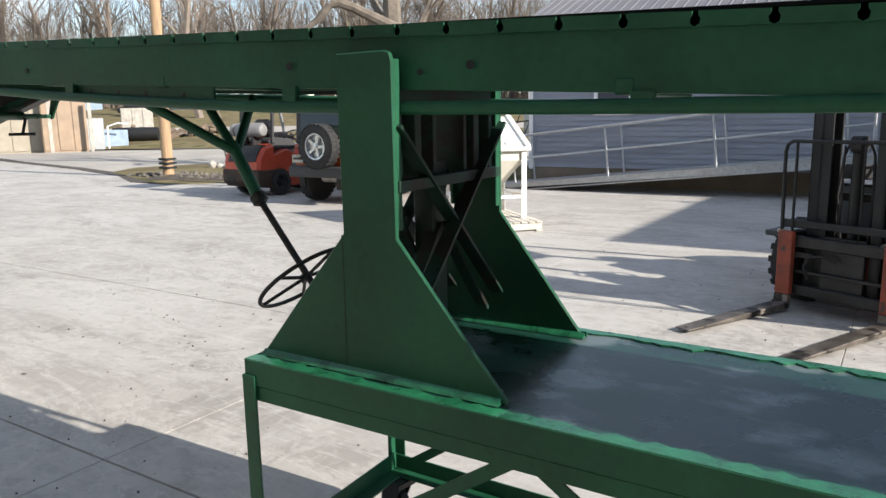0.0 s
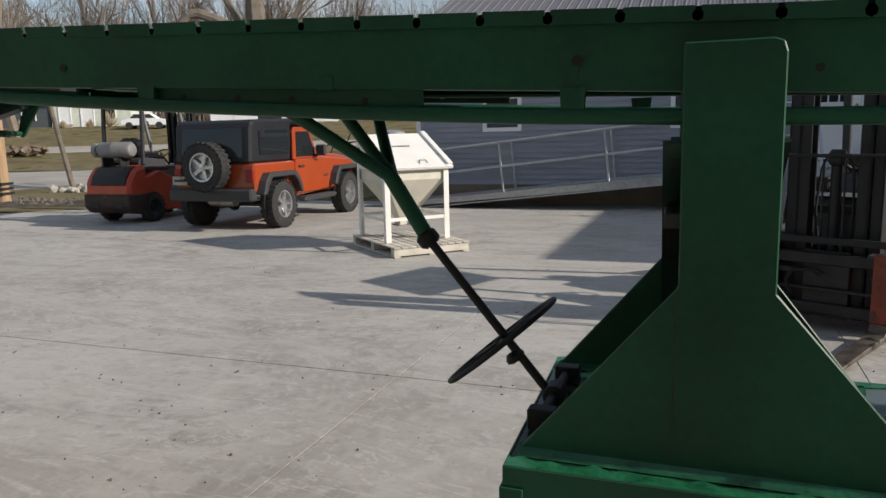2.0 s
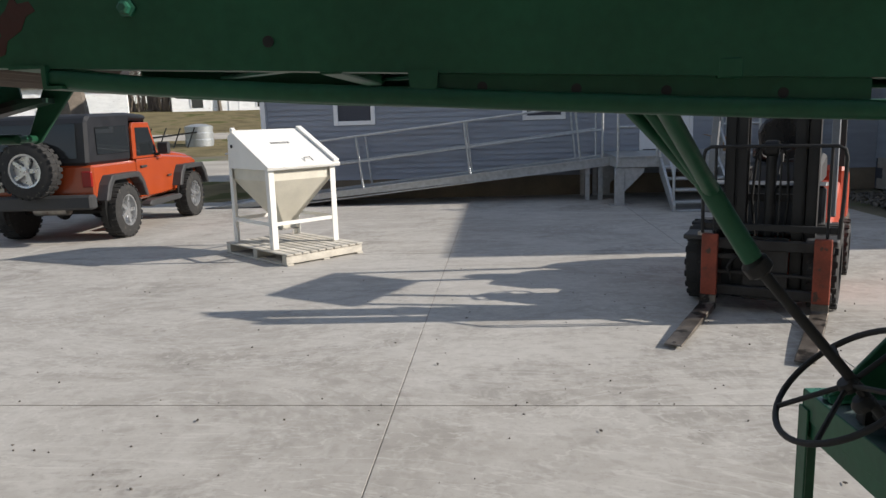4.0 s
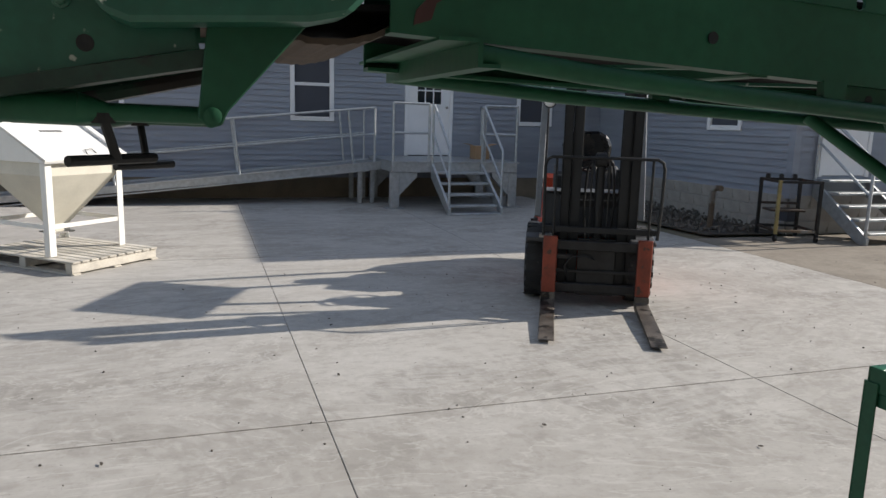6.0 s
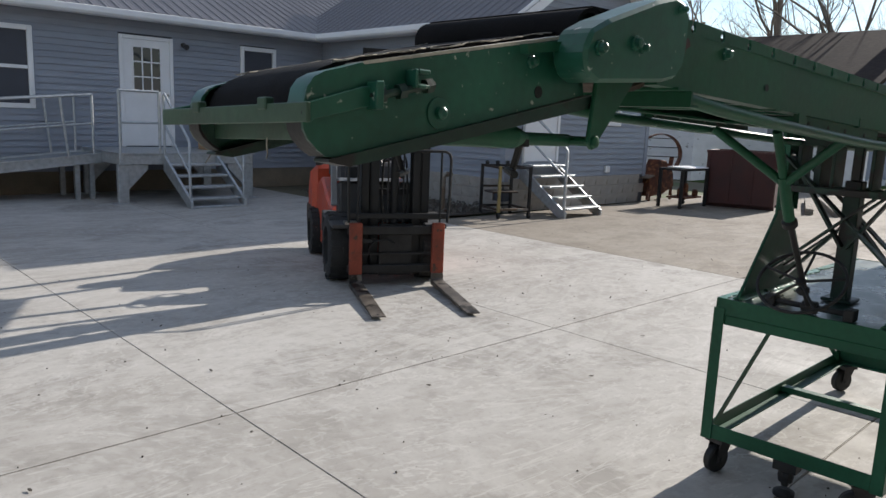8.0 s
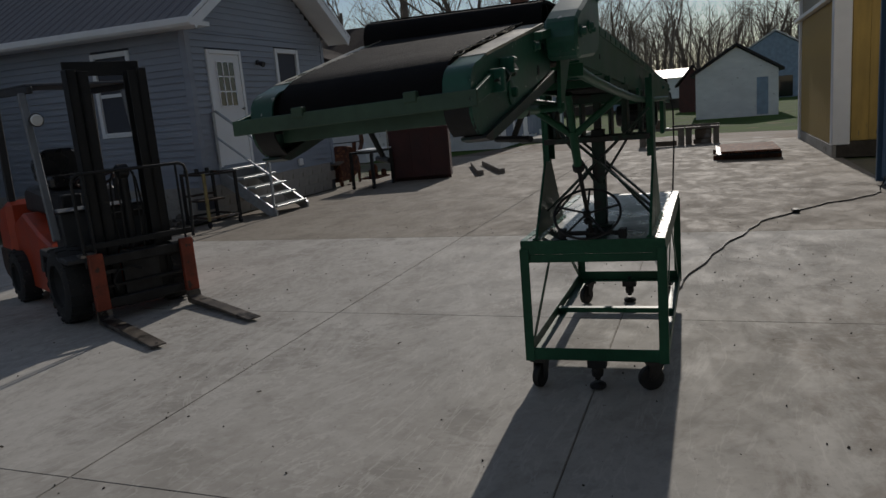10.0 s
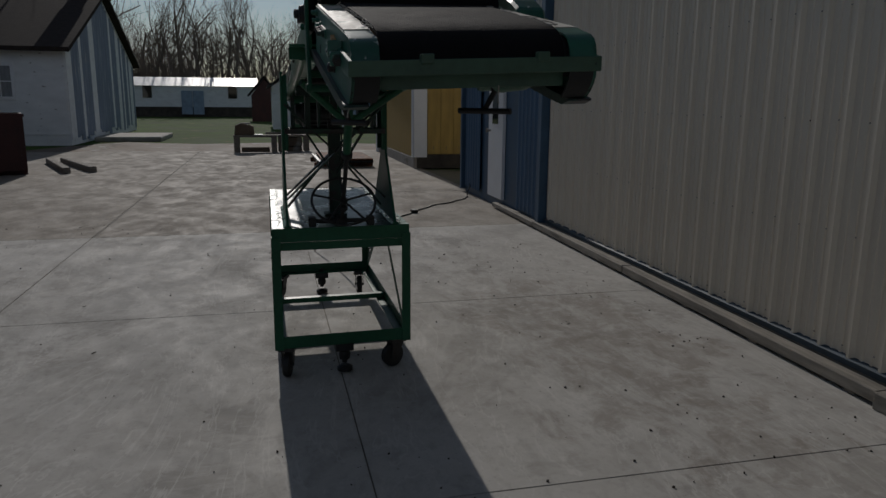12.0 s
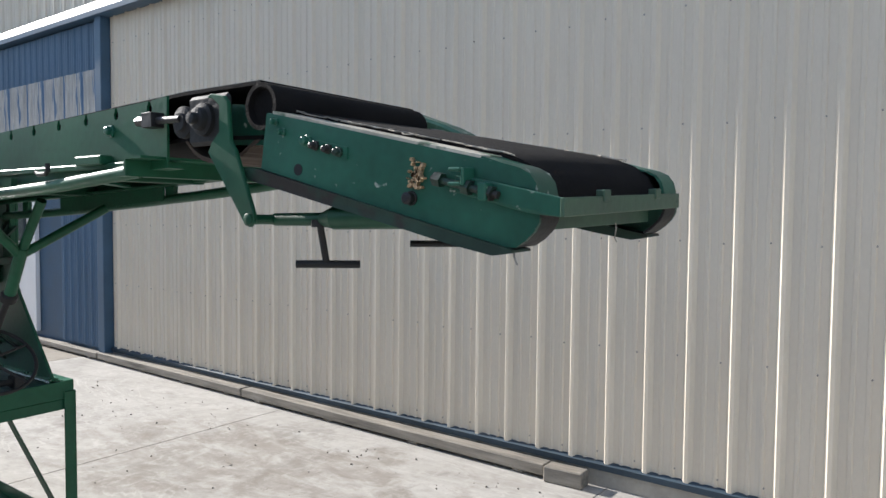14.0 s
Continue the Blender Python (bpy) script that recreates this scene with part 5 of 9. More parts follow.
box(bm, (-4.161, YN - 0.011, 1.577), (-4.154, YF + 0.011, 1.605))
fb = part("front_bar", bm, GREEN_PALE, conv, "pale worn green front bar", bevel=0.0015)
bm = B()
box(bm, (-4.112, YN + 0.056, 1.553), (-4.106, YF - 0.056, 1.585))
part("lower_strip", bm, GREEN_PALE, fb, bevel=0.001)
bm = B()
for y in (YN + 0.115, YF - 0.14):
    box(bm, (-4.164, y - 0.013, 1.596), (-4.148, y + 0.013, 1.615))
parts("bar_tab", bm, GREEN_PALE, fb, bevel=0.002)
bm = B()                                  # belt of the nose: top run, end turn and return
band = [(-3.47, 1.786), (-3.60, 1.763), (-3.80, 1.724), (-4.00, 1.684), (-4.05, 1.672), (-4.085, 1.658), (-4.112, 1.637), (-4.124, 1.612), (-4.122, 1.592), (-4.105, 1.574), (-4.08, 1.568), (-4.04, 1.574), (-3.6, 1.655)]
inner = [(x + 0.004, z - 0.007) for x, z in band]
inner[8:] = [(x + 0.006, z + 0.006) for x, z in band[8:]]
prism(bm, band + inner[::-1], "y", YN + 0.060, YF - 0.060)
part("nose_belt", bm, RUBBER, conv, "black woven rubber belt", smooth=True)
bm = B()
rod(bm, (-4.072, YN + 0.008, 1.612), (-4.072, YF - 0.008, 1.612), 0.041, n=24)
part("end_pulley", bm, BLACKIRON, conv, smooth=True)
random.seed(5)
for y0, s in ((YN + 0.062, 1), (YF - 0.062, -1)):  # loose threads along the nose belt's edges
    for k in range(2):
        pts = []
        for i in range(22):
            x = -3.56 - 0.024 * i
            pts.append((x, y0 - s * random.uniform(-0.004, 0.018), 1.766 + (x + 3.56) * 0.196 + random.uniform(0.001, 0.005)))
        bm = B()
        pipe(bm, pts, 0.0011, 5)
        parts("frayed_thread", bm, FRAY, conv)
bm = B()
pipe(bm, [(-4.098, YF - 0.004, 1.526), (-4.104, YF + 0.002, 1.514), (-4.110, YF + 0.004, 1.505)], 0.0015, 5)
pipe(bm, [(-4.113, YN + 0.19, 1.556), (-4.114, YN + 0.19, 1.545), (-4.112, YN + 0.191, 1.53), (-4.115, YN + 0.189, 1.522)], 0.0012, 5)
parts("frayed_thread", bm, FRAY, conv)

NOSE_LENGTH = 0.977                       # drawn a little long, then shortened to fit the camera's view
for ob in set(conv.children_recursive) - before_nose:
    for v in ob.data.vertices:
        if v.co.x < -3.5:
            along, across = (-3.5 - v.co.x) / 0.65, (v.co.y - YN) / (YF - YN)
            v.co.z += along * (0.010 - 0.018 * across)      # narrowed towards its end, lowered on its far side, to fit the camera's view
            v.co.y -= 0.030 * along * across
            shear = 0.044 * (across - 0.5) * min(1.0, along * 6) if v.co.x > -4.147 else -0.006      # and sheared for the same fit
            v.co.x = -3.5 + (v.co.x + 3.5) * NOSE_LENGTH + shear
BOOM_SKEW = 0.012                         # the boom is sheared sideways to fit the camera's view
for ob in conv.children_recursive:
    for v in ob.data.vertices:
        v.co.y += BOOM_SKEW * max(0.0, -1.1 - v.co.x)

# ---- stand: two gusset plates, cross braces and the lifting column ----
stem = [(-1.494, 0.848), (-0.705, 0.848), (-0.705, 0.854), (-1.001, 1.221), (-1.002, 1.655), (-1.008, 1.674), (-1.024, 1.680), (-1.176, 1.680), (-1.174, 1.223), (-1.489, 0.856)]
for y0, y1, o, foot in ((2.004, 2.018, -1, 0.014), (2.598, 2.612, 1, -0.014)):
    bm = B()
    prism(bm, [(x + (foot if x > -0.9 else 0), z) for x, z in stem], "y", y0, y1)
    plate = part("gusset_plate", bm, GREEN, conv, "green steel stand plate flaring to its foot", bevel=0.003)
    bm = B()
    yi0, yi1 = (y1, y1 + 0.022) if o < 0 else (y0 - 0.022, y0)
    box(bm, (-1.013, yi0, 1.24), (-1.0025, yi1, 1.66))
    box(bm, (-1.174, yi0, 1.24), (-1.163, yi1, 1.66))
    parts("stem_flange", bm, GREEN, plate, bevel=0.002)
    bm = B()                              # thick green paint over the weld along the foot
    for ya, lean in ((y0, -1), (y1, 1)):
        prism(bm, [(ya, 0.846), (ya + lean * 0.016, 0.846), (ya + lean * 0.012, 0.852), (ya, 0.862)], "x", -1.490, -0.708)
    parts("foot_weld", bm, GREEN_LIP, plate)
    bm = B()
    ys = y0 - 0.001 if o < 0 else y1 + 0.001
    for x in (-1.178,):
        bm = B()
        box(bm, (x - 0.0012, min(ys, ys - o * 0.002), 0.87), (x + 0.0012, max(ys, ys - o * 0.002), 1.22))
        parts("weld_seam", bm, GREEN_DARK, plate)
# members between the plates take the darkened green, their shade painted in
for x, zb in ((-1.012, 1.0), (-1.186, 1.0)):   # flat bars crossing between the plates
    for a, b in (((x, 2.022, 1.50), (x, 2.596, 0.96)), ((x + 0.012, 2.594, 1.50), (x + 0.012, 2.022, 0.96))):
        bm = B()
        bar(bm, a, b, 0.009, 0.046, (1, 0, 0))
        part("cross_brace", bm, GREEN_DARK, conv)
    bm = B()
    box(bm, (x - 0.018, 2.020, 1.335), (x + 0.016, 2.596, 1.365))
    part("tie_bar", bm, GREEN_DARK, conv, bevel=0.002)
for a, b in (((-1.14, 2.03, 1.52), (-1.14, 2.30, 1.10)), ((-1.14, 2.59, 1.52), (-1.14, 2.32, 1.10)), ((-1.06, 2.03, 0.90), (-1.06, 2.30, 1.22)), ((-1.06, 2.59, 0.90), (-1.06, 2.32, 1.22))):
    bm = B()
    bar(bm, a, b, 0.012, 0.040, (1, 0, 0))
    part("cross_brace", bm, GREEN_DARK, conv)
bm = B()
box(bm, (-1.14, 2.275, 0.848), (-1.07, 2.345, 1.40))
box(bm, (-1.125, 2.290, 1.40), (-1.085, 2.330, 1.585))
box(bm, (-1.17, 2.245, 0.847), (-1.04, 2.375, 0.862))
part("lift_column", bm, GREEN_DARK, conv, "green square lifting column", bevel=0.004)
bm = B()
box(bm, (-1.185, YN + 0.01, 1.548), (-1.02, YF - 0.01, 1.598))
part("saddle", bm, GREEN_DARK, conv, bevel=0.004)
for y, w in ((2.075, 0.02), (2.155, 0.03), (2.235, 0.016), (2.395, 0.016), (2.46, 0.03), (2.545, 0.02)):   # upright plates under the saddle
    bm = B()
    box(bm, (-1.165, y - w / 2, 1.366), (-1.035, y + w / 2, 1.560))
    part("upright_plate", bm, GREEN_DARK, conv, bevel=0.002)

# drive motor and chain guard at the tail
bm = B()
lathe(bm, [(0, 0.09), (0.01, 0.105), (0.26, 0.105), (0.27, 0.09), (0.32, 0.085), (0.33, 0.06)], (1.05, YN + 0.08, 1.40), (0, 1, 0), 22)
motor = part("drive_motor", bm, DARKSTEEL, conv, "dark electric drive motor", smooth=True)
bm = B()
for i in range(16):
    a = 2 * math.pi * i / 16
    box(bm, (-0.004, 0.02, 0.10), (0.004, 0.25, 0.122), Matrix.Translation((1.05, YN + 0.08, 1.40)) @ Matrix.Rotation(a, 4, "Y"))
parts("cooling_fin", bm, DARKSTEEL, motor)
bm = B()
box(bm, (0.80, YN + 0.05, 1.50), (1.38, YF - 0.05, 1.522))
box(bm, (0.90, YN + 0.02, 1.24), (1.22, YN + 0.05, 1.51))
part("motor_mount", bm, GREEN, conv, bevel=0.004)
bm = B()
lathe(bm, [(0, 0.19), (0.05, 0.19)], (1.40, YF - 0.14, 1.42), (0, 1, 0), 28)
lathe(bm, [(0, 0.07), (0.06, 0.07)], (1.40, YF - 0.145, 1.42), (0, 1, 0), 20)
part("chain_guard", bm, GREEN, conv, "round green chain guard", smooth=True)
bm = B()
pipe(bm, [(1.38, YN - 0.01, 1.56), (1.42, YN - 0.03, 1.40), (1.45, YN - 0.03, 1.1), (1.50, YN - 0.01, 0.7), (1.58, YN + 0.05, 0.4), (1.75, YN + 0.14, 0.14), (1.95, YN + 0.22, 0.012), (2.2, YN + 0.16, 0.010)], 0.007, 8)
part("power_cord", bm, BLACKIRON, conv, smooth=True)

# hand screw that sets the tilt: yoke, telescoping shaft, wheel
P_COL, P_WHL, P_END = Vector((-1.808, 2.31, 1.257)), Vector((-1.612, 2.31, 1.000)), Vector((-1.50, 2.31, 0.885))
P_JOIN = Vector((-1.903, 2.31, 1.412))
bm = B()
rod(bm, P_JOIN + Vector((-0.02, 0, 0.028)), P_COL, 0.021, n=14)
yoke = part("yoke", bm, GREEN, conv, "green welded pipe yoke", smooth=True)
for a in ((-2.06, YN + 0.02, 1.590), (-2.05, 2.30, 1.605), (-2.05, YF + 0.0, 1.605)):
    bm = B()
    rod(bm, a, P_JOIN, 0.0165, n=12)
    part("yoke_arm", bm, GREEN, yoke, smooth=True)
bm = B()
d = (P_END - P_COL).normalized()
lathe(bm, [(-0.02, 0.020), (-0.012, 0.029), (0.012, 0.029), (0.02, 0.020)], P_COL, d, 12)
rod(bm, P_COL, P_END, 0.0115, n=12)
lathe(bm, [(-0.012, 0.018), (0, 0.022), (0.012, 0.018)], P_WHL, d, 12)
lathe(bm, [(-0.012, 0.016), (0, 0.026), (0.010, 0.026), (0.016, 0.014)], P_WHL + d * 0.05, d, 10)
part("screw_shaft", bm, BLACKIRON, conv, smooth=True)
bm = B()
u = Vector((0, 1, 0))
v = d.cross(u).normalized()
RW = 0.168
pipe(bm, [P_WHL + (u * math.cos(2 * math.pi * i / 40) + v * math.sin(2 * math.pi * i / 40)) * RW for i in range(40)], 0.0070, 10, True)
hand = part("handwheel", bm, BLACKIRON, conv, "black iron handwheel with five spokes", smooth=True)
bm = B()
for i in range(5):
    a = 2 * math.pi * i / 5 + 0.3
    rod(bm, P_WHL, P_WHL + (u * math.cos(a) + v * math.sin(a)) * RW, 0.0060, n=8)
parts("spoke", bm, BLACKIRON, hand, smooth=True)
bm = B()                                  # trunnion on the table's edge
rod(bm, (-1.475, 2.14, 0.872), (-1.475, 2.48, 0.872), 0.013, n=12)
for y in (2.15, 2.47):
    box(bm, (-1.505, y - 0.02, 0.846), (-1.44, y + 0.02, 0.895))
lathe(bm, [(-0.03, 0.028), (0.03, 0.028)], (-1.475, 2.31, 0.872), (0, 1, 0), 14)
part("trunnion", bm, BLACKIRON, conv, bevel=0.003)

# ---- cart ----
X0, X1, Y0, Y1, ZT = TABLE
bm = B()
box(bm, (X0 + 0.004, Y0 + 0.004, ZT - 0.012), (X1 - 0.004, Y1 - 0.004, ZT - 0.003))
part("table_top", bm, GREEN_TOP, conv, "worn glossy dark green steel table top")
bm = B()
for lo, hi in (((X0, Y0), (X1, Y0 + 0.007)), ((X0, Y1 - 0.007), (X1, Y1)), ((X0, Y0 + 0.007), (X0 + 0.007, Y1 - 0.007)), ((X1 - 0.007, Y0 + 0.007), (X1, Y1 - 0.007))):
    box(bm, (*lo, ZT - 0.075), (*hi, ZT))
part("apron", bm, GREEN, conv, bevel=0.002)
bm = B()
for lo, hi in (((X0 + 0.006, Y0 + 0.006), (X1 - 0.006, Y0 + 0.012)), ((X0 + 0.006, Y1 - 0.012), (X1 - 0.006, Y1 - 0.006)), ((X0 + 0.006, Y0 + 0.012), (X0 + 0.012, Y1 - 0.012)), ((X1 - 0.012, Y0 + 0.012), (X1 - 0.006, Y1 - 0.012))):
    box(bm, (*lo, ZT - 0.122), (*hi, ZT - 0.077))
part("lower_apron", bm, GREEN, conv, bevel=0.002)
random.seed(8)
for y_a, y_b in ((Y0 + 0.0, Y0 + 0.055), (Y1 - 0.055, Y1 - 0.0)):   # runs of thick bright paint along the edges
    bm = B()
    n = 60
    lo_v, hi_v = [], []
    for i in range(n + 1):
        x = X0 + 0.003 + (X1 - X0 - 0.006) * i / n
        w = 0.55 + 0.45 * random.random()
        a, b = (y_a + 0.002, y_a + (y_b - y_a) * w) if y_a < 2.2 else (y_b - (y_b - y_a) * w, y_b - 0.002)
        lo_v.append((x, a))
        hi_v.append((x, b))
    prism(bm, lo_v + hi_v[::-1], "z", ZT - 0.003, ZT + 0.0015)
    parts("paint_run", bm, GREEN_LIP, conv)
for x, sx in ((X0, 1), (X1, -1)):
    for y, sy in ((Y0, 1), (Y1, -1)):
        bm = B()
        xa, xb = sorted((x - sx * 0.006, x + sx * 0.044))
        ya, yb = sorted((y - sy * 0.006, y))
        box(bm, (xa, ya, 0.165), (xb, yb, ZT - 0.045))
        xa, xb = sorted((x - sx * 0.006, x))
        ya, yb = sorted((y, y + sy * 0.044))
        box(bm, (xa, ya, 0.165), (xb, yb, ZT - 0.045))
        part("leg", bm, GREEN, conv, "green angle-iron leg", bevel=0.0015)
bm = B()
for y, sy in ((Y0, 1), (Y1, -1)):
    ya, yb = sorted((y + sy * 0.0, y + sy * 0.006))
    box(bm, (X0, ya, 0.170), (X1, yb, 0.232))
    ya, yb = sorted((y + sy * 0.006, y + sy * 0.06))
    box(bm, (X0, ya, 0.170), (X1, yb, 0.177))
for x, sx in ((X0, 1), (X1, -1)):
    xa, xb = sorted((x + sx * 0.0, x + sx * 0.006))
    box(bm, (xa, Y0 + 0.006, 0.171), (xb, Y1 - 0.006, 0.240))
    xa, xb = sorted((x + sx * 0.006, x + sx * 0.06))
    box(bm, (xa, Y0 + 0.06, 0.171), (xb, Y1 - 0.06, 0.178))
part("base_frame", bm, GREEN, conv, "green angle-iron base frame", bevel=0.0015)
bm = B()
box(bm, (-0.62, Y0 + 0.007, 0.179), (-0.57, Y1 - 0.007, 0.212))
part("cross_bar", bm, GREEN, conv, bevel=0.002)
for y in (Y0 + 0.016, Y1 - 0.016):
    for a, b in (((-0.66, y, 0.735), (-1.45, y, 0.20)), ((-0.58, y, 0.735), (0.24, y, 0.20))):
        bm = B()
        bar(bm, a, b, 0.006, 0.034)
        part("side_brace", bm, GREEN, conv)
for x, turn in ((X0 + 0.055, 15), (X1 - 0.055, 75)):
    for y, extra in ((Y0 + 0.075, 8), (Y1 - 0.065, 62 if turn < 30 else -10)):
        m = pose(x, y, 0, 0, 0, turn + extra)
        bm = B()
        lathe(bm, [(-0.022, 0.040), (-0.020, 0.062), (-0.014, 0.068), (0.014, 0.068), (0.020, 0.062), (0.022, 0.040)], (0, 0, 0), (1, 0, 0), 24)
        bmesh.ops.transform(bm, matrix=m @ Matrix.Translation((0, 0.02, 0.0685)), verts=bm.verts)
        caster = part("caster_wheel", bm, BLACKIRON, conv, "black swivel caster", smooth=True)
        bm = B()
        for s in (-1, 1):
            prism(bm, [(0.0, 0.06), (0.045, 0.06), (0.035, 0.155), (-0.045, 0.155)], "x", min(s * 0.027, s * 0.032), max(s * 0.027, s * 0.032), m)
        box(bm, (-0.045, -0.05, 0.150), (0.045, 0.05, 0.169), m)
        rod(bm, m @ Vector((-0.036, 0.02, 0.0685)), m @ Vector((0.036, 0.02, 0.0685)), 0.010, n=8)
        part("fork", bm, DARKSTEEL, caster)
for x in (X0 + 0.03, X1 - 0.03):           # floor jacks between the wheels
    bm = B()
    rod(bm, (x, 2.31, 0.055), (x, 2.31, 0.20), 0.016, n=10)
    lathe(bm, [(0, 0.045), (0.02, 0.045), (0.03, 0.03), (0.035, 0.02)], (x, 2.31, 0.008), (0, 0, 1), 16)
    lathe(bm, [(0, 0.03), (0.03, 0.034), (0.05, 0.03)], (x, 2.31, 0.075), (0, 0, 1), 10)
    box(bm, (x - 0.035, 2.26, 0.13), (x + 0.035, 2.36, 0.172))
    part("floor_jack", bm, BLACKIRON, conv, "black screw-down floor jack", bevel=0.002)
STAND_SKEW = 0.045                         # the cart and its stand are sheared to fit the camera's view
for ob in conv.children_recursive:
    if ob.name.split(".")[0] in ("gusset_plate", "stem_flange", "weld_seam", "foot_weld", "cross_brace", "tie_bar", "table_top", "apron", "lower_apron", "paint_run", "leg", "base_frame", "cross_bar", "side_brace", "caster_wheel", "fork", "floor_jack"):
        for v in ob.data.vertices:
            v.co.x -= STAND_SKEW * (v.co.y - Y0)
bm = B()                                   # bare brown primer where the paint has come off
prism(bm, [(-3.232, 1.703), (-3.205, 1.712), (-3.198, 1.735), (-3.170, 1.752), (-3.158, 1.775), (-3.140, 1.784), (-3.150, 1.800), (-3.172, 1.797), (-3.180, 1.812), (-3.196, 1.786), (-3.214, 1.770), (-3.208, 1.744), (-3.228, 1.724)], "y", YN + 0.0235, YN + 0.026)
part("paint_patch", bm, REDBOX, conv, "dark brown patch of lost paint")
bm = B()
rp = random.Random(31)
for _ in range(46):                        # ragged flakes about one spot
    px, pz, pr = -3.886 + rp.gauss(0, 0.009), 1.632 + rp.gauss(0, 0.013), rp.uniform(0.001, 0.004)
    prism(bm, [(px + pr * rp.uniform(0.6, 1.3) * math.cos(1.05 * k), pz + pr * rp.uniform(0.6, 1.3) * math.sin(1.05 * k)) for k in range(6)], "y", YF + 0.0055, YF + 0.023)
part("paint_patch", bm, FLAKED, conv, "tan patch of flaked paint")

# ---- fork-lift trucks ----
FOOT_BROWN = shade("dirty_brown_iron", (0.045, 0.030, 0.022), 0.7, 0.2, 0.4, 6, 50, 0.3, spots=(0.12, 0.05, 0.02), spot_at=0.60, spot_scale=7)
def wheel_set(parent, centre, r, w, axis=(0, 1, 0), rim_mat=BLACKIRON, rim_r=0.5, lugs=22, spokes=0, depth=0.0):
    """A tyre with tread blocks and its rim; axis points outwards."""
    c, ax = Vector(centre), Vector(axis).normalized()
    bm = B()
    lathe(bm, [(-w / 2, r * rim_r * 1.05), (-w / 2, r * 0.80), (-w * 0.42, r * 0.95), (-w * 0.30, r * 0.985), (w * 0.30, r * 0.985), (w * 0.42, r * 0.95), (w / 2, r * 0.80), (w / 2, r * rim_r * 1.05), (w * 0.3, r * rim_r), (-w * 0.3, r * rim_r)], c, ax, 32)
    tyre = part("tyre", bm, TYRE, parent, smooth=True)
    bm = B()
    q = ax.to_track_quat("Z", "Y").to_matrix().to_4x4()
    for i in range(lugs):
        a = 2 * math.pi * i / lugs
        for s in (-1, 1):
            m = Matrix.Translation(c) @ q @ Matrix.Rotation(a + (0.5 * math.pi / lugs if s > 0 else 0), 4, "Z")
            box(bm, (r * 0.94, -r * 0.07, min(s * w * 0.06, s * w * 0.47)), (r * 1.0, r * 0.07, max(s * w * 0.06, s * w * 0.47)), m)
    tagged(part("tread", bm, TYRE, tyre), kind="stuff")
    bm = B()
    if spokes:
        lathe(bm, [(w * 0.10, r * rim_r * 0.98), (w * 0.42, r * rim_r * 1.06), (w * 0.46, r * rim_r * 1.06), (w * 0.44, r * rim_r * 0.93), (w * 0.12, r * rim_r * 0.86)], c, ax, 30)
        lathe(bm, [(w * 0.15, r * 0.13), (w * 0.40, r * 0.12), (w * 0.42, r * 0.07)], c, ax, 18)
        for i in range(spokes):
            m = Matrix.Translation(c) @ q @ Matrix.Rotation(2 * math.pi * i / spokes, 4, "Z")
            prism(bm, [(r * 0.08, -r * 0.085), (r * rim_r * 0.95, -r * 0.055), (r * rim_r * 0.95, r * 0.055), (r * 0.08, r * 0.085)], "z", w * 0.22, w * 0.36, m)
        part("rim", bm, rim_mat, tyre, "silver five-spoke alloy rim", smooth=True)
        bm = B()
        lathe(bm, [(w * 0.02, r * rim_r * 0.9), (w * 0.08, r * rim_r * 0.9)], c, ax, 24)
        part("brake_disc", bm, BLACKIRON, tyre)
    else:
        lathe(bm, [(-w * 0.2, r * rim_r), (w * 0.35, r * rim_r * 1.02), (w * 0.25, r * rim_r * 0.8), (w * 0.05, r * rim_r * 0.55), (w * 0.18, r * 0.22), (w * 0.22, r * 0.1)], c, ax, 24)
        part("rim", bm, rim_mat, tyre, smooth=True)
    return tyre


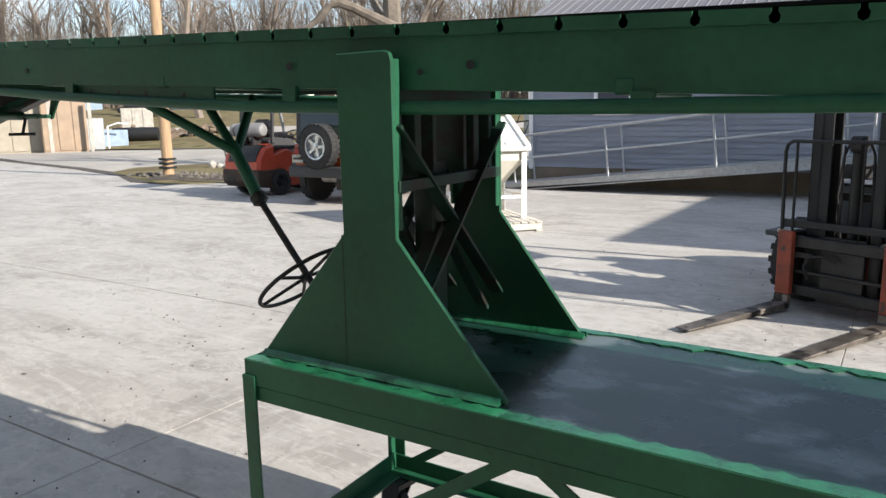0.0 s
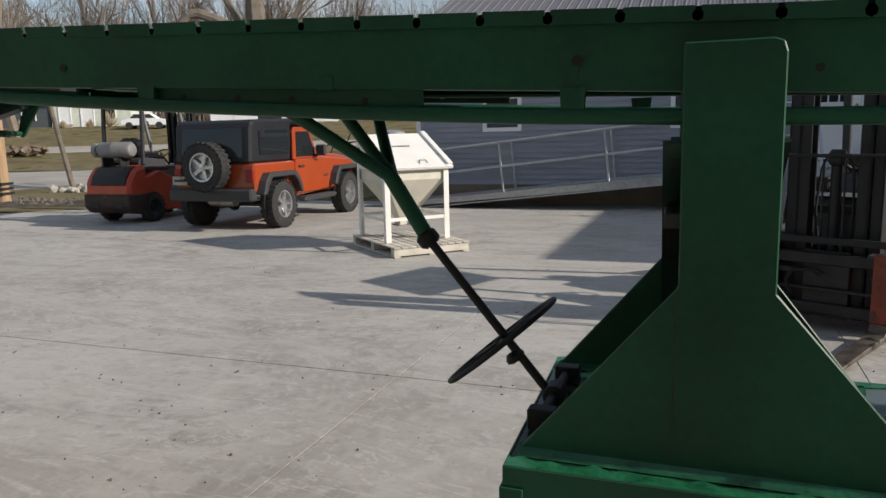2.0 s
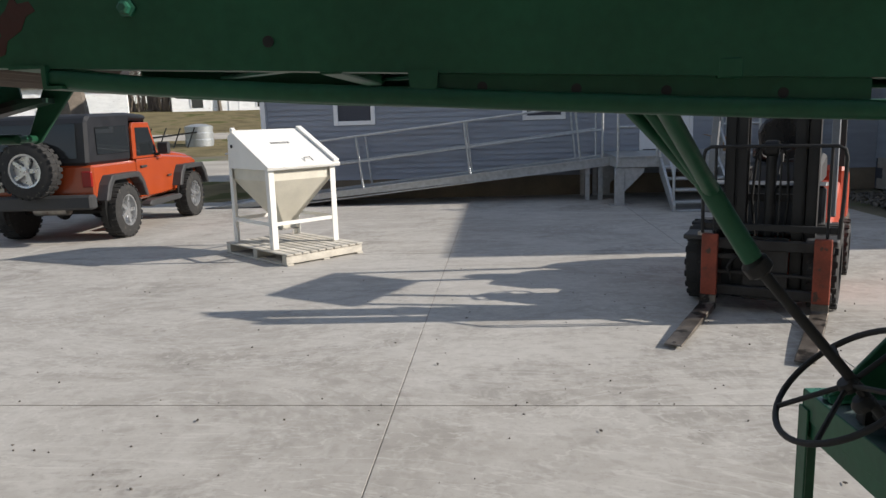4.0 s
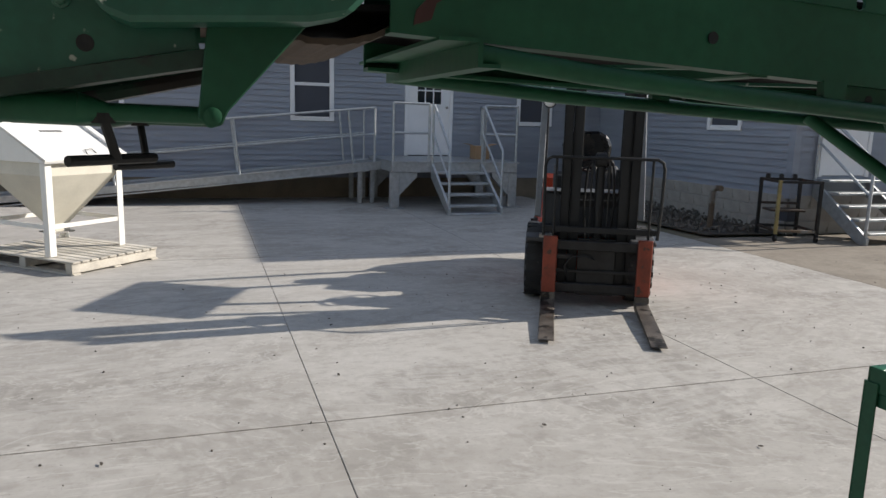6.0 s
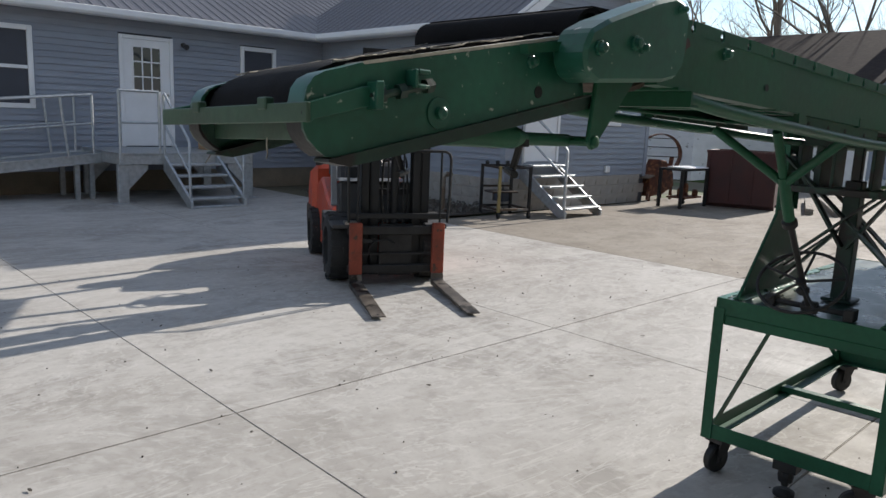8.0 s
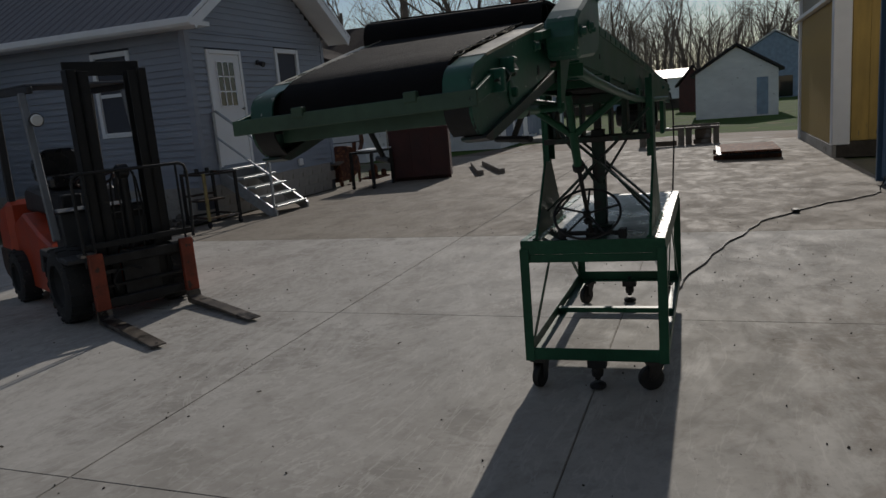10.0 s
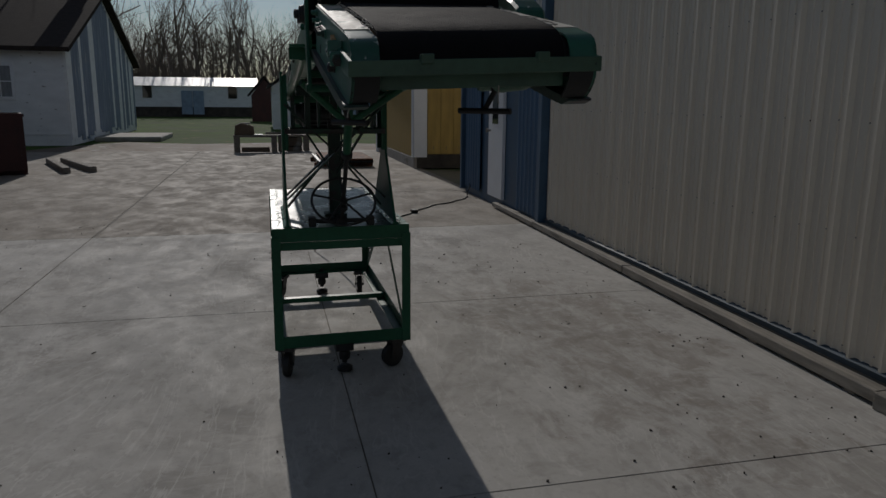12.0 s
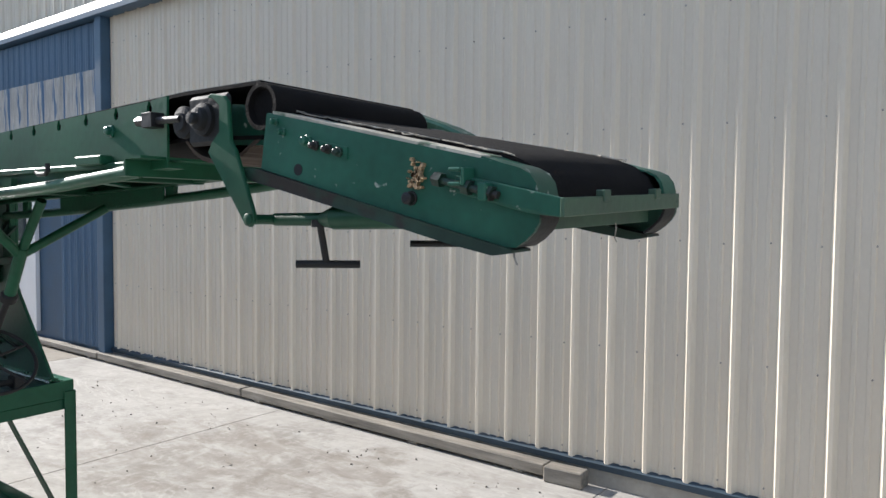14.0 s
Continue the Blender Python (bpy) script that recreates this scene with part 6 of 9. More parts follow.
def forklift(label, where, body, lowered=0.03, tank=True, raised_mast=2.16):
    t = thing("forklift", label, "forklift")
    # forward is +x, the carriage's face at x = 0
    bm = B()
    prism(bm, [(-0.62, 0.16), (-1.95, 0.16), (-2.02, 0.42), (-1.98, 0.80), (-1.55, 0.92), (-1.10, 0.74), (-0.78, 0.66), (-0.62, 0.50)], "y", -0.47, 0.47)
    part("chassis", bm, body, t, "orange painted steel body", bevel=0.025)
    bm = B()
    prism(bm, [(-1.92, 0.18), (-2.32, 0.26), (-2.42, 0.42), (-2.40, 0.74), (-2.22, 0.98), (-1.92, 1.04)], "y", -0.52, 0.52)
    part("counterweight", bm, body, t, "heavy rounded rear counterweight", bevel=0.06)
    bm = B()
    prism(bm, [(-1.94, 0.14), (-2.33, 0.20), (-2.44, 0.30), (-2.44, 0.54), (-1.94, 0.54)], "y", -0.535, 0.535)
    part("counterweight_foot", bm, FOOT_BROWN, t, "dirty brown lower counterweight", bevel=0.03)
    bm = B()
    prism(bm, [(-2.425, 0.69), (-2.36, 0.85), (-2.235, 0.985), (-2.10, 1.02), (-2.10, 0.90), (-2.3, 0.69)], "y", -0.44, 0.36)
    grille = part("rear_grille", bm, BLACKIRON, t, "black rear panel with a pale bar", bevel=0.01)
    bm = B()
    for k in range(4):
        box(bm, (-0.0, -0.36 + 0.17 * k, 0.05), (0.004, -0.25 + 0.17 * k, 0.12), Matrix.Translation((-2.366, 0.02, 0.80)) @ Matrix.Rotation(radians(42), 4, "Y"))
    parts("pale_mark", bm, STEEL, grille)
    for k in (-1, 1):                        # black plates that paint in the dark of recesses in the foot
        bm = B()
        box(bm, (-2.446, k * 0.27 - 0.10, 0.30), (-2.42, k * 0.27 + 0.10, 0.40))
        parts("foot_recess", bm, BLACKIRON, t)
    bm = B()
    prism(bm, [(-1.90, 0.90), (-1.90, 1.10), (-1.78, 1.16), (-1.20, 1.10), (-1.12, 0.90)], "y", -0.34, 0.34)
    part("engine_hood", bm, BLACK_TRIM, t, bevel=0.03)
    bm = B()
    box(bm, (-1.70, -0.24, 1.12), (-1.24, 0.24, 1.25))
    prism(bm, [(-0.24, 1.18), (0.24, 1.18), (0.26, 1.36), (0.22, 1.46), (0.12, 1.51), (-0.12, 1.51), (-0.22, 1.46), (-0.26, 1.36)], "x", -1.80, -1.66)
    part("seat", bm, SEAT_VINYL, t, "glossy black seat", bevel=0.03)
    bm = B()
    prism(bm, [(-0.74, 0.55), (-0.70, 0.94), (-0.52, 0.96), (-0.48, 0.55)], "y", -0.42, 0.42)
    dash = part("dash", bm, BLACK_TRIM, t, bevel=0.02)
    bm = B()
    prism(bm, [(-0.76, 0.945), (-0.74, 0.975), (-0.53, 0.995), (-0.47, 0.965)], "y", -0.43, 0.43)
    part("cowl", bm, COWL_GREY, dash, "pale grey dash cowl", bevel=0.008)
    bm = B()
    box(bm, (-0.78, -0.33, 0.98), (-0.66, -0.16, 1.10))
    box(bm, (-0.75, 0.16, 0.98), (-0.68, 0.20, 1.20))
    box(bm, (-0.75, 0.24, 0.98), (-0.68, 0.28, 1.17))
    parts("lever_box", bm, BLACKIRON, dash, bevel=0.01)
    bm = B()
    d0 = Vector((-0.42, 0, 0.9)).normalized()
    c0 = Vector((-0.88, 0.05, 1.20))
    uu, vv = d0.orthogonal().normalized(), d0.cross(d0.orthogonal()).normalized()
    pipe(bm, [c0 + (uu * math.cos(2 * math.pi * i / 24) + vv * math.sin(2 * math.pi * i / 24)) * 0.17 for i in range(24)], 0.014, 8, True)
    rod(bm, c0 - d0 * 0.30 + Vector((0.15, 0, 0)), c0, 0.022, n=10)
    rod(bm, c0 - uu * 0.17, c0 + uu * 0.17, 0.010, n=8)
    part("steering_wheel", bm, BLACKIRON, t, smooth=True)
    for y in (-0.47, 0.47):
        wheel_set(t, (-0.42, y * 0.96, 0.335), 0.335, 0.22, (0, 1 if y > 0 else -1, 0), BLACKIRON, 0.55, 20)
        wheel_set(t, (-1.82, y * 1.02, 0.265), 0.265, 0.18, (0, 1 if y > 0 else -1, 0), BLACKIRON, 0.55, 18)
        bm = B()
        prism(bm, [(-0.02, 0.60), (-0.80, 0.64), (-0.86, 0.42), (-0.78, 0.42), (-0.74, 0.58), (-0.02, 0.56)], "y", min(y * 0.72, y * 1.18), max(y * 0.72, y * 1.18))
        part("mudguard", bm, BLACK_TRIM, t, bevel=0.008)
        # overhead guard
        s = 1 if y > 0 else -1
        bm = B()
        bar(bm, (-0.52, s * 0.47, 0.72), (-0.86, s * 0.45, 2.02), 0.05, 0.06, (0, 1, 0))
        part("guard_post", bm, COWL_GREY, t, bevel=0.006)
        bm = B()
        bar(bm, (-1.94, s * 0.45, 1.02), (-1.86, s * 0.45, 2.05), 0.05, 0.07, (0, 1, 0))
        part("guard_post", bm, BLACK_TRIM, t, bevel=0.006)
        bm = B()
        bar(bm, (-0.80, s * 0.45, 2.05), (-1.92, s * 0.45, 2.08), 0.05, 0.06)
        part("roof_rail", bm, BLACK_TRIM, t, bevel=0.006)
        bm = B()                         # work lamp on the front post
        lathe(bm, [(-0.05, 0.02), (-0.03, 0.055), (0.02, 0.062), (0.03, 0.060)], (-0.70, s * 0.47, 1.78), (1, 0, 0), 16)
        lamp = part("work_lamp", bm, BLACK_TRIM, t, smooth=True)
        bm = B()
        lathe(bm, [(0.0, 0.052), (0.012, 0.040)], (-0.669, s * 0.47, 1.78), (1, 0, 0), 16)
        part("lens", bm, LAMP_GLASS, lamp, smooth=True)
    bm = B()
    prism(bm, [(-0.82, 2.082), (-1.95, 2.112), (-1.95, 2.135), (-0.84, 2.105)], "y", -0.47, 0.47)
    part("guard_roof", bm, BLACK_TRIM, t, "solid black overhead guard", bevel=0.006)
    # mast: outer and inner channels, lift rams, chains, cross heads
    for s in (-1, 1):
        bm = B()
        for y0, y1, x0, x1 in ((0.315, 0.332, -0.26, -0.12), (0.255, 0.332, -0.135, -0.12), (0.255, 0.332, -0.26, -0.245)):
            box(bm, (x0, min(s * y0, s * y1), 0.10), (x1, max(s * y0, s * y1), raised_mast))
        part("outer_mast", bm, BLACKIRON, t, "greasy dark mast channel", bevel=0.003)
        bm = B()
        for y0, y1, x0, x1 in ((0.225, 0.250, -0.24, -0.105), (0.165, 0.250, -0.12, -0.105), (0.165, 0.250, -0.24, -0.225)):
            box(bm, (x0, min(s * y0, s * y1), 0.10), (x1, max(s * y0, s * y1), raised_mast - 0.02))
        part("inner_mast", bm, BLACKIRON, t, bevel=0.003)
        bm = B()
        rod(bm, (-0.285, s * 0.285, 0.15), (-0.285, s * 0.285, 1.2), 0.030, n=14)
        rod(bm, (-0.285, s * 0.285, 1.2), (-0.285, s * 0.285, raised_mast - 0.06), 0.018, n=12)
        part("lift_ram", bm, DARKSTEEL, t, smooth=True)
        bm = B()
        rod(bm, (-0.12, s * 0.075, 0.35), (-0.12, s * 0.075, 1.27), 0.008, n=8)
        parts("lift_chain", bm, DARKSTEEL, t)
        bm = B()
        pipe(bm, [(-0.20, s * 0.10, 0.5), (-0.16, s * 0.13, 0.9), (-0.18, s * 0.11, 1.20), (-0.18, s * 0.07, 1.30), (-0.2, s * 0.03, 1.24)], 0.010, 8)
        part("hose", bm, BLACKIRON, t, smooth=True)
    bm = B()
    rod(bm, (-0.17, 0, 0.25), (-0.17, 0, 1.22), 0.040, n=16)
    rod(bm, (-0.17, 0, 1.22), (-0.17, 0, 1.27), 0.028, n=12)
    lathe(bm, [(-0.05, 0.05), (-0.04, 0.062), (0.04, 0.062), (0.05, 0.05)], (-0.17, 0, 1.28), (0, 1, 0), 18)
    part("free_lift_ram", bm, BLACKIRON, t, smooth=True)
    for z, d in ((0.16, 0.05), (0.86, 0.03), (raised_mast - 0.05, 0.06)):
        bm = B()
        box(bm, (-0.262, -0.32, z), (-0.235, 0.32, z + d * 2))
        part("mast_crosshead", bm, BLACKIRON, t, bevel=0.004)
    # carriage
    for z0, z1 in ((0.13, 0.21), (0.50, 0.585)):
        bm = B()
        box(bm, (-0.06, -0.47, z0), (-0.015, 0.47, z1))
        part("carriage_bar", bm, DARKSTEEL, t, "worn dark fork carriage bar", bevel=0.008)
    bm = B()
    box(bm, (-0.10, -0.16, 0.10), (-0.062, 0.16, 0.60))
    box(bm, (-0.058, -0.40, 0.30), (-0.03, 0.40, 0.325))
    box(bm, (-0.055, -0.36, 0.42), (-0.03, -0.20, 0.46))
    part("carriage_plate", bm, DARKSTEEL, t, bevel=0.004)
    bm = B()
    pipe(bm, [(-0.03, -0.02, 0.42), (0.0, -0.10, 0.46), (-0.01, -0.22, 0.44), (-0.02, -0.27, 0.36), (-0.03, -0.24, 0.26)], 0.011, 8)
    part("hose", bm, BLACKIRON, t, smooth=True)
    for s in (-1, 1):
        bm = B()
        yc = s * 0.40
        box(bm, (-0.014, yc - 0.060, lowered + 0.10), (0.036, yc + 0.060, 0.62))
        part("fork_shank", bm, ORANGE_DULL, t, "scraped orange fork shank", bevel=0.006)
        bm = B()
        prism(bm, [(0.0, lowered + 0.099), (0.038, lowered + 0.099), (0.045, lowered + 0.05), (0.075, lowered + 0.035), (0.6, lowered + 0.022), (1.10, lowered + 0.004), (1.14, lowered + 0.002), (1.14, lowered - 0.008), (0.02, lowered - 0.014), (0.0, lowered + 0.02)], "y", yc - 0.060, yc + 0.060)
        fork = part("fork", bm, FORK_STEEL, t, "worn rusty steel fork", bevel=0.004)
        bm = B()
        lathe(bm, [(0, 0.012), (0.001, 0.012)], (1.095, yc, lowered + 0.0062), (0, 0, 1), 12)
        part("pin_hole", bm, BLACKIRON, fork)
    # load backrest
    bm = B()
    pipe(bm, [(-0.02, -0.465, 0.62), (-0.02, -0.470, 0.9), (-0.02, -0.475, 1.22), (-0.02, -0.460, 1.275), (-0.02, -0.42, 1.30), (-0.02, 0.455, 1.30), (-0.02, 0.500, 1.275), (-0.02, 0.515, 1.22), (-0.02, 0.510, 0.9), (-0.02, 0.495, 0.62)], 0.014, 10)
    rest = part("load_backrest", bm, BLACKIRON, t, "black round-bar load backrest", smooth=True)
    for s in (-1, 1):
        bm = B()
        rod(bm, (-0.02, 0.02 + s * 0.40, 0.62), (-0.02, 0.02 + s * 0.40, 1.30), 0.011, n=8)
        part("backrest_bar", bm, BLACKIRON, rest)
    bm = B()
    box(bm, (-0.05, -0.475, 0.655), (-0.02, 0.51, 0.705))
    part("backrest_rail", bm, BLACKIRON, rest, bevel=0.004)
    bm = B()
    box(bm, (-0.13, -0.50, 0.60), (-0.01, -0.38, 0.625))
    part("pale_pad", bm, STEEL, t)
    if tank:
        bm = B()
        lathe(bm, [(-0.42, 0.05), (-0.40, 0.11), (-0.35, 0.145), (-0.02, 0.145), (-0.01, 0.150), (0.01, 0.150), (0.02, 0.145), (0.30, 0.145), (0.36, 0.10), (0.37, 0.13), (0.46, 0.13), (0.46, 0.11), (0.38, 0.10), (0.40, 0.03)], (-2.05, 0.0, 1.30), (0, 1, 0), 22)
        part("gas_cylinder", bm, TANK_WHITE, t, "grey lying gas cylinder", smooth=True)
        bm = B()
        for y in (-0.2, 0.2):
            box(bm, (-2.18, y - 0.02, 1.0), (-1.92, y + 0.02, 1.17))
        parts("cylinder_rest", bm, BLACKIRON, t)
    for ob in t.children:                # body and wheels moved sideways under the mast to fit the camera's view
        if ob.name.split(".")[0] in ("chassis", "counterweight", "rear_grille", "counterweight_foot", "foot_recess", "engine_hood", "seat", "dash", "steering_wheel", "tyre", "mudguard", "guard_post"):
            for o in [ob] + list(ob.children):
                o.data.transform(Matrix.Translation((0, -0.06, 0)))
    t.matrix_world = where
    return t


FORK_ANGLE = -116.7
forklift("black and orange fork-lift truck with its forks lowered", pose(-0.324, 6.442, 0.0, 0, 0, FORK_ANGLE), ORANGE_OLD, 0.03, False)
forklift("orange fork-lift truck with a gas cylinder behind its seat", pose(-11.46, 13.24, 0.0, 0, 0, 90) @ Matrix.Diagonal((1.0, 1.0, 1.03, 1)), ORANGE_OLD, 0.03, True)

# ---- the orange off-road car ----
def offroad_car():
    c = thing("car", "orange two-door off-road car with black hardtop", "car")
    W = 0.80
    bm = B()                              # tub: rear axle at x = 0, front axle at x = 2.42
    prism(bm, [(-0.62, 0.62), (-0.64, 1.10), (1.42, 1.10), (1.50, 1.16), (1.62, 1.14), (2.72, 1.06), (2.86, 1.00), (2.88, 0.62), (2.0, 0.52), (0.5, 0.48)], "y", -W + 0.02, W - 0.02)
    part("body", bm, ORANGE, c, "orange painted car body", bevel=0.03)
    bm = B()
    prism(bm, [(1.56, 1.10), (1.56, 1.20), (2.2, 1.175), (2.80, 1.10), (2.84, 1.02), (2.2, 1.04)], "y", -0.66, 0.66)
    part("hood", bm, ORANGE, c, bevel=0.03)
    for s in (-1, 1):
        bm = B()
        prism(bm, [(0.56, 0.60), (0.60, 1.115), (1.50, 1.115), (1.50, 0.60), (1.40, 0.52), (0.66, 0.52)], "y", min(s * (W - 0.03), s * W), max(s * (W - 0.03), s * W))
        door = part("door", bm, ORANGE, c, bevel=0.012)
        bm = B()
        prism(bm, [(0.58, 1.115), (0.60, 1.60), (0.66, 1.68), (1.16, 1.68), (1.44, 1.14), (1.50, 1.115)], "y", min(s * (W - 0.085), s * (W - 0.035)), max(s * (W - 0.085), s * (W - 0.035)))
        part("door_frame", bm, ORANGE, door, bevel=0.01)
        bm = B()
        prism(bm, [(0.68, 1.16), (0.70, 1.60), (1.13, 1.60), (1.36, 1.16)], "y", min(s * (W - 0.088), s * (W - 0.030)), max(s * (W - 0.088), s * (W - 0.030)))
        part("door_window", bm, DARKGLASS, door)
        bm = B()
        box(bm, (0.68, min(s * W, s * (W + 0.035)), 0.98), (0.86, max(s * W, s * (W + 0.035)), 1.015))
        part("handle", bm, BLACK_TRIM, door, bevel=0.006)
        bm = B()
        box(bm, (1.26, min(s * (W + 0.03), s * (W + 0.22)), 1.16), (1.35, max(s * (W + 0.03), s * (W + 0.22)), 1.36))
        box(bm, (1.30, min(s * (W - 0.05), s * (W + 0.05)), 1.14), (1.34, max(s * (W - 0.05), s * (W + 0.05)), 1.19))
        part("mirror", bm, BLACK_TRIM, c, bevel=0.02)
        for x0, big in ((0.0, 0), (2.42, 1)):
            bm = B()
            a = [(x0 - 0.62, 0.60), (x0 - 0.52, 0.82), (x0 - 0.40, 0.945), (x0 + 0.40, 0.945), (x0 + 0.54, 0.80), (x0 + 0.64, 0.56), (x0 + 0.56, 0.56), (x0 + 0.46, 0.76), (x0 + 0.34, 0.865), (x0 - 0.34, 0.865), (x0 - 0.44, 0.76), (x0 - 0.52, 0.60)]
            prism(bm, a, "y", min(s * (W - 0.10), s * (W + 0.135)), max(s * (W - 0.10), s * (W + 0.135)))
            part("wheel_flare", bm, BLACK_TRIM, c, "grey-black plastic wheel flare", bevel=0.012)
            bm = B()
            lathe(bm, [(0, 0.44), (0.05, 0.44)], (x0, s * (W - 0.06), 0.47), (0, s, 0), 28)
            part("wheel_well", bm, BLACKIRON, c)
            wheel_set(c, (x0, s * (W + 0.0), 0.40), 0.40, 0.25, (0, s, 0), ALLOY, 0.56, 26, 5)
        bm = B()
        prism(bm, [(0.62, 0.40), (0.70, 0.47), (1.76, 0.47), (1.84, 0.42), (1.76, 0.38), (0.70, 0.37)], "y", min(s * (W - 0.02), s * (W + 0.14)), max(s * (W - 0.02), s * (W + 0.14)))
        part("side_step", bm, BLACK_TRIM, c, bevel=0.015)
        bm = B()
        box(bm, (-0.665, min(s * 0.62, s * 0.765), 0.80), (-0.62, max(s * 0.62, s * 0.765), 1.02))
        part("tail_light", bm, RED_LENS, c, bevel=0.012)
        bm = B()
        prism(bm, [(-0.40, 1.24), (-0.40, 1.62), (0.46, 1.64), (0.50, 1.24)], "y", min(s * (W - 0.070), s * (W - 0.052)), max(s * (W - 0.070), s * (W - 0.052)))
        part("quarter_window", bm, DARKGLASS, c)
    bm = B()
    prism(bm, [(-0.655, 1.10), (-0.60, 1.72), (-0.50, 1.80), (0.54, 1.83), (1.18, 1.80), (1.17, 1.70), (0.62, 1.71), (0.56, 1.10)], "y", -W + 0.065, W - 0.065)
    part("hardtop", bm, HARDTOP, c, "charcoal black hardtop", bevel=0.04)
    bm = B()
    bar(bm, (1.50, 0, 1.14), (1.17, 0, 1.72), 1.36, 0.02, (0.86, 0, 0.5))
    part("windscreen", bm, DARKGLASS, c)
    bm = B()
    prism(bm, [(-0.642, 1.20), (-0.595, 1.66), (-0.615, 1.67), (-0.668, 1.20)], "y", -0.58, 0.58)
    part("rear_window", bm, DARKGLASS, c)
    bm = B()
    box(bm, (-0.80, -0.80, 0.50), (-0.62, 0.80, 0.70))
    part("rear_bumper", bm, BLACK_TRIM, c, "grey-black plastic rear bumper", bevel=0.03)
    bm = B()
    box(bm, (2.86, -0.80, 0.52), (3.04, 0.80, 0.72))
    part("front_bumper", bm, BLACK_TRIM, c, bevel=0.03)
    wheel_set(c, (-0.80, 0.02, 1.06), 0.40, 0.25, (-1, 0, 0), ALLOY, 0.56, 26, 5)
    bm = B()
    box(bm, (-0.70, -0.12, 0.95), (-0.62, 0.14, 1.15))
    part("spare_carrier", bm, BLACKIRON, c)
    bm = B()
    box(bm, (-0.685, 0.50, 0.76), (-0.67, 0.79, 0.90))
    plate = part("number_plate", bm, STEEL, c)
    bm = B()
    box(bm, (-0.688, 0.54, 0.81), (-0.6855, 0.75, 0.85))
    part("plate_bar", bm, INK, plate)
    for x in (0.0, 2.42):
        bm = B()
        rod(bm, (x, -0.7, 0.40), (x, 0.7, 0.40), 0.05, n=10)
        lathe(bm, [(-0.1, 0.08), (0, 0.13), (0.1, 0.08)], (x, 0.1, 0.40), (1, 0, 0), 12)
        part("axle", bm, BLACKIRON, c, smooth=True)
    bm = B()
    lathe(bm, [(-0.25, 0.09), (-0.24, 0.11), (0.24, 0.11), (0.25, 0.09)], (-0.42, 0.0, 0.50), (0, 1, 0), 14)
    part("silencer", bm, STEEL, c, smooth=True)
    bm = B()
    box(bm, (1.62, -0.815, 0.78), (1.74, -0.801, 0.81))
    part("badge", bm, STEEL, c)
    bm = B()
    box(bm, (2.80, -0.60, 0.75), (2.89, 0.60, 1.03))
    part("front_grille", bm, ORANGE, c, bevel=0.02)
    return c


car = offroad_car()
car.matrix_world = pose(-8.74, 11.08, 0.0, 0, 0, 90.5)

# ---- white hopper on its pallet ----
HOP_M = pose(-4.98, 8.925, 0.0, 0, 0, 47.6)     # local x along the lid's lower edge, y back from it


def pallet(label):
    p = thing("pallet", label, "pallet")
    for y in (-0.32, 0.34, 1.01):
        bm = B()
        box(bm, (-0.06, y - 0.045, 0.0185), (1.0, y + 0.045, 0.115))
        part("stringer", bm, WOOD_PALLET, p, bevel=0.004)
    bb = B()
    box(bb, (-0.044, -0.385, 0.0), (0.044, 1.07, 0.018))
    me = mesh_of("deck_board", bb, WOOD_PALLET, 0.003)
    for i in range(10):
        piece("deck_board", me, p, pose(-0.016 + 0.108 * i, 0, 0.1155))
    for i in range(3):
        piece("deck_board", me, p, pose(-0.016 + 0.486 * i, 0, 0.0005))
    return p


pallet("weathered pine pallet under a white steel hopper").matrix_world = HOP_M
hop = thing("hopper", "white painted steel hopper with a sloping lid", "hopper")
Z0 = 0.136
LW, LD = 0.92, 0.95
for x in (0.0, LW):
    for y in (0.0, LD):
        bm = B()
        sx, sy = (1 if x == 0 else -1), (1 if y == 0 else -1)
        box(bm, (min(x, x + sx * 0.075), min(y, y + sy * 0.007), Z0), (max(x, x + sx * 0.075), max(y, y + sy * 0.007), 1.06))
        box(bm, (min(x, x + sx * 0.007), min(y + sy * 0.007, y + sy * 0.075), Z0), (max(x, x + sx * 0.007), max(y + sy * 0.007, y + sy * 0.075), 1.06))
        part("leg", bm, WHITE, hop, "white angle-steel leg", bevel=0.002)
bm = B()
for y in (0.008, LD - 0.014):
    box(bm, (0.01, y, 0.41), (LW - 0.01, y + 0.006, 0.455))
for x in (0.008, LW - 0.014):
    box(bm, (x, 0.015, 0.41), (x + 0.006, LD - 0.015, 0.455))
parts("tie_frame", bm, WHITE, hop)
bm = B()                                # funnel
top = [(0.03, 0.03), (LW - 0.03, 0.03), (LW - 0.03, LD - 0.03), (0.03, LD - 0.03)]
low = [(LW / 2 - 0.09, LD / 2 - 0.09), (LW / 2 + 0.09, LD / 2 - 0.09), (LW / 2 + 0.09, LD / 2 + 0.09), (LW / 2 - 0.09, LD / 2 + 0.09)]
vt = [bm.verts.new((x, y, 1.06)) for x, y in top]
vm = [bm.verts.new((x, y, 0.93)) for x, y in top]
vl = [bm.verts.new((x, y, 0.40)) for x, y in low]
ve = [bm.verts.new((x, y, 0.31)) for x, y in low]
for a, b in ((vt, vm), (vm, vl), (vl, ve)):
    for i in range(4):
        bm.faces.new((a[i], a[(i + 1) % 4], b[(i + 1) % 4], b[i]))
bm.faces.new(vt)
bm.faces.new(ve[::-1])
part("funnel", bm, CREAM, hop, "cream steel funnel", bevel=0.004)
bm = B()
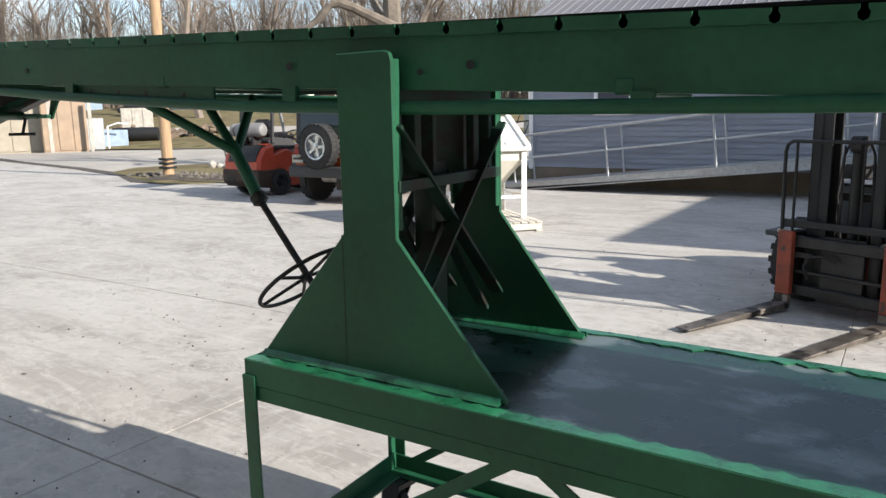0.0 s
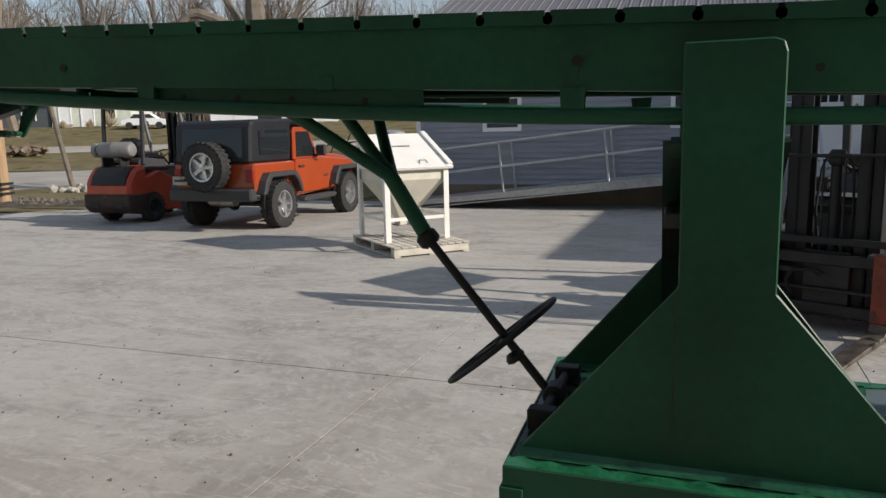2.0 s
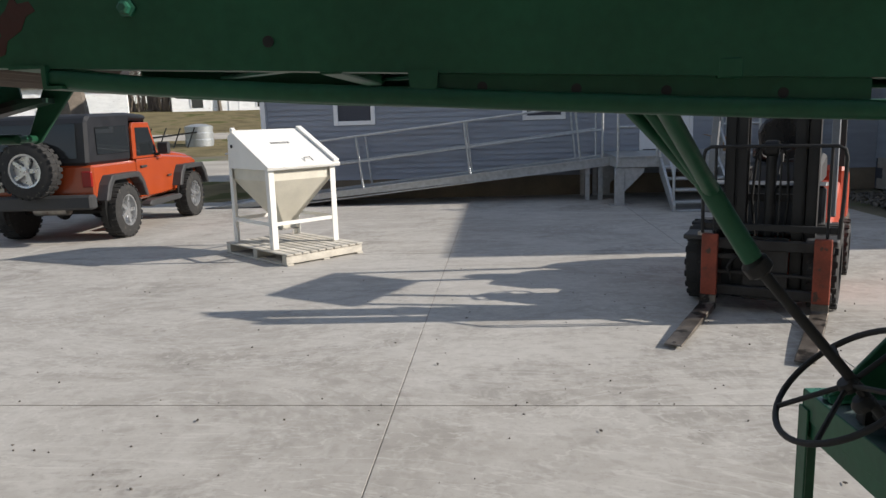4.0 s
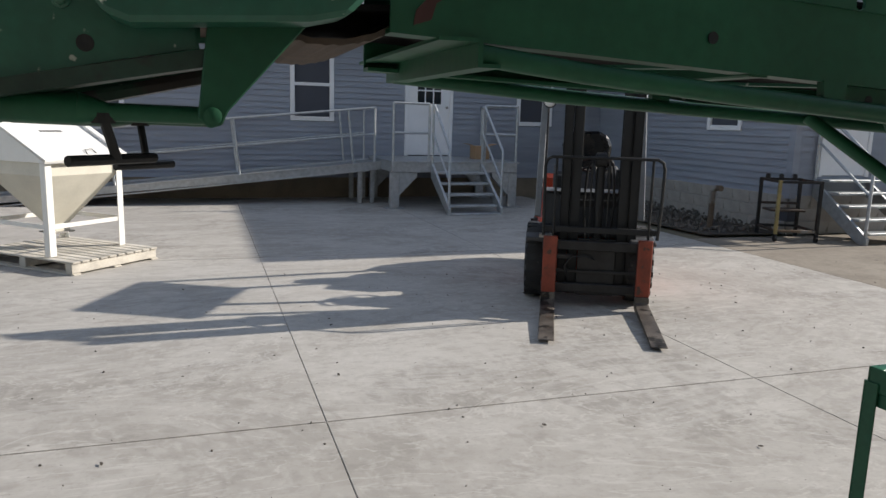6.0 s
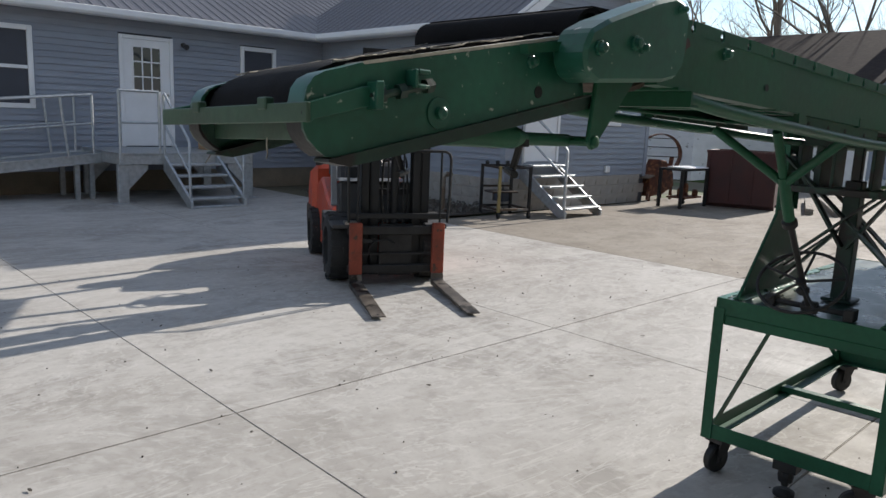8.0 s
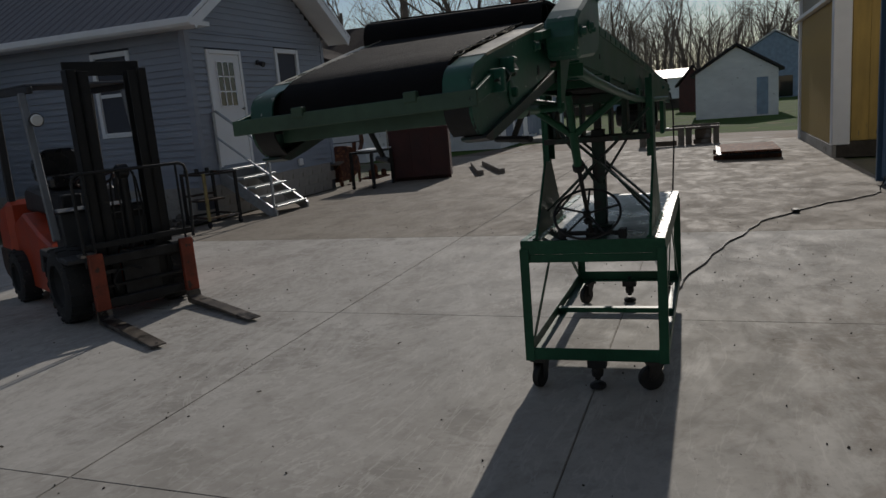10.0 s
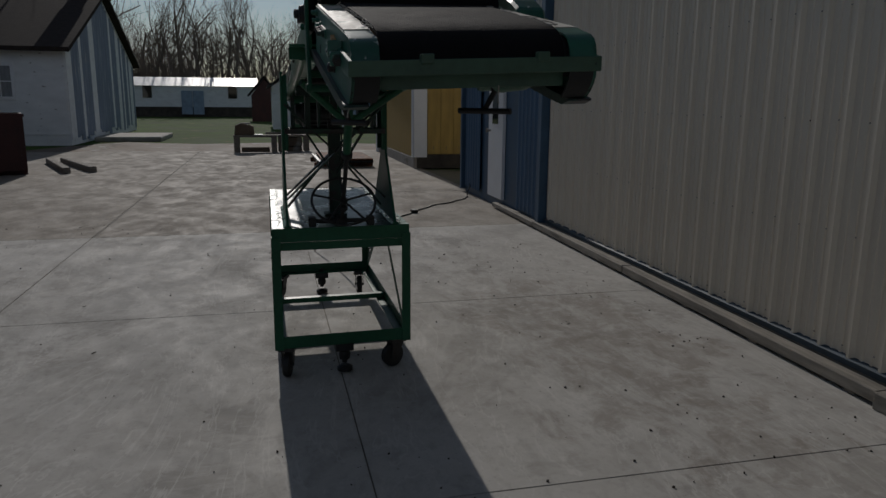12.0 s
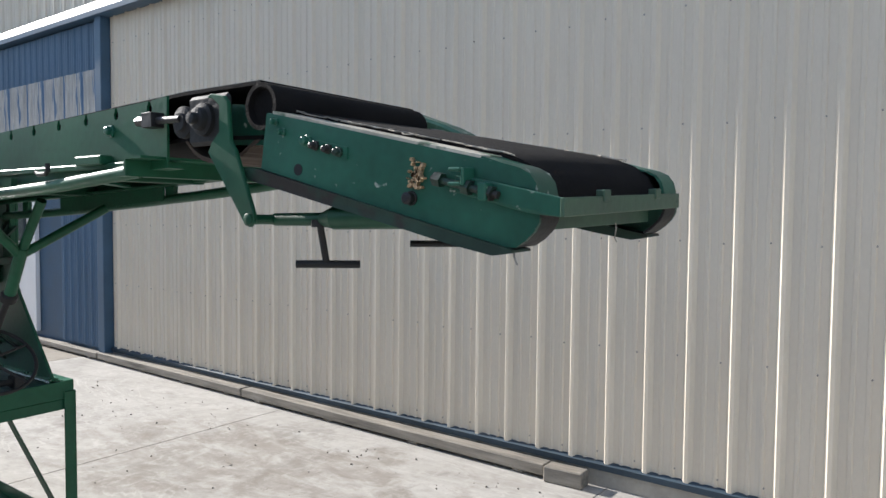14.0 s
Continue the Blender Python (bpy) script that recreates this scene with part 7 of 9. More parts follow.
box(bm, (LW / 2 - 0.12, LD / 2 - 0.12, 0.296), (LW / 2 + 0.12, LD / 2 + 0.12, 0.312))
part("slide_gate", bm, STEEL, hop)
bm = B()                                # box above the frame, highest at its back
prism(bm, [(0.0, 1.061), (LD, 1.061), (LD - 0.03, 1.46), (LD - 0.13, 1.50), (0.0, 1.075)], "x", 0.0, LW)
part("bin_box", bm, WHITE, hop, bevel=0.004)
bm = B()
sl = Vector((0, LD - 0.10, 0.43)).normalized()
nn = Vector((0, -sl.z, sl.y))
a0 = Vector((0, -0.04, 1.068)) + nn * 0.018
m = Matrix((Vector((1, 0, 0)), sl, nn)).transposed().to_4x4()
box(bm, (-0.03, 0, 0), (LW + 0.05, 0.95, 0.012), Matrix.Translation(a0) @ m)
box(bm, (-0.03, 0.0, -0.03), (LW + 0.05, 0.008, 0.0), Matrix.Translation(a0) @ m)
lid = part("lid", bm, WHITE, hop, "white hinged sheet-steel lid", bevel=0.003)
bm = B()
box(bm, (LW - 0.03, 0.03, 0.013), (LW + 0.045, 0.95, 0.045), Matrix.Translation(a0) @ m)
box(bm, (-0.03, 0.90, 0.013), (0.02, 0.95, 0.05), Matrix.Translation(a0) @ m)
parts("lid_rib", bm, WHITE, lid, bevel=0.003)
for i in range(7):                      # maker's print, as plain bars
    bm = B()
    box(bm, (0.32 + 0.038 * i, 0.56, 0.0125), (0.346 + 0.038 * i, 0.60, 0.0135), Matrix.Translation(a0) @ m)
    part("print_bar", bm, INK, lid)
bm = B()
pipe(bm, [Matrix.Translation(a0) @ m @ Vector(p) for p in ((0.52, 0.09, 0.012), (0.53, 0.15, 0.03), (0.62, 0.17, 0.03), (0.64, 0.10, 0.012))], 0.006, 8)
part("lid_handle", bm, STEEL, lid)
bm = B()
lathe(bm, [(0, 0.02), (0.012, 0.02)], (0.0, LD - 0.12, 1.33), (-1, 0, 0), 12)
part("side_knob", bm, BLACKIRON, hop)
hop.matrix_world = HOP_M

# ---- ramp, landing and stair at the first door ----
LX0, LX1, LY0, LY1, LZ = -0.33, 2.10, 13.62, 15.52, 0.85
ramp = thing("access_ramp", "grey metal access ramp with pipe handrails along the house", "ramp", (-3.5, 14.7, 0))
SLOPE = 0.101
RX = -8.1
RY0 = 14.45                                   # the ramp stands back from the landing's front


def rz(x):
    return LZ - 0.045 + SLOPE * (x - LX0)


for y in (RY0, LY1 - 0.10):
    bm = B()
    prism(bm, [(LX0, rz(LX0)), (RX, max(rz(RX), 0.02)), (RX, 0.005), (RX + 0.9, max(rz(RX + 0.9) - 0.17, 0.005)), (LX0, rz(LX0) - 0.17)], "y", y, y + 0.05)
    part("side_stringer", bm, GALV, ramp, "grey metal ramp side", bevel=0.006)
bm = B()
prism(bm, [(LX0, rz(LX0) - 0.03), (RX + 0.5, rz(RX + 0.5) - 0.03), (RX + 0.5, rz(RX + 0.5) - 0.06), (LX0, rz(LX0) - 0.07)], "y", RY0 + 0.051, LY1 - 0.101)
part("ramp_deck", bm, GALV, ramp)
for y in (RY0 - 0.012, RY0 + 0.052):            # lips along the stringer's edges
    for dz in (0.0, -0.145):
        bm = B()
        bar(bm, (RX + 1.0, y, rz(RX + 1.0) + dz - 0.012), (LX0, y, rz(LX0) + dz - 0.012), 0.022, 0.022)
        part("stringer_lip", bm, GALV, ramp)
posts = [-7.0, -4.95, -2.90, -0.85, LX0 - 0.12]
lean = SLOPE * 0.98                              # the posts stand square to the slope
for y in (RY0 + 0.025, LY1 - 0.08):
    bm = B()
    rod(bm, (posts[0] - 0.6, y, rz(posts[0] - 0.6) + 0.98), (LX0 - 0.12, y, rz(LX0) + 0.98), 0.021, n=10)
    rail = part("handrail", bm, GALV, ramp, smooth=True)
    bm = B()
    rod(bm, (posts[0] - 0.6, y, rz(posts[0] - 0.6) + 0.50), (LX0 - 0.12, y, rz(LX0) + 0.50), 0.019, n=10)
    part("mid_rail", bm, GALV, rail, smooth=True)
    for x in posts:
        lx = lean if x < LX0 - 0.2 else 0.0
        bm = B()
        rod(bm, (x, y, rz(x) - 0.05), (x - lx, y, rz(x - lx) + 0.98), 0.021, n=10)
        part("rail_post", bm, GALV, rail, smooth=True)
for x in (-0.72, -0.48):
    for y in (RY0 + 0.06, LY1 - 0.19):
        bm = B()
        box(bm, (x - 0.04, y, 0.0), (x + 0.04, y + 0.08, rz(x) - 0.06))
        part("ramp_leg", bm, GALV, ramp)

landing = thing("landing", "grey metal door landing with steps and handrails", "landing", (0.9, 14.6, 0))
bm = B()
box(bm, (LX0, LY0, LZ - 0.20), (LX1, LY1, LZ - 0.03))
part("deck_frame", bm, GALV, landing, bevel=0.008)
db = B()
box(db, (0.004, LY0 - 0.02, LZ - 0.03), (0.244, LY1, LZ))
deck_me = mesh_of("deck_plank", db, GALV, 0.004)
for i in range(10):
    piece("deck_plank", deck_me, landing, Matrix.Translation(-Vector((0.9, 14.6, 0))) @ pose(LX0 + 0.248 * i - 0.01, 0, 0))
for x, s in ((LX0 + 0.07, 1), (LX1 - 0.07, -1)):
    for y in (LY0 + 0.03, LY1 - 0.15):
        bm = B()
        box(bm, (x - 0.085, y, 0.012), (x + 0.085, y + 0.10, LZ - 0.20))
        prism(bm, [(x + s * 0.085, LZ - 0.62), (x + s * 0.42, LZ - 0.28), (x + s * 0.42, LZ - 0.20), (x + s * 0.085, LZ - 0.20)], "y", y + 0.01, y + 0.09)
        leg = part("landing_leg", bm, GALV, landing, "grey steel leg with a knee brace", bevel=0.006)
        bm = B()
        box(bm, (x - 0.17, y - 0.06, 0.0), (x + 0.17, y + 0.16, 0.012))
        part("foot_plate", bm, GALV, leg)
SX0, SX1 = 0.40, 1.40
for (xa, xb) in ((LX0 + 0.03, SX0 - 0.04), (SX1 + 0.04, LX1 - 0.03)):
    bm = B()
    for x in (xa, xb):
        rod(bm, (x, LY0 + 0.02, LZ - 0.15), (x, LY0 + 0.02, LZ + 1.02), 0.024, n=10)
    for z in (LZ + 1.02, LZ + 0.50):
        rod(bm, (xa, LY0 + 0.02, z), (xb, LY0 + 0.02, z), 0.022, n=10)
    parts("guard_rail", bm, GALV, landing, smooth=True)
bm = B()
for z in (LZ + 1.02, LZ + 0.50):
    rod(bm, (LX1 - 0.03, LY0 + 0.02, z), (LX1 - 0.03, LY1, z), 0.022, n=10)
rod(bm, (LX1 - 0.03, LY1 - 0.05, LZ), (LX1 - 0.03, LY1 - 0.05, LZ + 1.02), 0.022, n=10)
parts("guard_rail", bm, GALV, landing, smooth=True)
N = 4
for s_x in (SX0, SX1 - 0.045):
    bm = B()
    prism(bm, [(LY0, LZ - 0.02), (LY0, LZ - 0.30), (LY0 - 0.98, 0.0), (LY0 - 1.06, 0.0), (LY0 - 1.06, 0.12)], "x", s_x, s_x + 0.045)
    part("stringer", bm, GALV, landing, bevel=0.004)
for i in range(1, N + 1):
    z = LZ - i * LZ / (N + 1) - 0.01
    y = LY0 - i * 0.235
    bm = B()
    box(bm, (SX0 + 0.046, y, z - 0.04), (SX1 - 0.046, y + 0.25, z))
    part("tread", bm, GALV, landing, bevel=0.006)
bm = B()
box(bm, (SX0 + 0.046, LY0 - 1.06, 0.0), (SX1 - 0.046, LY0 - 0.80, 0.035))
part("tread", bm, GALV, landing, bevel=0.006)
for x in (SX0 + 0.022, SX1 - 0.022):
    bm = B()
    pipe(bm, [(x, LY0 - 0.02, LZ - 0.1), (x, LY0 - 0.02, LZ + 0.98), (x, LY0 - 0.06, LZ + 1.0), (x, LY0 - 0.96, 1.12), (x, LY0 - 1.0, 1.07), (x, LY0 - 1.0, 0.0)], 0.022, 10)
    rl = part("stair_rail", bm, GALV, landing, smooth=True)
    bm = B()
    rod(bm, (x, LY0 - 0.02, LZ + 0.50), (x, LY0 - 1.0, 0.56), 0.019, n=10)
    part("mid_rail", bm, GALV, rl, smooth=True)
bm = B()
box(bm, (1.58, 14.5, LZ), (1.88, 14.8, LZ + 0.26))
cb = solid("cardboard_box", bm, CARDBOARD, "open brown cardboard box on the landing", "box", bevel=0.004)
for (a, b) in (((1.58, 14.5), (1.43, 14.8)), ((1.88, 14.5), (2.05, 14.8))):
    bm = B()
    prism(bm, [(a[0], LZ + 0.26), (b[0], LZ + 0.30), (b[0], LZ + 0.305), (a[0], LZ + 0.265)], "y", 14.51, 14.79)
    part("flap", bm, CARDBOARD, cb)

# ---- short stair at the second door ----
st2 = thing("door_steps", "grey metal steps with one handrail at the gable door", "steps", (5.89, 9.3, 0))
TX0, TX1 = 5.34, 6.44
for x in (TX0, TX1 - 0.05):
    bm = B()
    prism(bm, [(BY - 0.04, 0.86), (BY - 0.04, 0.60), (BY - 0.95, 0.0), (BY - 1.10, 0.0), (BY - 1.10, 0.10)], "x", x, x + 0.05)
    part("stringer", bm, GALV, st2, bevel=0.004)
for i in range(5):
    z = 0.86 - 0.172 * i
    y = BY - 0.30 - 0.20 * i
    bm = B()
    box(bm, (TX0 + 0.052, y, z - 0.035), (TX1 - 0.052, y + 0.24, z))
    part("tread", bm, GALV, st2, bevel=0.005)
bm = B()
pipe(bm, [(TX0 + 0.02, BY - 0.06, 0.86), (TX0 + 0.02, BY - 0.06, 1.85), (TX0 + 0.02, BY - 0.12, 1.86), (TX0 + 0.02, BY - 1.02, 1.20), (TX0 + 0.02, BY - 1.06, 1.15), (TX0 + 0.02, BY - 1.06, 0.0)], 0.024, 10)
rl = part("stair_rail", bm, GALV, st2, smooth=True)
bm = B()
rod(bm, (TX0 + 0.02, BY - 0.06, 1.42), (TX0 + 0.02, BY - 1.05, 0.70), 0.02, n=10)
part("mid_rail", bm, GALV, rl, smooth=True)

# ---- along the foot of the house ----
random.seed(21)


def stones(name, label, area, count, r0, r1, material, z=0.0, kind="stuff"):
    """Loose stones scattered over an area given by a function of two random numbers."""
    bm = B()
    for _ in range(count):
        x, y, lift = area(random.random(), random.random())
        r = random.uniform(r0, r1)
        m = Matrix.Translation((x, y, z + lift + r * 0.28)) @ Euler((random.uniform(0, 6), random.uniform(0, 6), random.uniform(0, 6))).to_matrix().to_4x4() @ Matrix.Diagonal((r, r * random.uniform(0.6, 1), r * random.uniform(0.45, 0.8), 1))
        bmesh.ops.create_icosphere(bm, subdivisions=1, radius=1.0, matrix=m)
    return solid(name, bm, material, label, "stones", kind=kind)


bm = B()
prism(bm, [(3.55, 9.9), (4.88, 9.82), (4.88, 14.4), (4.2, 14.6), (3.75, 13.2), (3.45, 11.4)], "z", 0.002, 0.03)
solid("gravel_bed", bm, SOIL, "dark soil bed with gravel beside the wing", "gravel", kind="structure", bevel=0.012)
stones("gravel", "loose grey gravel heaped along the wing", lambda a, b: (3.5 + 1.36 * a, 9.95 + 4.3 * b, 0.03 + 0.10 * a * random.random()), 900, 0.012, 0.042, GRAVEL)


YELLOW_OLD = shade("worn_yellow_paint", (0.27, 0.22, 0.09), 0.6, 0, 0.3, 6, 60, 0.2, spots=(0.12, 0.06, 0.03), spot_at=0.62, spot_scale=9)


def shop_cart(where, label):
    """A welded stand on casters, one post and one rail painted yellow."""
    c = thing("shop_cart", label, "cart")
    for x in (-0.29, 0.29):
        for y in (-0.33, 0.33):
            bm = B()
            box(bm, (x - 0.022, y - 0.022, 0.11), (x + 0.022, y + 0.022, 0.88))
            post = part("post", bm, YELLOW_OLD if x < 0 and y < 0 else DARKSTEEL, c, bevel=0.002)
            bm = B()
            lathe(bm, [(-0.015, 0.045), (0.015, 0.045)], (x, y, 0.046), (1, 0, 0), 14)
            box(bm, (x - 0.022, y - 0.02, 0.05), (x + 0.022, y + 0.02, 0.11))
            part("caster", bm, BLACKIRON, post)
    for y, z, m in ((-0.33, 0.14, SCRAP), (0.33, 0.14, DARKSTEEL), (-0.33, 0.84, DARKSTEEL), (0.33, 0.84, DARKSTEEL), (0.33, 0.48, FOOT_BROWN)):
        bm = B()
        box(bm, (-0.268, y - 0.018, z), (0.268, y + 0.018, z + 0.035))
        part("rail", bm, m, c, bevel=0.002)
    for x in (-0.29, 0.29):
        for z in (0.14, 0.84):
            bm = B()
            box(bm, (x - 0.017, -0.308, z), (x + 0.017, 0.308, z + 0.033))
            part("rail", bm, FOOT_BROWN, c, bevel=0.002)
    bm = B()
    box(bm, (-0.25, -0.02, 0.40), (0.25, 0.30, 0.43))
    part("shelf", bm, FOOT_BROWN, c, bevel=0.003)
    bm = B()
    for i in range(3):
        lathe(bm, [(0, 0.035), (0.05, 0.035), (0.06, 0.02)], (-0.2 + 0.2 * i, 0.33, 0.8755), (0, 0, 1), 12)
    parts("lug", bm, DARKSTEEL, c)
    c.matrix_world = where
    return c


shop_cart(pose(4.62, 9.50, 0.0, 0, 0, -20), "dark welded shop cart with a yellow post, beside the steps")
bm = B()
pipe(bm, [(3.95, 10.35, 0.03), (3.95, 10.35, 0.62), (3.95, 10.28, 0.68), (3.95, 10.16, 0.68)], 0.045, 12)
solid("vent_pipe", bm, SCRAP, "rusty bent standpipe beside the wing", "pipe", smooth=True)

# old implement with spoked iron wheels, beyond the gable
impl = thing("farm_implement", "rusty farm machine with a broad-rimmed ring and a sheet-iron chute", "implement", (10.1, 9.9, 0))
q = Matrix.Translation((10.35, 9.95, 1.02)) @ Matrix.Rotation(radians(-46), 4, "Z")
bm = B()                                  # the ring: a broad flat rim, open at the foot
outer, inner = [], []
for k in range(27):
    a = radians(-42 + 264 * k / 26)
    wide = 0.055 + 0.075 * (0.5 + 0.5 * math.cos(a))
    outer.append([bm.verts.new(q @ Vector((0.47 * math.cos(a), w, 0.47 * math.sin(a)))) for w in (-wide, wide)])
    inner.append([bm.verts.new(q @ Vector((0.445 * math.cos(a), w, 0.445 * math.sin(a)))) for w in (-wide, wide)])
for k in range(26):
    bm.faces.new((outer[k][0], outer[k][1], outer[k + 1][1], outer[k + 1][0]))
    bm.faces.new((inner[k][1], inner[k][0], inner[k + 1][0], inner[k + 1][1]))
    for e in (0, 1):
        bm.faces.new((outer[k][e], outer[k + 1][e], inner[k + 1][e], inner[k][e]))
bmesh.ops.recalc_face_normals(bm, faces=bm.faces)
ring_part = part("ring", bm, RUST, impl, "rusty broad iron ring")
for z in (-0.05, 0.16, 0.36):
    bm = B()
    half = math.sqrt(0.445 ** 2 - z * z)
    rod(bm, q @ Vector((-half, 0.02, z)), q @ Vector((half, 0.02, z)), 0.011, n=8)
    part("rung", bm, DARKSTEEL, ring_part)
bm = B()                                  # chute and body below the ring
prism(bm, [(9.62, 0.10), (9.62, 0.52), (9.80, 0.60), (9.98, 0.92), (10.30, 0.88), (10.62, 0.62), (10.70, 0.30), (10.2, 0.12)], "y", 9.72, 10.02)
part("chute", bm, RUST, impl, "dented rusty sheet-iron body", bevel=0.02)
bm = B()
prism(bm, [(9.40, 0.50), (9.66, 0.56), (9.66, 0.585), (9.40, 0.525)], "y", 9.62, 10.0)
part("tray", bm, SCRAP, impl, bevel=0.004)
for x, y in ((9.68, 9.74), (9.68, 10.0), (10.6, 9.74), (10.6, 10.0)):
    bm = B()
    box(bm, (x - 0.03, y - 0.025, 0.0), (x + 0.03, y + 0.025, 0.40))
    part("leg", bm, RUST, impl, bevel=0.003)
bm = B()
bar(bm, (9.5, 9.68, 0.05), (9.75, 9.8, 0.5), 0.05, 0.05)
bar(bm, (10.75, 9.9, 0.55), (10.95, 9.98, 0.95), 0.10, 0.03)
parts("brace", bm, RUST, impl)

wt = thing("work_table", "rusty steel work table with a bright white top", "table", (9.35, 8.75, 0))
bm = B()
box(bm, (9.10, 8.50, 0.81), (9.86, 9.02, 0.835))
part("tabletop", bm, VINYL_WHITE, wt, bevel=0.004)
bm = B()
for lo, hi in (((8.86, 8.52), (9.95, 8.57)), ((8.86, 9.02), (9.95, 9.07)), ((8.86, 8.572), (8.91, 9.018)), ((9.90, 8.572), (9.95, 9.018))):
    box(bm, (*lo, 0.765), (*hi, 0.808))
part("top_frame", bm, DARKSTEEL, wt)
for x in (8.89, 9.92):
    for y in (8.55, 9.04):
        bm = B()
        box(bm, (x - 0.03, y - 0.03, 0.08), (x + 0.03, y + 0.03, 0.764))
        leg_part = part("leg", bm, DARKSTEEL, wt, bevel=0.003)
        bm = B()
        lathe(bm, [(-0.018, 0.04), (0.018, 0.04)], (x, y, 0.041), (1, 0, 0), 14)
        part("caster", bm, BLACKIRON, leg_part)
bm = B()
box(bm, (9.0, 8.52, 0.20), (9.7, 8.93, 0.23))
part("shelf", bm, RUST, wt)
bm = B()
for x, y, r, h in ((9.15, 8.7, 0.07, 0.18), (9.45, 8.75, 0.05, 0.26), (9.6, 8.62, 0.06, 0.14)):
    lathe(bm, [(0, r), (h * 0.8, r), (h, r * 0.5)], (x, y, 0.2305), (0, 0, 1), 12)
solid("parts_cans", bm, RUST, "rusty cans standing on a table shelf", "cans", kind="stuff")

rb = thing("scrap_bin", "oxide red steel scrap bin on the yard", "bin", (10.5, 8.2, 0))
BINM = pose(10.85, 8.17, 0, 0, 0, -72.6)
bm = B()
ow, od, oh = 0.69, 0.62, 1.20
for lo, hi in (((-ow, -od, 0.08), (ow, -od + 0.05, oh)), ((-ow, od - 0.05, 0.08), (ow, od, oh)), ((-ow, -od + 0.05, 0.08), (-ow + 0.05, od - 0.05, oh)), ((ow - 0.05, -od + 0.05, 0.08), (ow, od - 0.05, oh)), ((-ow + 0.05, -od + 0.05, 0.08), (ow - 0.05, od - 0.05, 0.13))):
    box(bm, lo, hi, BINM)
part("bin_body", bm, REDBOX, rb, bevel=0.006)
bm = B()
for y in (-0.4, 0.4):
    box(bm, (-ow, y - 0.06, 0.0), (ow, y + 0.06, 0.08), BINM)
parts("skid", bm, REDBOX, rb)
bm = B()
for x in (-0.66, -0.22, 0.22, 0.64):
    box(bm, (x - 0.03, -od - 0.025, 0.10), (x + 0.03, -od, oh - 0.02), BINM)
box(bm, (-ow - 0.02, -od - 0.035, oh - 0.06), (ow + 0.02, -od - 0.0255, oh), BINM)
parts("stiffener", bm, REDBOX, rb)

for sx, sy, turn in ((11.98, 7.18, 20.8), (12.13, 6.81, 24.6)):
    bm = B()
    box(bm, (-1.42, -0.075, 0.001), (1.42, 0.075, 0.12))
    ob = solid("sleeper", bm, WOOD_GREY, "grey timber sleeper lying on the yard", "timber", "sleepers on the yard", bevel=0.01)
    ob.matrix_world = pose(sx, sy, 0, 0, 0, turn)
sb = thing("steel_bundle", "dark bundle of steel channels lying on blocks", "steel bundle", (11.6, 0.9, 0))
for i in range(5):
    bm = B()
    prism(bm, [(0.32 + 0.26 * i, 0.10), (0.55 + 0.26 * i, 0.10), (0.55 + 0.26 * i, 0.16), (0.52 + 0.26 * i, 0.16), (0.52 + 0.26 * i, 0.13), (0.35 + 0.26 * i, 0.13), (0.35 + 0.26 * i, 0.16), (0.32 + 0.26 * i, 0.16)], "x", 11.25, 13.4 + 0.07 * (i % 3))
    part("channel", bm, DARKSTEEL, sb)
bm = B()
for x in (11.5, 13.0):
    box(bm, (x, 0.30, 0.0), (x + 0.12, 1.65, 0.10))
box(bm, (11.20, 0.34, 0.162), (13.3, 1.5, 0.20))
parts("dunnage", bm, RUST, sb)

bm = B()                                # extension lead across the yard to the blue door
pts = [(0.13, 2.03, 0.010), (0.9, 1.94, 0.010), (1.76, 1.73, 0.010), (2.36, 1.59, 0.010), (3.0, 1.36, 0.010), (3.66, 1.18, 0.010), (4.3, 0.75, 0.010), (4.87, 0.36, 0.010), (5.15, 0.0, 0.010), (5.58, -0.34, 0.010), (5.80, -0.43, 0.012), (5.88, -0.49, 0.20)]
fine_pts = []
for p, q in zip(pts, pts[1:]):
    for k in range(4):
        fine_pts.append(Vector(p).lerp(Vector(q), k / 4) + Vector((0, 0.015 * math.sin(k * 1.6), 0)))
pipe(bm, fine_pts + [Vector(pts[-1])], 0.009, 6)
cord = solid("extension_lead", bm, BLACKIRON, "black extension lead lying across the concrete", "cable", smooth=True)
bm = B()
box(bm, (4.22, 0.71, 0.0), (4.38, 0.79, 0.045))
part("plug", bm, BLACKIRON, cord, bevel=0.01)

stones("pebbles", "small stones and crumbs scattered over the concrete", lambda a, b: (-7 + 11 * a, -0.1 + 8.5 * b, 0), 420, 0.003, 0.009, SOIL)
stones("pebbles", "small stones and crumbs scattered by the wall", lambda a, b: (-4.6 + 6.5 * a, -0.1 + 2.6 * b * b, 0), 150, 0.003, 0.009, SOIL)
stones("pebbles", "small stones and crumbs scattered over the concrete", lambda a, b: (-5.4 + 2.2 * a, 2.9 + 1.6 * b, 0), 26, 0.004, 0.011, GRAVEL)
bm = B()
for _ in range(45):                     # dead leaves
    x, y = random.uniform(-6, 9), random.uniform(0.2, 8)
    m = Matrix.Translation((x, y, 0.008)) @ Euler((random.uniform(-0.3, 0.3), random.uniform(-0.3, 0.3), random.uniform(0, 6))).to_matrix().to_4x4()
    prism(bm, [(-0.016, 0), (-0.005, 0.008), (0.010, 0.006), (0.018, 0), (0.008, -0.007), (-0.008, -0.005)], "z", 0.0, 0.002, m)
solid("dead_leaves", bm, SOIL, "a few dead brown leaves on the yard", "leaves", kind="stuff")

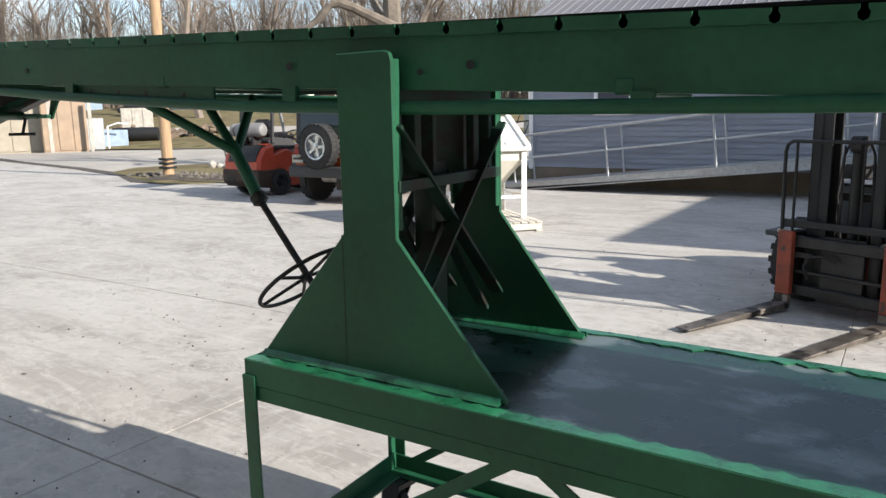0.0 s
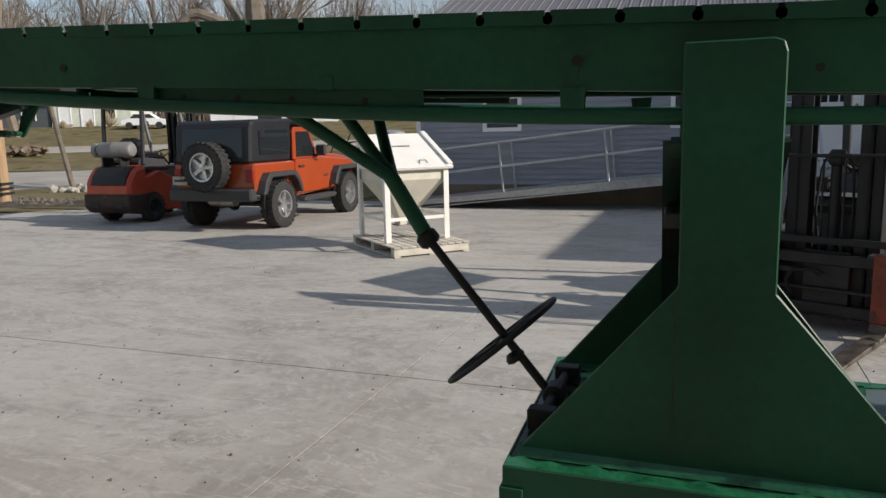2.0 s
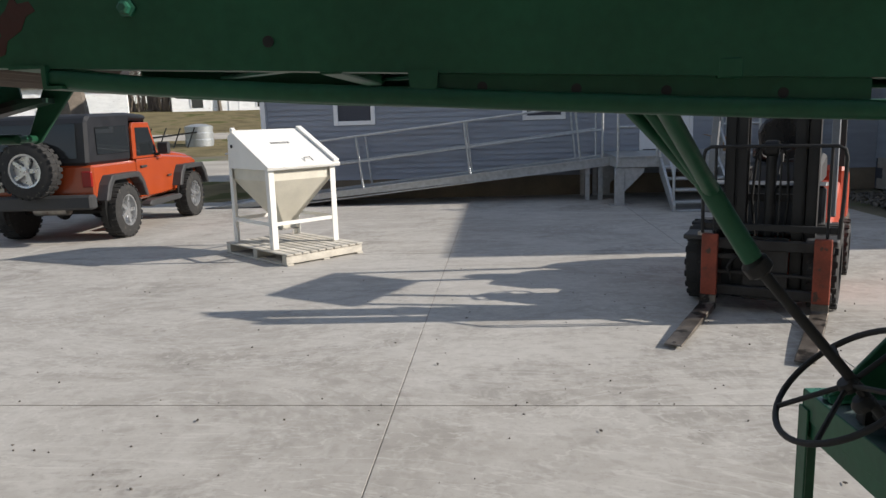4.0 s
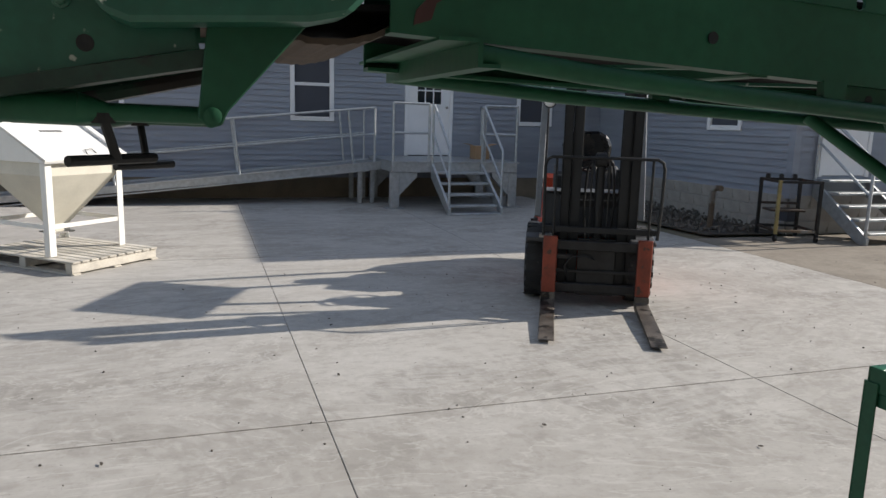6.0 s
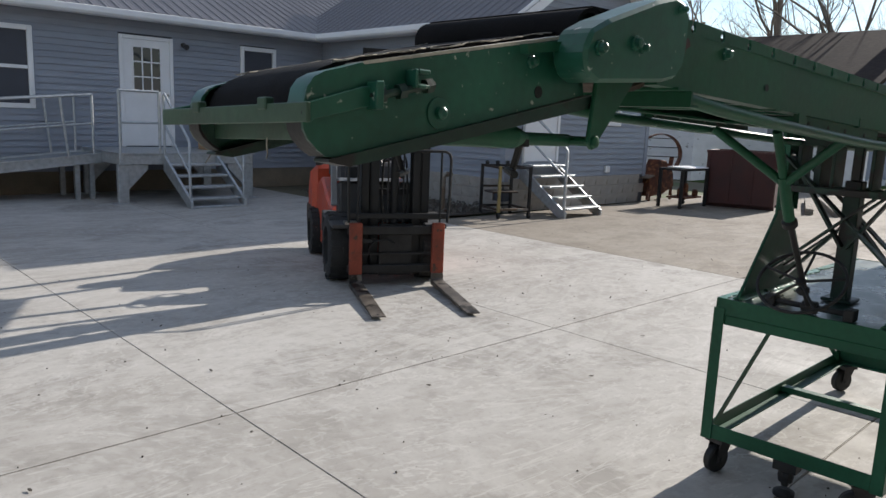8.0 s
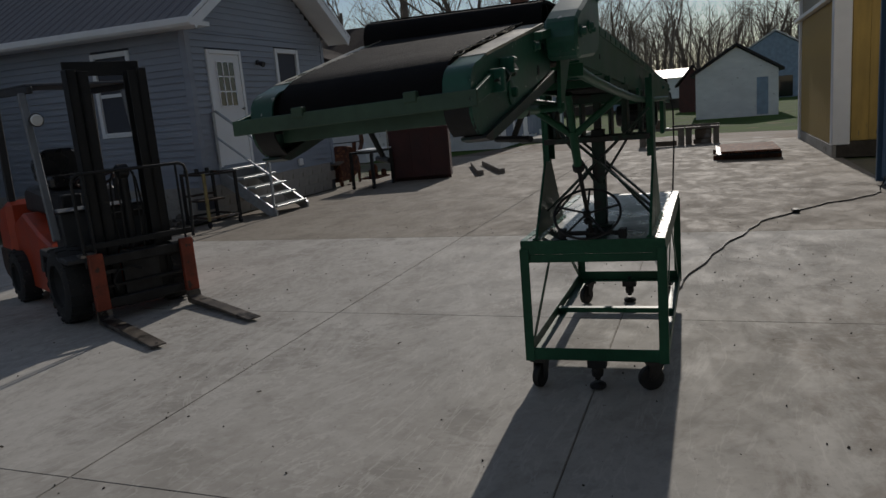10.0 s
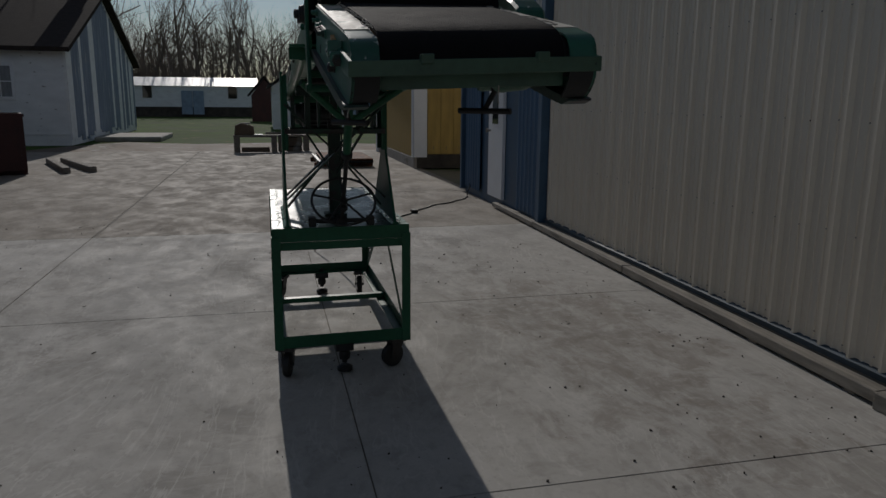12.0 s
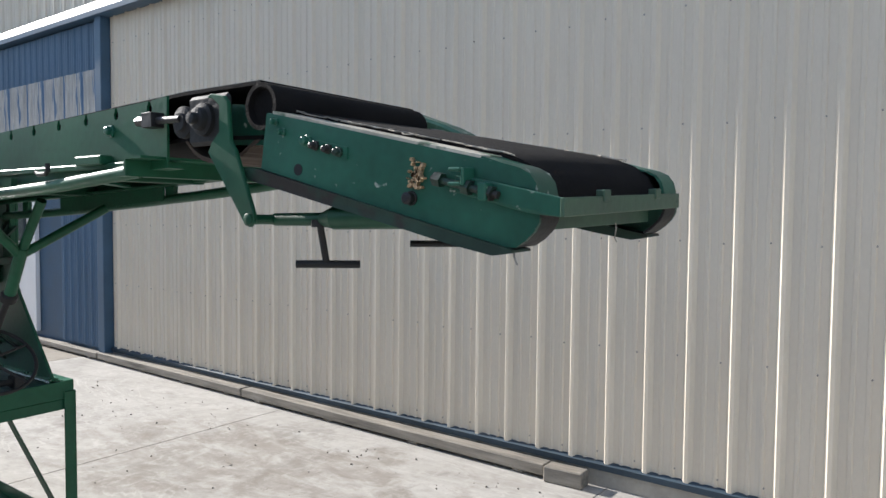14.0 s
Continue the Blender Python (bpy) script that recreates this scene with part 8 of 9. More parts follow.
# ---- buildings beyond the yard ----
wh = new("white_house")
tagged(wh, "old white boarded house with dark shingle roof", "house")
bm = B()
box(bm, (20.0, 8.75, 0.0), (32.2, 19.0, 3.05))
part("wall", bm, WHITE_BOARD, wh)
bm = B()
prism(bm, [(20.0, 3.05), (32.2, 3.05), (26.1, 5.36)], "y", 8.76, 8.90)
part("gable", bm, WHITE_BOARD, wh)
bm = B()
prism(bm, [(19.6, 2.89), (26.1, 5.38), (32.6, 2.89), (32.6, 3.03), (26.1, 5.52), (19.6, 3.03)], "y", 8.5, 19.3)
part("roof", bm, ROOF_BROWN, wh)
for k in range(20):                     # lap boards facing the yard
    z = 0.35 + 0.135 * k
    for y0, y1 in ([(8.77, 19.0)] if not 1.35 < z < 2.55 else [(8.77, 10.2), (11.75, 19.0)]):
        bm = B()
        prism(bm, [(20.0, z), (19.975, z), (19.99, z + 0.135), (20.0, z + 0.135)], "y", y0, y1)
        part("lap_board", bm, WHITE_BOARD, wh)
bm = B()
for lo, hi in (((19.95, 10.2, 1.42), (20.02, 10.3, 2.55)), ((19.95, 11.65, 1.42), (20.02, 11.75, 2.55)), ((19.95, 10.3, 1.42), (20.02, 11.65, 1.52)), ((19.95, 10.3, 2.45), (20.02, 11.65, 2.55)), ((19.955, 10.93, 1.52), (20.015, 11.02, 2.45))):
    box(bm, lo, hi)
wf = part("window", bm, VINYL_WHITE, wh)
bm = B()
box(bm, (19.985, 10.3, 1.52), (20.005, 11.65, 2.45))
part("pane", bm, CURTAINED, wf, "pane with pale curtains behind it")
for yy in (10.62, 11.32):
    bm = B()
    box(bm, (19.955, yy - 0.015, 1.52), (19.984, yy + 0.015, 2.45))
    part("muntin", bm, VINYL_WHITE, wf)
bm = B()
box(bm, (19.953, 10.3, 1.97), (19.9835, 11.65, 2.0))
part("muntin", bm, VINYL_WHITE, wf)
bm = B()
box(bm, (26.1, 8.98, 5.1), (26.9, 9.6, 6.25))
box(bm, (26.03, 8.91, 6.251), (26.97, 9.67, 6.38))
part("chimney", bm, BRICK_RED, wh, "weathered red brick chimney")
rw = random.Random(12)
x = 20.02
while x < 32.1:                           # upright boards on the gable end, some bare grey, some still white
    w = min(rw.choice((0.28, 0.34, 0.42)), 32.18 - x)
    top = 3.05 + 2.31 * (1 - abs(x + w / 2 - 26.1) / 6.1) - 0.22
    foot = 0.10 + 0.25 * rw.random()
    bm = B()
    box(bm, (x + 0.004, 8.715, foot), (x + w - 0.004, 8.749, top))
    part("upright_board", bm, WHITE_BOARD if rw.random() < 0.34 or x < 20.3 else SHED_GREY, wh)
    x += w
wing = new("lean_to")
tagged(wing, "white lean-to at the side of the old house", "shed")
bm = B()
prism(bm, [(12.6, 0.0), (16.5, 0.0), (16.5, 4.4), (12.6, 3.0)], "x", 16.9, 19.98)
part("wall", bm, WHITE_BOARD, wing)
bm = B()
prism(bm, [(12.3, 2.9), (16.8, 4.52), (16.8, 4.68), (12.3, 3.06)], "x", 16.6, 19.97)
part("roof", bm, ROOF_BROWN, wing)
for k in range(30):
    z = 0.30 + 0.135 * k
    y0 = 12.6 if z < 2.9 else 12.6 + (z - 2.9) * 2.786 + 0.25
    if y0 < 16.2:
        bm = B()
        prism(bm, [(16.9, z), (16.876, z), (16.892, z + 0.135), (16.9, z + 0.135)], "y", y0, 16.5)
        part("lap_board", bm, WHITE_BOARD, wing)

tr = new("mobile_home")
tagged(tr, "long pale mobile home with a bright metal roof", "mobile home")
bm = B()
box(bm, (58, 3.5, 0.80), (62, 24.0, 2.50))
part("wall", bm, WHITE_BOARD, tr)
bm = B()
box(bm, (58.1, 3.6, -0.03), (61.9, 23.9, 0.80))
part("skirt", bm, SOIL, tr)
bm = B()
prism(bm, [(57.8, 2.47), (60, 3.2), (62.2, 2.47)], "y", 3.3, 24.2)
part("roof", bm, PALE_ROOF, tr)
for y in (5.3, 11.9, 17.0):
    bm = B()
    box(bm, (57.94, y - 0.35, 1.5), (57.99, y + 0.35, 2.5))
    part("window", bm, DARKGLASS, tr)
for y in (8.0, 8.9):
    bm = B()
    box(bm, (57.92, y - 0.42, 0.2), (57.99, y + 0.42, 2.1))
    part("door", bm, SHED_BLUE, tr)

def gabled(x, y, w, d, h, pitch, wall_m, roof_m, nm, lb, doored=True):
    """A small gabled building with its gable towards the yard."""
    s = new(nm)
    tagged(s, lb, "shed" if "shed" in nm else "house")
    bm = B()
    box(bm, (x, y, -0.03), (x + w, y + d, h))
    prism(bm, [(y, h), (y + d, h), (y + d / 2, h + d * pitch)], "x", x, x + w)
    part("wall", bm, wall_m, s)
    bm = B()
    prism(bm, [(y - 0.25, h - 0.10), (y + d / 2, h + d * pitch + 0.06), (y + d + 0.25, h - 0.10), (y + d + 0.25, h + 0.02), (y + d / 2, h + d * pitch + 0.2), (y - 0.25, h + 0.02)], "x", x - 0.2, x + w + 0.2)
    part("roof", bm, roof_m, s)
    if doored:
        bm = B()
        box(bm, (x - 0.03, y + d * 0.35, 0.05), (x, y + d * 0.65, 1.95))
        part("door", bm, SOIL if "shed" in nm else DARKGLASS, s)
    return s


rs = gabled(46.0, 1.85, 4.0, 1.75, 1.75, 0.62, REDBOX, DARK_SHINGLE, "red_shed", "dark red garden shed with a steep dark roof", False)
bm = B()
box(bm, (45.95, 1.87, 0.0), (45.99, 2.05, 1.75))
part("corner_board", bm, VINYL_WHITE, rs)
ws = gabled(33.0, -1.35, 7.0, 3.7, 2.15, 0.31, WHITE_BOARD, DARK_SHINGLE, "white_shed", "white boarded garage with peeling paint", False)
bm = B()
box(bm, (32.96, -0.9, 0.05), (32.99, -0.4, 1.8))
part("door", bm, SHED_BLUE, ws)
for z in range(14):
    bm = B()
    box(bm, (32.985, -1.35, 0.12 + 0.145 * z), (33.0, 2.35, 0.245 + 0.145 * z))
    part("lap_board", bm, WHITE_BOARD, ws)
gabled(70.0, -9.0, 8.0, 10.0, 3.0, 0.30, SHED_BLUE, PALE_ROOF, "far_house", "pale blue house far beyond the lawn")
gabled(75.0, 30.0, 8.0, 14.0, 3.4, 0.30, WHITE_BOARD, DARK_SHINGLE, "far_house", "white house far behind the mobile home")

bm = B()
box(bm, (22.2, 6.35, -0.02), (25.6, 8.55, 0.16))
solid("concrete_plinth", bm, KERB_CONCRETE, "low concrete plinth on the lawn", "plinth", bevel=0.03)
def low_bench(x, y, half, label, boxed):
    """A heavy low bench of old boards with odds and ends on it."""
    p = thing("low_bench", label, "bench", (x, y, 0), "benches by the lawn")
    bm = B()
    box(bm, (x - 0.26, y - half, 0.42), (x + 0.26, y + half, 0.48))
    part("seat_board", bm, WOOD_GREY, p, bevel=0.006)
    for dy in (-half + 0.09, half - 0.09):
        bm = B()
        box(bm, (x - 0.24, y + dy - 0.08, -0.03), (x + 0.24, y + dy + 0.08, 0.419))
        part("leg", bm, WOOD_GREY, p, bevel=0.008)
    bm = B()
    box(bm, (x - 0.18, y - half + 0.22, -0.02), (x + 0.20, y + half - 0.22, 0.13))
    part("block", bm, SCRAP, p, bevel=0.02)
    bm = B()
    if boxed:
        prism(bm, [(y + half - 0.60, 0.485), (y + half - 0.03, 0.485), (y + half - 0.06, 0.76), (y + half - 0.22, 0.82), (y + half - 0.58, 0.74)], "x", x - 0.20, x + 0.2)
        part("old_box", bm, SCRAP, p, bevel=0.02)
        bm = B()
        box(bm, (x - 0.12, y + half - 0.50, 0.765), (x + 0.10, y + half - 0.18, 0.80), Matrix.Translation((0, 0, 0.03)))
        part("flat_stone", bm, KERB_CONCRETE, p, bevel=0.01)
    else:
        box(bm, (x - 0.30, y - half, 0.50), (x - 0.26, y + half + 0.35, 0.56))
        part("long_board", bm, WOOD_GREY, p)
        bm = B()
        box(bm, (x - 0.2, y - 0.25, 0.14), (x + 0.2, y + 0.20, 0.40))
        part("old_box", bm, SCRAP, p, bevel=0.02)
    bm = B()
    box(bm, (x - 0.16, y - 0.22, 0.482), (x + 0.10, y + 0.06, 0.50))
    part("pale_sheet", bm, VINYL_WHITE, p)
    return p


low_bench(16.75, 3.02, 0.62, "low bench of weathered boards with an old box on it", True)
low_bench(16.95, 1.92, 0.46, "low bench of weathered boards with a long plank on it", False)

# ---- the street side ----
pole = thing("utility_pole", "brown wooden utility pole on the verge", "utility pole", (-17.5, 13.65, 0))
bm = B()
rod(bm, (-17.5, 13.65, 0.0), (-17.45, 13.65, 9.5), 0.155, 0.115, n=16)
part("pole_shaft", bm, POLE_WOOD, pole, smooth=True)
bm = B()
for k in range(3):
    box(bm, (-17.67, 13.48, 0.25 + 0.12 * k), (-17.33, 13.82, 0.31 + 0.12 * k))
parts("pole_band", bm, BLACKIRON, pole)
bm = B()
rod(bm, (-19.3, 17.45, 0.0), (-19.72, 17.15, 3.2), 0.085, 0.06, n=8)
solid("leaning_post", bm, BARK, "dark post leaning on the verge", "post")
bm = B()                                # a low heap of dark soil, one rumpled sheet
grid = []
for i in range(41):
    for j in range(15):
        u, v = i / 40, j / 14
        h = math.sin(math.pi * u) ** 0.6 * math.sin(math.pi * v) * (0.16 + 0.10 * math.sin(7 * u + 2) + random.uniform(-0.05, 0.06))
        grid.append(bm.verts.new((-17.6 + 4.6 * u, 12.55 + 1.15 * u + 1.35 * v, -0.01 + max(0.0, h))))
for i in range(40):
    for j in range(14):
        bm.faces.new((grid[i * 15 + j], grid[i * 15 + 15 + j], grid[i * 15 + 16 + j], grid[i * 15 + 1 + j]))
solid("soil_heap", bm, SOIL, "dark soil heaped on the verge", "soil")
stones("gravel", "grey rubble along the verge", lambda a, b: (-19 + 4.0 * a, 13.3 + 1.4 * b, 0.02), 220, 0.03, 0.09, GRAVEL)
stones("rubble", "broken pale concrete pieces by the leaning post", lambda a, b: (-19.6 + 1.0 * a, 16.9 + 0.9 * b, 0.02), 22, 0.07, 0.20, KERB_CONCRETE)


def street_box(x, y, w, d, h, material, nm, lb, cat, turn=-30, panels=0, roof=None):
    s = new(nm)
    tagged(s, lb, cat)
    m = pose(x, y, -0.03, 0, 0, turn)
    bm = B()
    box(bm, (-w / 2, -d / 2, 0), (w / 2, d / 2, h), m)
    part("shell", bm, material, s, bevel=0.02)
    for i in range(panels):
        bm = B()
        px = -w / 2 + w * (i + 0.5) / panels
        box(bm, (px - w / panels * 0.44, -d / 2 - 0.05, 0.12), (px + w / panels * 0.44, -d / 2 - 0.01, h - 0.1), m)
        part("panel", bm, material, s, bevel=0.01)
    if roof:
        bm = B()
        prism(bm, [(-d / 2 - 0.3, h), (0, h + d * 0.28), (d / 2 + 0.3, h)], "x", -w / 2 - 0.3, w / 2 + 0.3, m)
        part("roof", bm, roof, s)
    return s


TAN = TAN_SHEET
RUST_PANEL = shade("brown_panel_paint", (0.27, 0.20, 0.14), 0.7, 0, 0.2, 2, 40, 0.1)
street_box(-42.97, 21.86, 6.1, 2.4, 3.0, TAN, "container", "tan panelled storage container by the road", "container", 66, 7)
street_box(-40.95, 24.35, 2.3, 2.2, 3.0, RUST_PANEL, "container", "brown panelled storage container by the road", "container", 64, 3)
for x, y, foot in ((-39.45, 22.75, -0.03), (-38.75, 24.65, -0.03)):      # pale posts at the brown container's corners
    bm = B()
    box(bm, (-0.09, -0.09, foot), (0.09, 0.09, 2.9), pose(x, y, 0, 0, 0, 64))
    solid("post", bm, KERB_CONCRETE, "pale weathered post beside the brown container", "post", "posts by the container")
street_box(-42.41, 26.96, 1.35, 1.2, 1.9, GALV, "water_tank", "dented grey metal tank standing among scrap", "tank", 60)
street_box(-43.4, 29.13, 1.55, 1.2, 1.15, SHED_BLUE, "crate", "pale blue crate among scrap", "crate", 58)
street_box(-50.81, 36.02, 2.3, 1.6, 2.7, KERB_CONCRETE, "crate_stack", "pale stack of weathered crates", "crates", 56, 3)
bm = B()                                  # pale pipe frame beside the blue crate
pipe(bm, [(-42.2, 27.9, -0.03), (-42.2, 27.9, 1.35), (-41.9, 28.4, 1.55), (-41.5, 28.9, 1.5)], 0.05, 8)
solid("pipe_frame", bm, VINYL_WHITE, "bent white pipe standing among scrap", "pipe", smooth=True)
for k in range(2):
    bm = B()
    lathe(bm, [(-0.9, 0.30), (-0.88, 0.44), (0.0, 0.46), (0.88, 0.44), (0.9, 0.30)], (-44.5 + 0.9 * k, 30.9 + 0.6 * k, 0.45 + hill(-44.4, 31.2)), (0.75, 0.65, 0), 16)
    solid("drum", bm, BLACKIRON, "dark drum lying among scrap", "drum", smooth=True)
bm = B()
for i in range(90):
    s, c = random.uniform(-3.2, 3.4), random.uniform(-1.0, 1.0)
    x, y = -44.4 + 0.70 * s - 0.71 * c, 34.1 + 0.71 * s + 0.70 * c
    m = pose(x, y, 0.16 + max(0, hill(x, y)) + 0.3 * random.random() ** 3, random.uniform(-30, 40), random.uniform(-30, 40), random.uniform(0, 360))
    box(bm, (-0.8 * random.random() - 0.1, -0.12, -0.1), (0.8 * random.random() + 0.1, 0.14, 0.12), m)
solid("scrap_heap", bm, SCRAP, "heap of brown mixed scrap by the road", "scrap", kind="stuff")
stones("scrap_rubble", "brown rubble among the scrap", lambda a, b: (-46.8 + 6.5 * a - 1.2 * b, 30.2 + 5.6 * a + 1.6 * b, 0.1), 260, 0.06, 0.22, SOIL)


def far_home(s, d, w, depth, h, material, label, openings, roof=DARK_SHINGLE):
    """A house on the slope across the road; openings are (place along the wall, foot, width, height, is a door)."""
    o = FOOT + ACROSS * d + ALONG * s
    m = Matrix.Translation((o.x, o.y, LAND_RISE[3][1] - 0.25)) @ Matrix.Rotation(math.atan2(0.45, 0.893), 4, "Z")
    hs = new("far_house")
    tagged(hs, label, "house")
    bm = B()
    box(bm, (0, 0, -0.6), (w, depth, h), m)
    part("wall", bm, material, hs)
    bm = B()
    prism(bm, [(-0.5, h - 0.1), (depth / 2, h + depth * 0.26), (depth + 0.5, h - 0.1), (depth + 0.5, h + 0.1), (depth / 2, h + depth * 0.26 + 0.2), (-0.5, h + 0.1)], "x", -0.4, w + 0.4, m)
    part("roof", bm, roof, hs)
    for k in range(int(h / 0.2)):
        bm = B()
        prism(bm, [(0, 0.2 * k), (-0.03, 0.2 * k), (-0.008, 0.2 * k + 0.2), (0, 0.2 * k + 0.2)], "x", 0, w, m)
        part("lap_board", bm, material, hs)
    for a, foot, ow, oh, door in openings:
        bm = B()
        for lo, hi in (((a - 0.1, -0.09, foot), (a, -0.01, foot + oh)), ((a + ow, -0.09, foot), (a + ow + 0.1, -0.01, foot + oh)), ((a - 0.1, -0.09, foot + oh), (a + ow + 0.1, -0.01, foot + oh + 0.1))):
            box(bm, lo, hi, m)
        fr = part("door_frame" if door else "window_frame", bm, VINYL_WHITE, hs)
        bm = B()
        box(bm, (a, -0.06, foot), (a + ow, -0.03, foot + oh), m)
        part("door_leaf" if door else "pane", bm, VINYL_WHITE if door else DARKGLASS, fr)
        if door and ow < 2:
            for n in range(3):
                bm = B()
                box(bm, (a - 0.3, -0.4 - 0.3 * n, -0.3), (a + ow + 0.3, -0.1 - 0.3 * n, foot - 0.16 * n), m)
                part("step", bm, KERB_CONCRETE, hs)
    return hs


GREY_SIDING = shade("dark_grey_siding", (0.075, 0.085, 0.095), 0.7, 0, 0.15, 2, 40, 0.1)
PALE_SIDING = shade("pale_cream_siding", (0.62, 0.65, 0.56), 0.7, 0, 0.12, 2, 40, 0.1)
far_home(-40.3, 76.2, 9.6, 8.0, 2.9, GREY_SIDING, "dark grey sided house across the road", [(2.0, 0.9, 1.2, 1.3, False), (7.0, 0.9, 1.2, 1.3, False)])
far_home(-30.5, 76.0, 7.6, 8.0, 3.0, PALE_SIDING, "pale cream sided house with white doors", [(0.8, 0.5, 1.0, 2.05, True), (2.9, 0.15, 1.1, 2.2, True), (5.0, 1.0, 1.1, 1.3, False)])
far_home(-15.3, 77.0, 13.0, 8.0, 3.0, WHITE_BOARD, "white garage with wide doors across the road", [(2.5, 0.05, 2.6, 2.2, True), (6.6, 0.05, 2.6, 2.2, True)])
far_home(2.0, 84.0, 13.0, 8.0, 3.1, WHITE_BOARD, "white house far across the road", [(2.0, 1.0, 1.2, 1.3, False), (6.0, 0.5, 1.0, 2.05, True), (9.0, 1.0, 1.2, 1.3, False)])
far_home(-62.0, 76.0, 12.0, 8.0, 3.0, SHED_BLUE, "grey-blue house across the road", [(3.0, 1.0, 1.2, 1.3, False), (8.0, 1.0, 1.2, 1.3, False)])
bm = B()                                # garden bushes before the houses
for s0, r in ((-24.6, 1.0), (-29.0, 0.5), (-26.4, 0.55), (-21.5, 0.6), (-33.0, 0.6)):
    for _ in range(70):
        o = FOOT + ACROSS * 74.6 + ALONG * s0
        z = hill(o.x, o.y) - 0.05
        a, e, q = random.uniform(0, 6.283), random.uniform(0.1, 1.5), r * random.uniform(0.7, 1.15)
        rod(bm, (o.x, o.y, z), (o.x + q * math.cos(a) * math.cos(e), o.y + q * math.sin(a) * math.cos(e), z + 1.5 * q * math.sin(e)), 0.02, 0.03, n=3)
solid("bushes", bm, BUSH, "leafless brown garden bushes before the houses", "bushes", kind="stuff")
st = FOOT + ACROSS * 46.66 + ALONG * 1.96
tk = thing("farm_tank", "round grey farm tank standing on grass", "tank", (st.x, st.y, 0))
bm = B()
lathe(bm, [(0, 0.82), (0.4, 0.85), (0.44, 0.82), (0.8, 0.85), (0.84, 0.82), (1.2, 0.85), (1.32, 0.5), (1.36, 0.1)], (st.x, st.y, hill(st.x, st.y) - 0.05), (0, 0, 1), 24)
part("tank_shell", bm, GALV, tk, smooth=True)
sf = FOOT + ACROSS * 45.73 + ALONG * -0.47
fm = thing("harrow", "dark harrow standing on the grass", "implement", (sf.x, sf.y, 0))
bm = B()
zf = hill(sf.x, sf.y)
for k in range(5):
    q = sf + ALONG * (0.8 * k - 1.6)
    bar(bm, (q.x, q.y, zf - 0.1), (q.x + 0.5, q.y + 0.2, zf + 1.2), 0.07, 0.07)
bar(bm, (sf.x - 1.6, sf.y - 0.8, zf + 0.5), (sf.x + 2.0, sf.y + 1.0, zf + 0.9), 0.1, 0.1)
parts("frame_bar", bm, DARKSTEEL, fm)


def far_car(where, material, label):
    c = thing("parked_car", label, "car")
    bm = B()
    prism(bm, [(-2.1, 0.3), (-2.15, 0.75), (-1.5, 0.95), (-0.9, 1.42), (0.6, 1.42), (1.2, 0.98), (2.0, 0.85), (2.15, 0.6), (2.1, 0.3)], "y", -0.85, 0.85)
    part("body", bm, material, c, bevel=0.06)
    bm = B()
    prism(bm, [(-1.3, 0.98), (-0.85, 1.36), (0.55, 1.36), (1.05, 0.98)], "y", -0.856, 0.856)
    part("side_window", bm, DARKGLASS, c)
    for x in (-1.35, 1.35):
        for s in (-1, 1):
            bm = B()
            lathe(bm, [(-0.1, 0.3), (0.1, 0.32)], (x, s * 0.78, 0.32), (0, s, 0), 18)
            part("tyre", bm, TYRE, c)
    c.matrix_world = where


far_car(pose(-66.0, 47.2, hill(-66.0, 47.2), 0, 0, 27), DARKSTEEL, "dark car parked on the lawn across the road")
far_car(pose(-52.0, 57.0, hill(-52.0, 57.0), 0, 0, 30), VINYL_WHITE, "white saloon car parked by the garage")


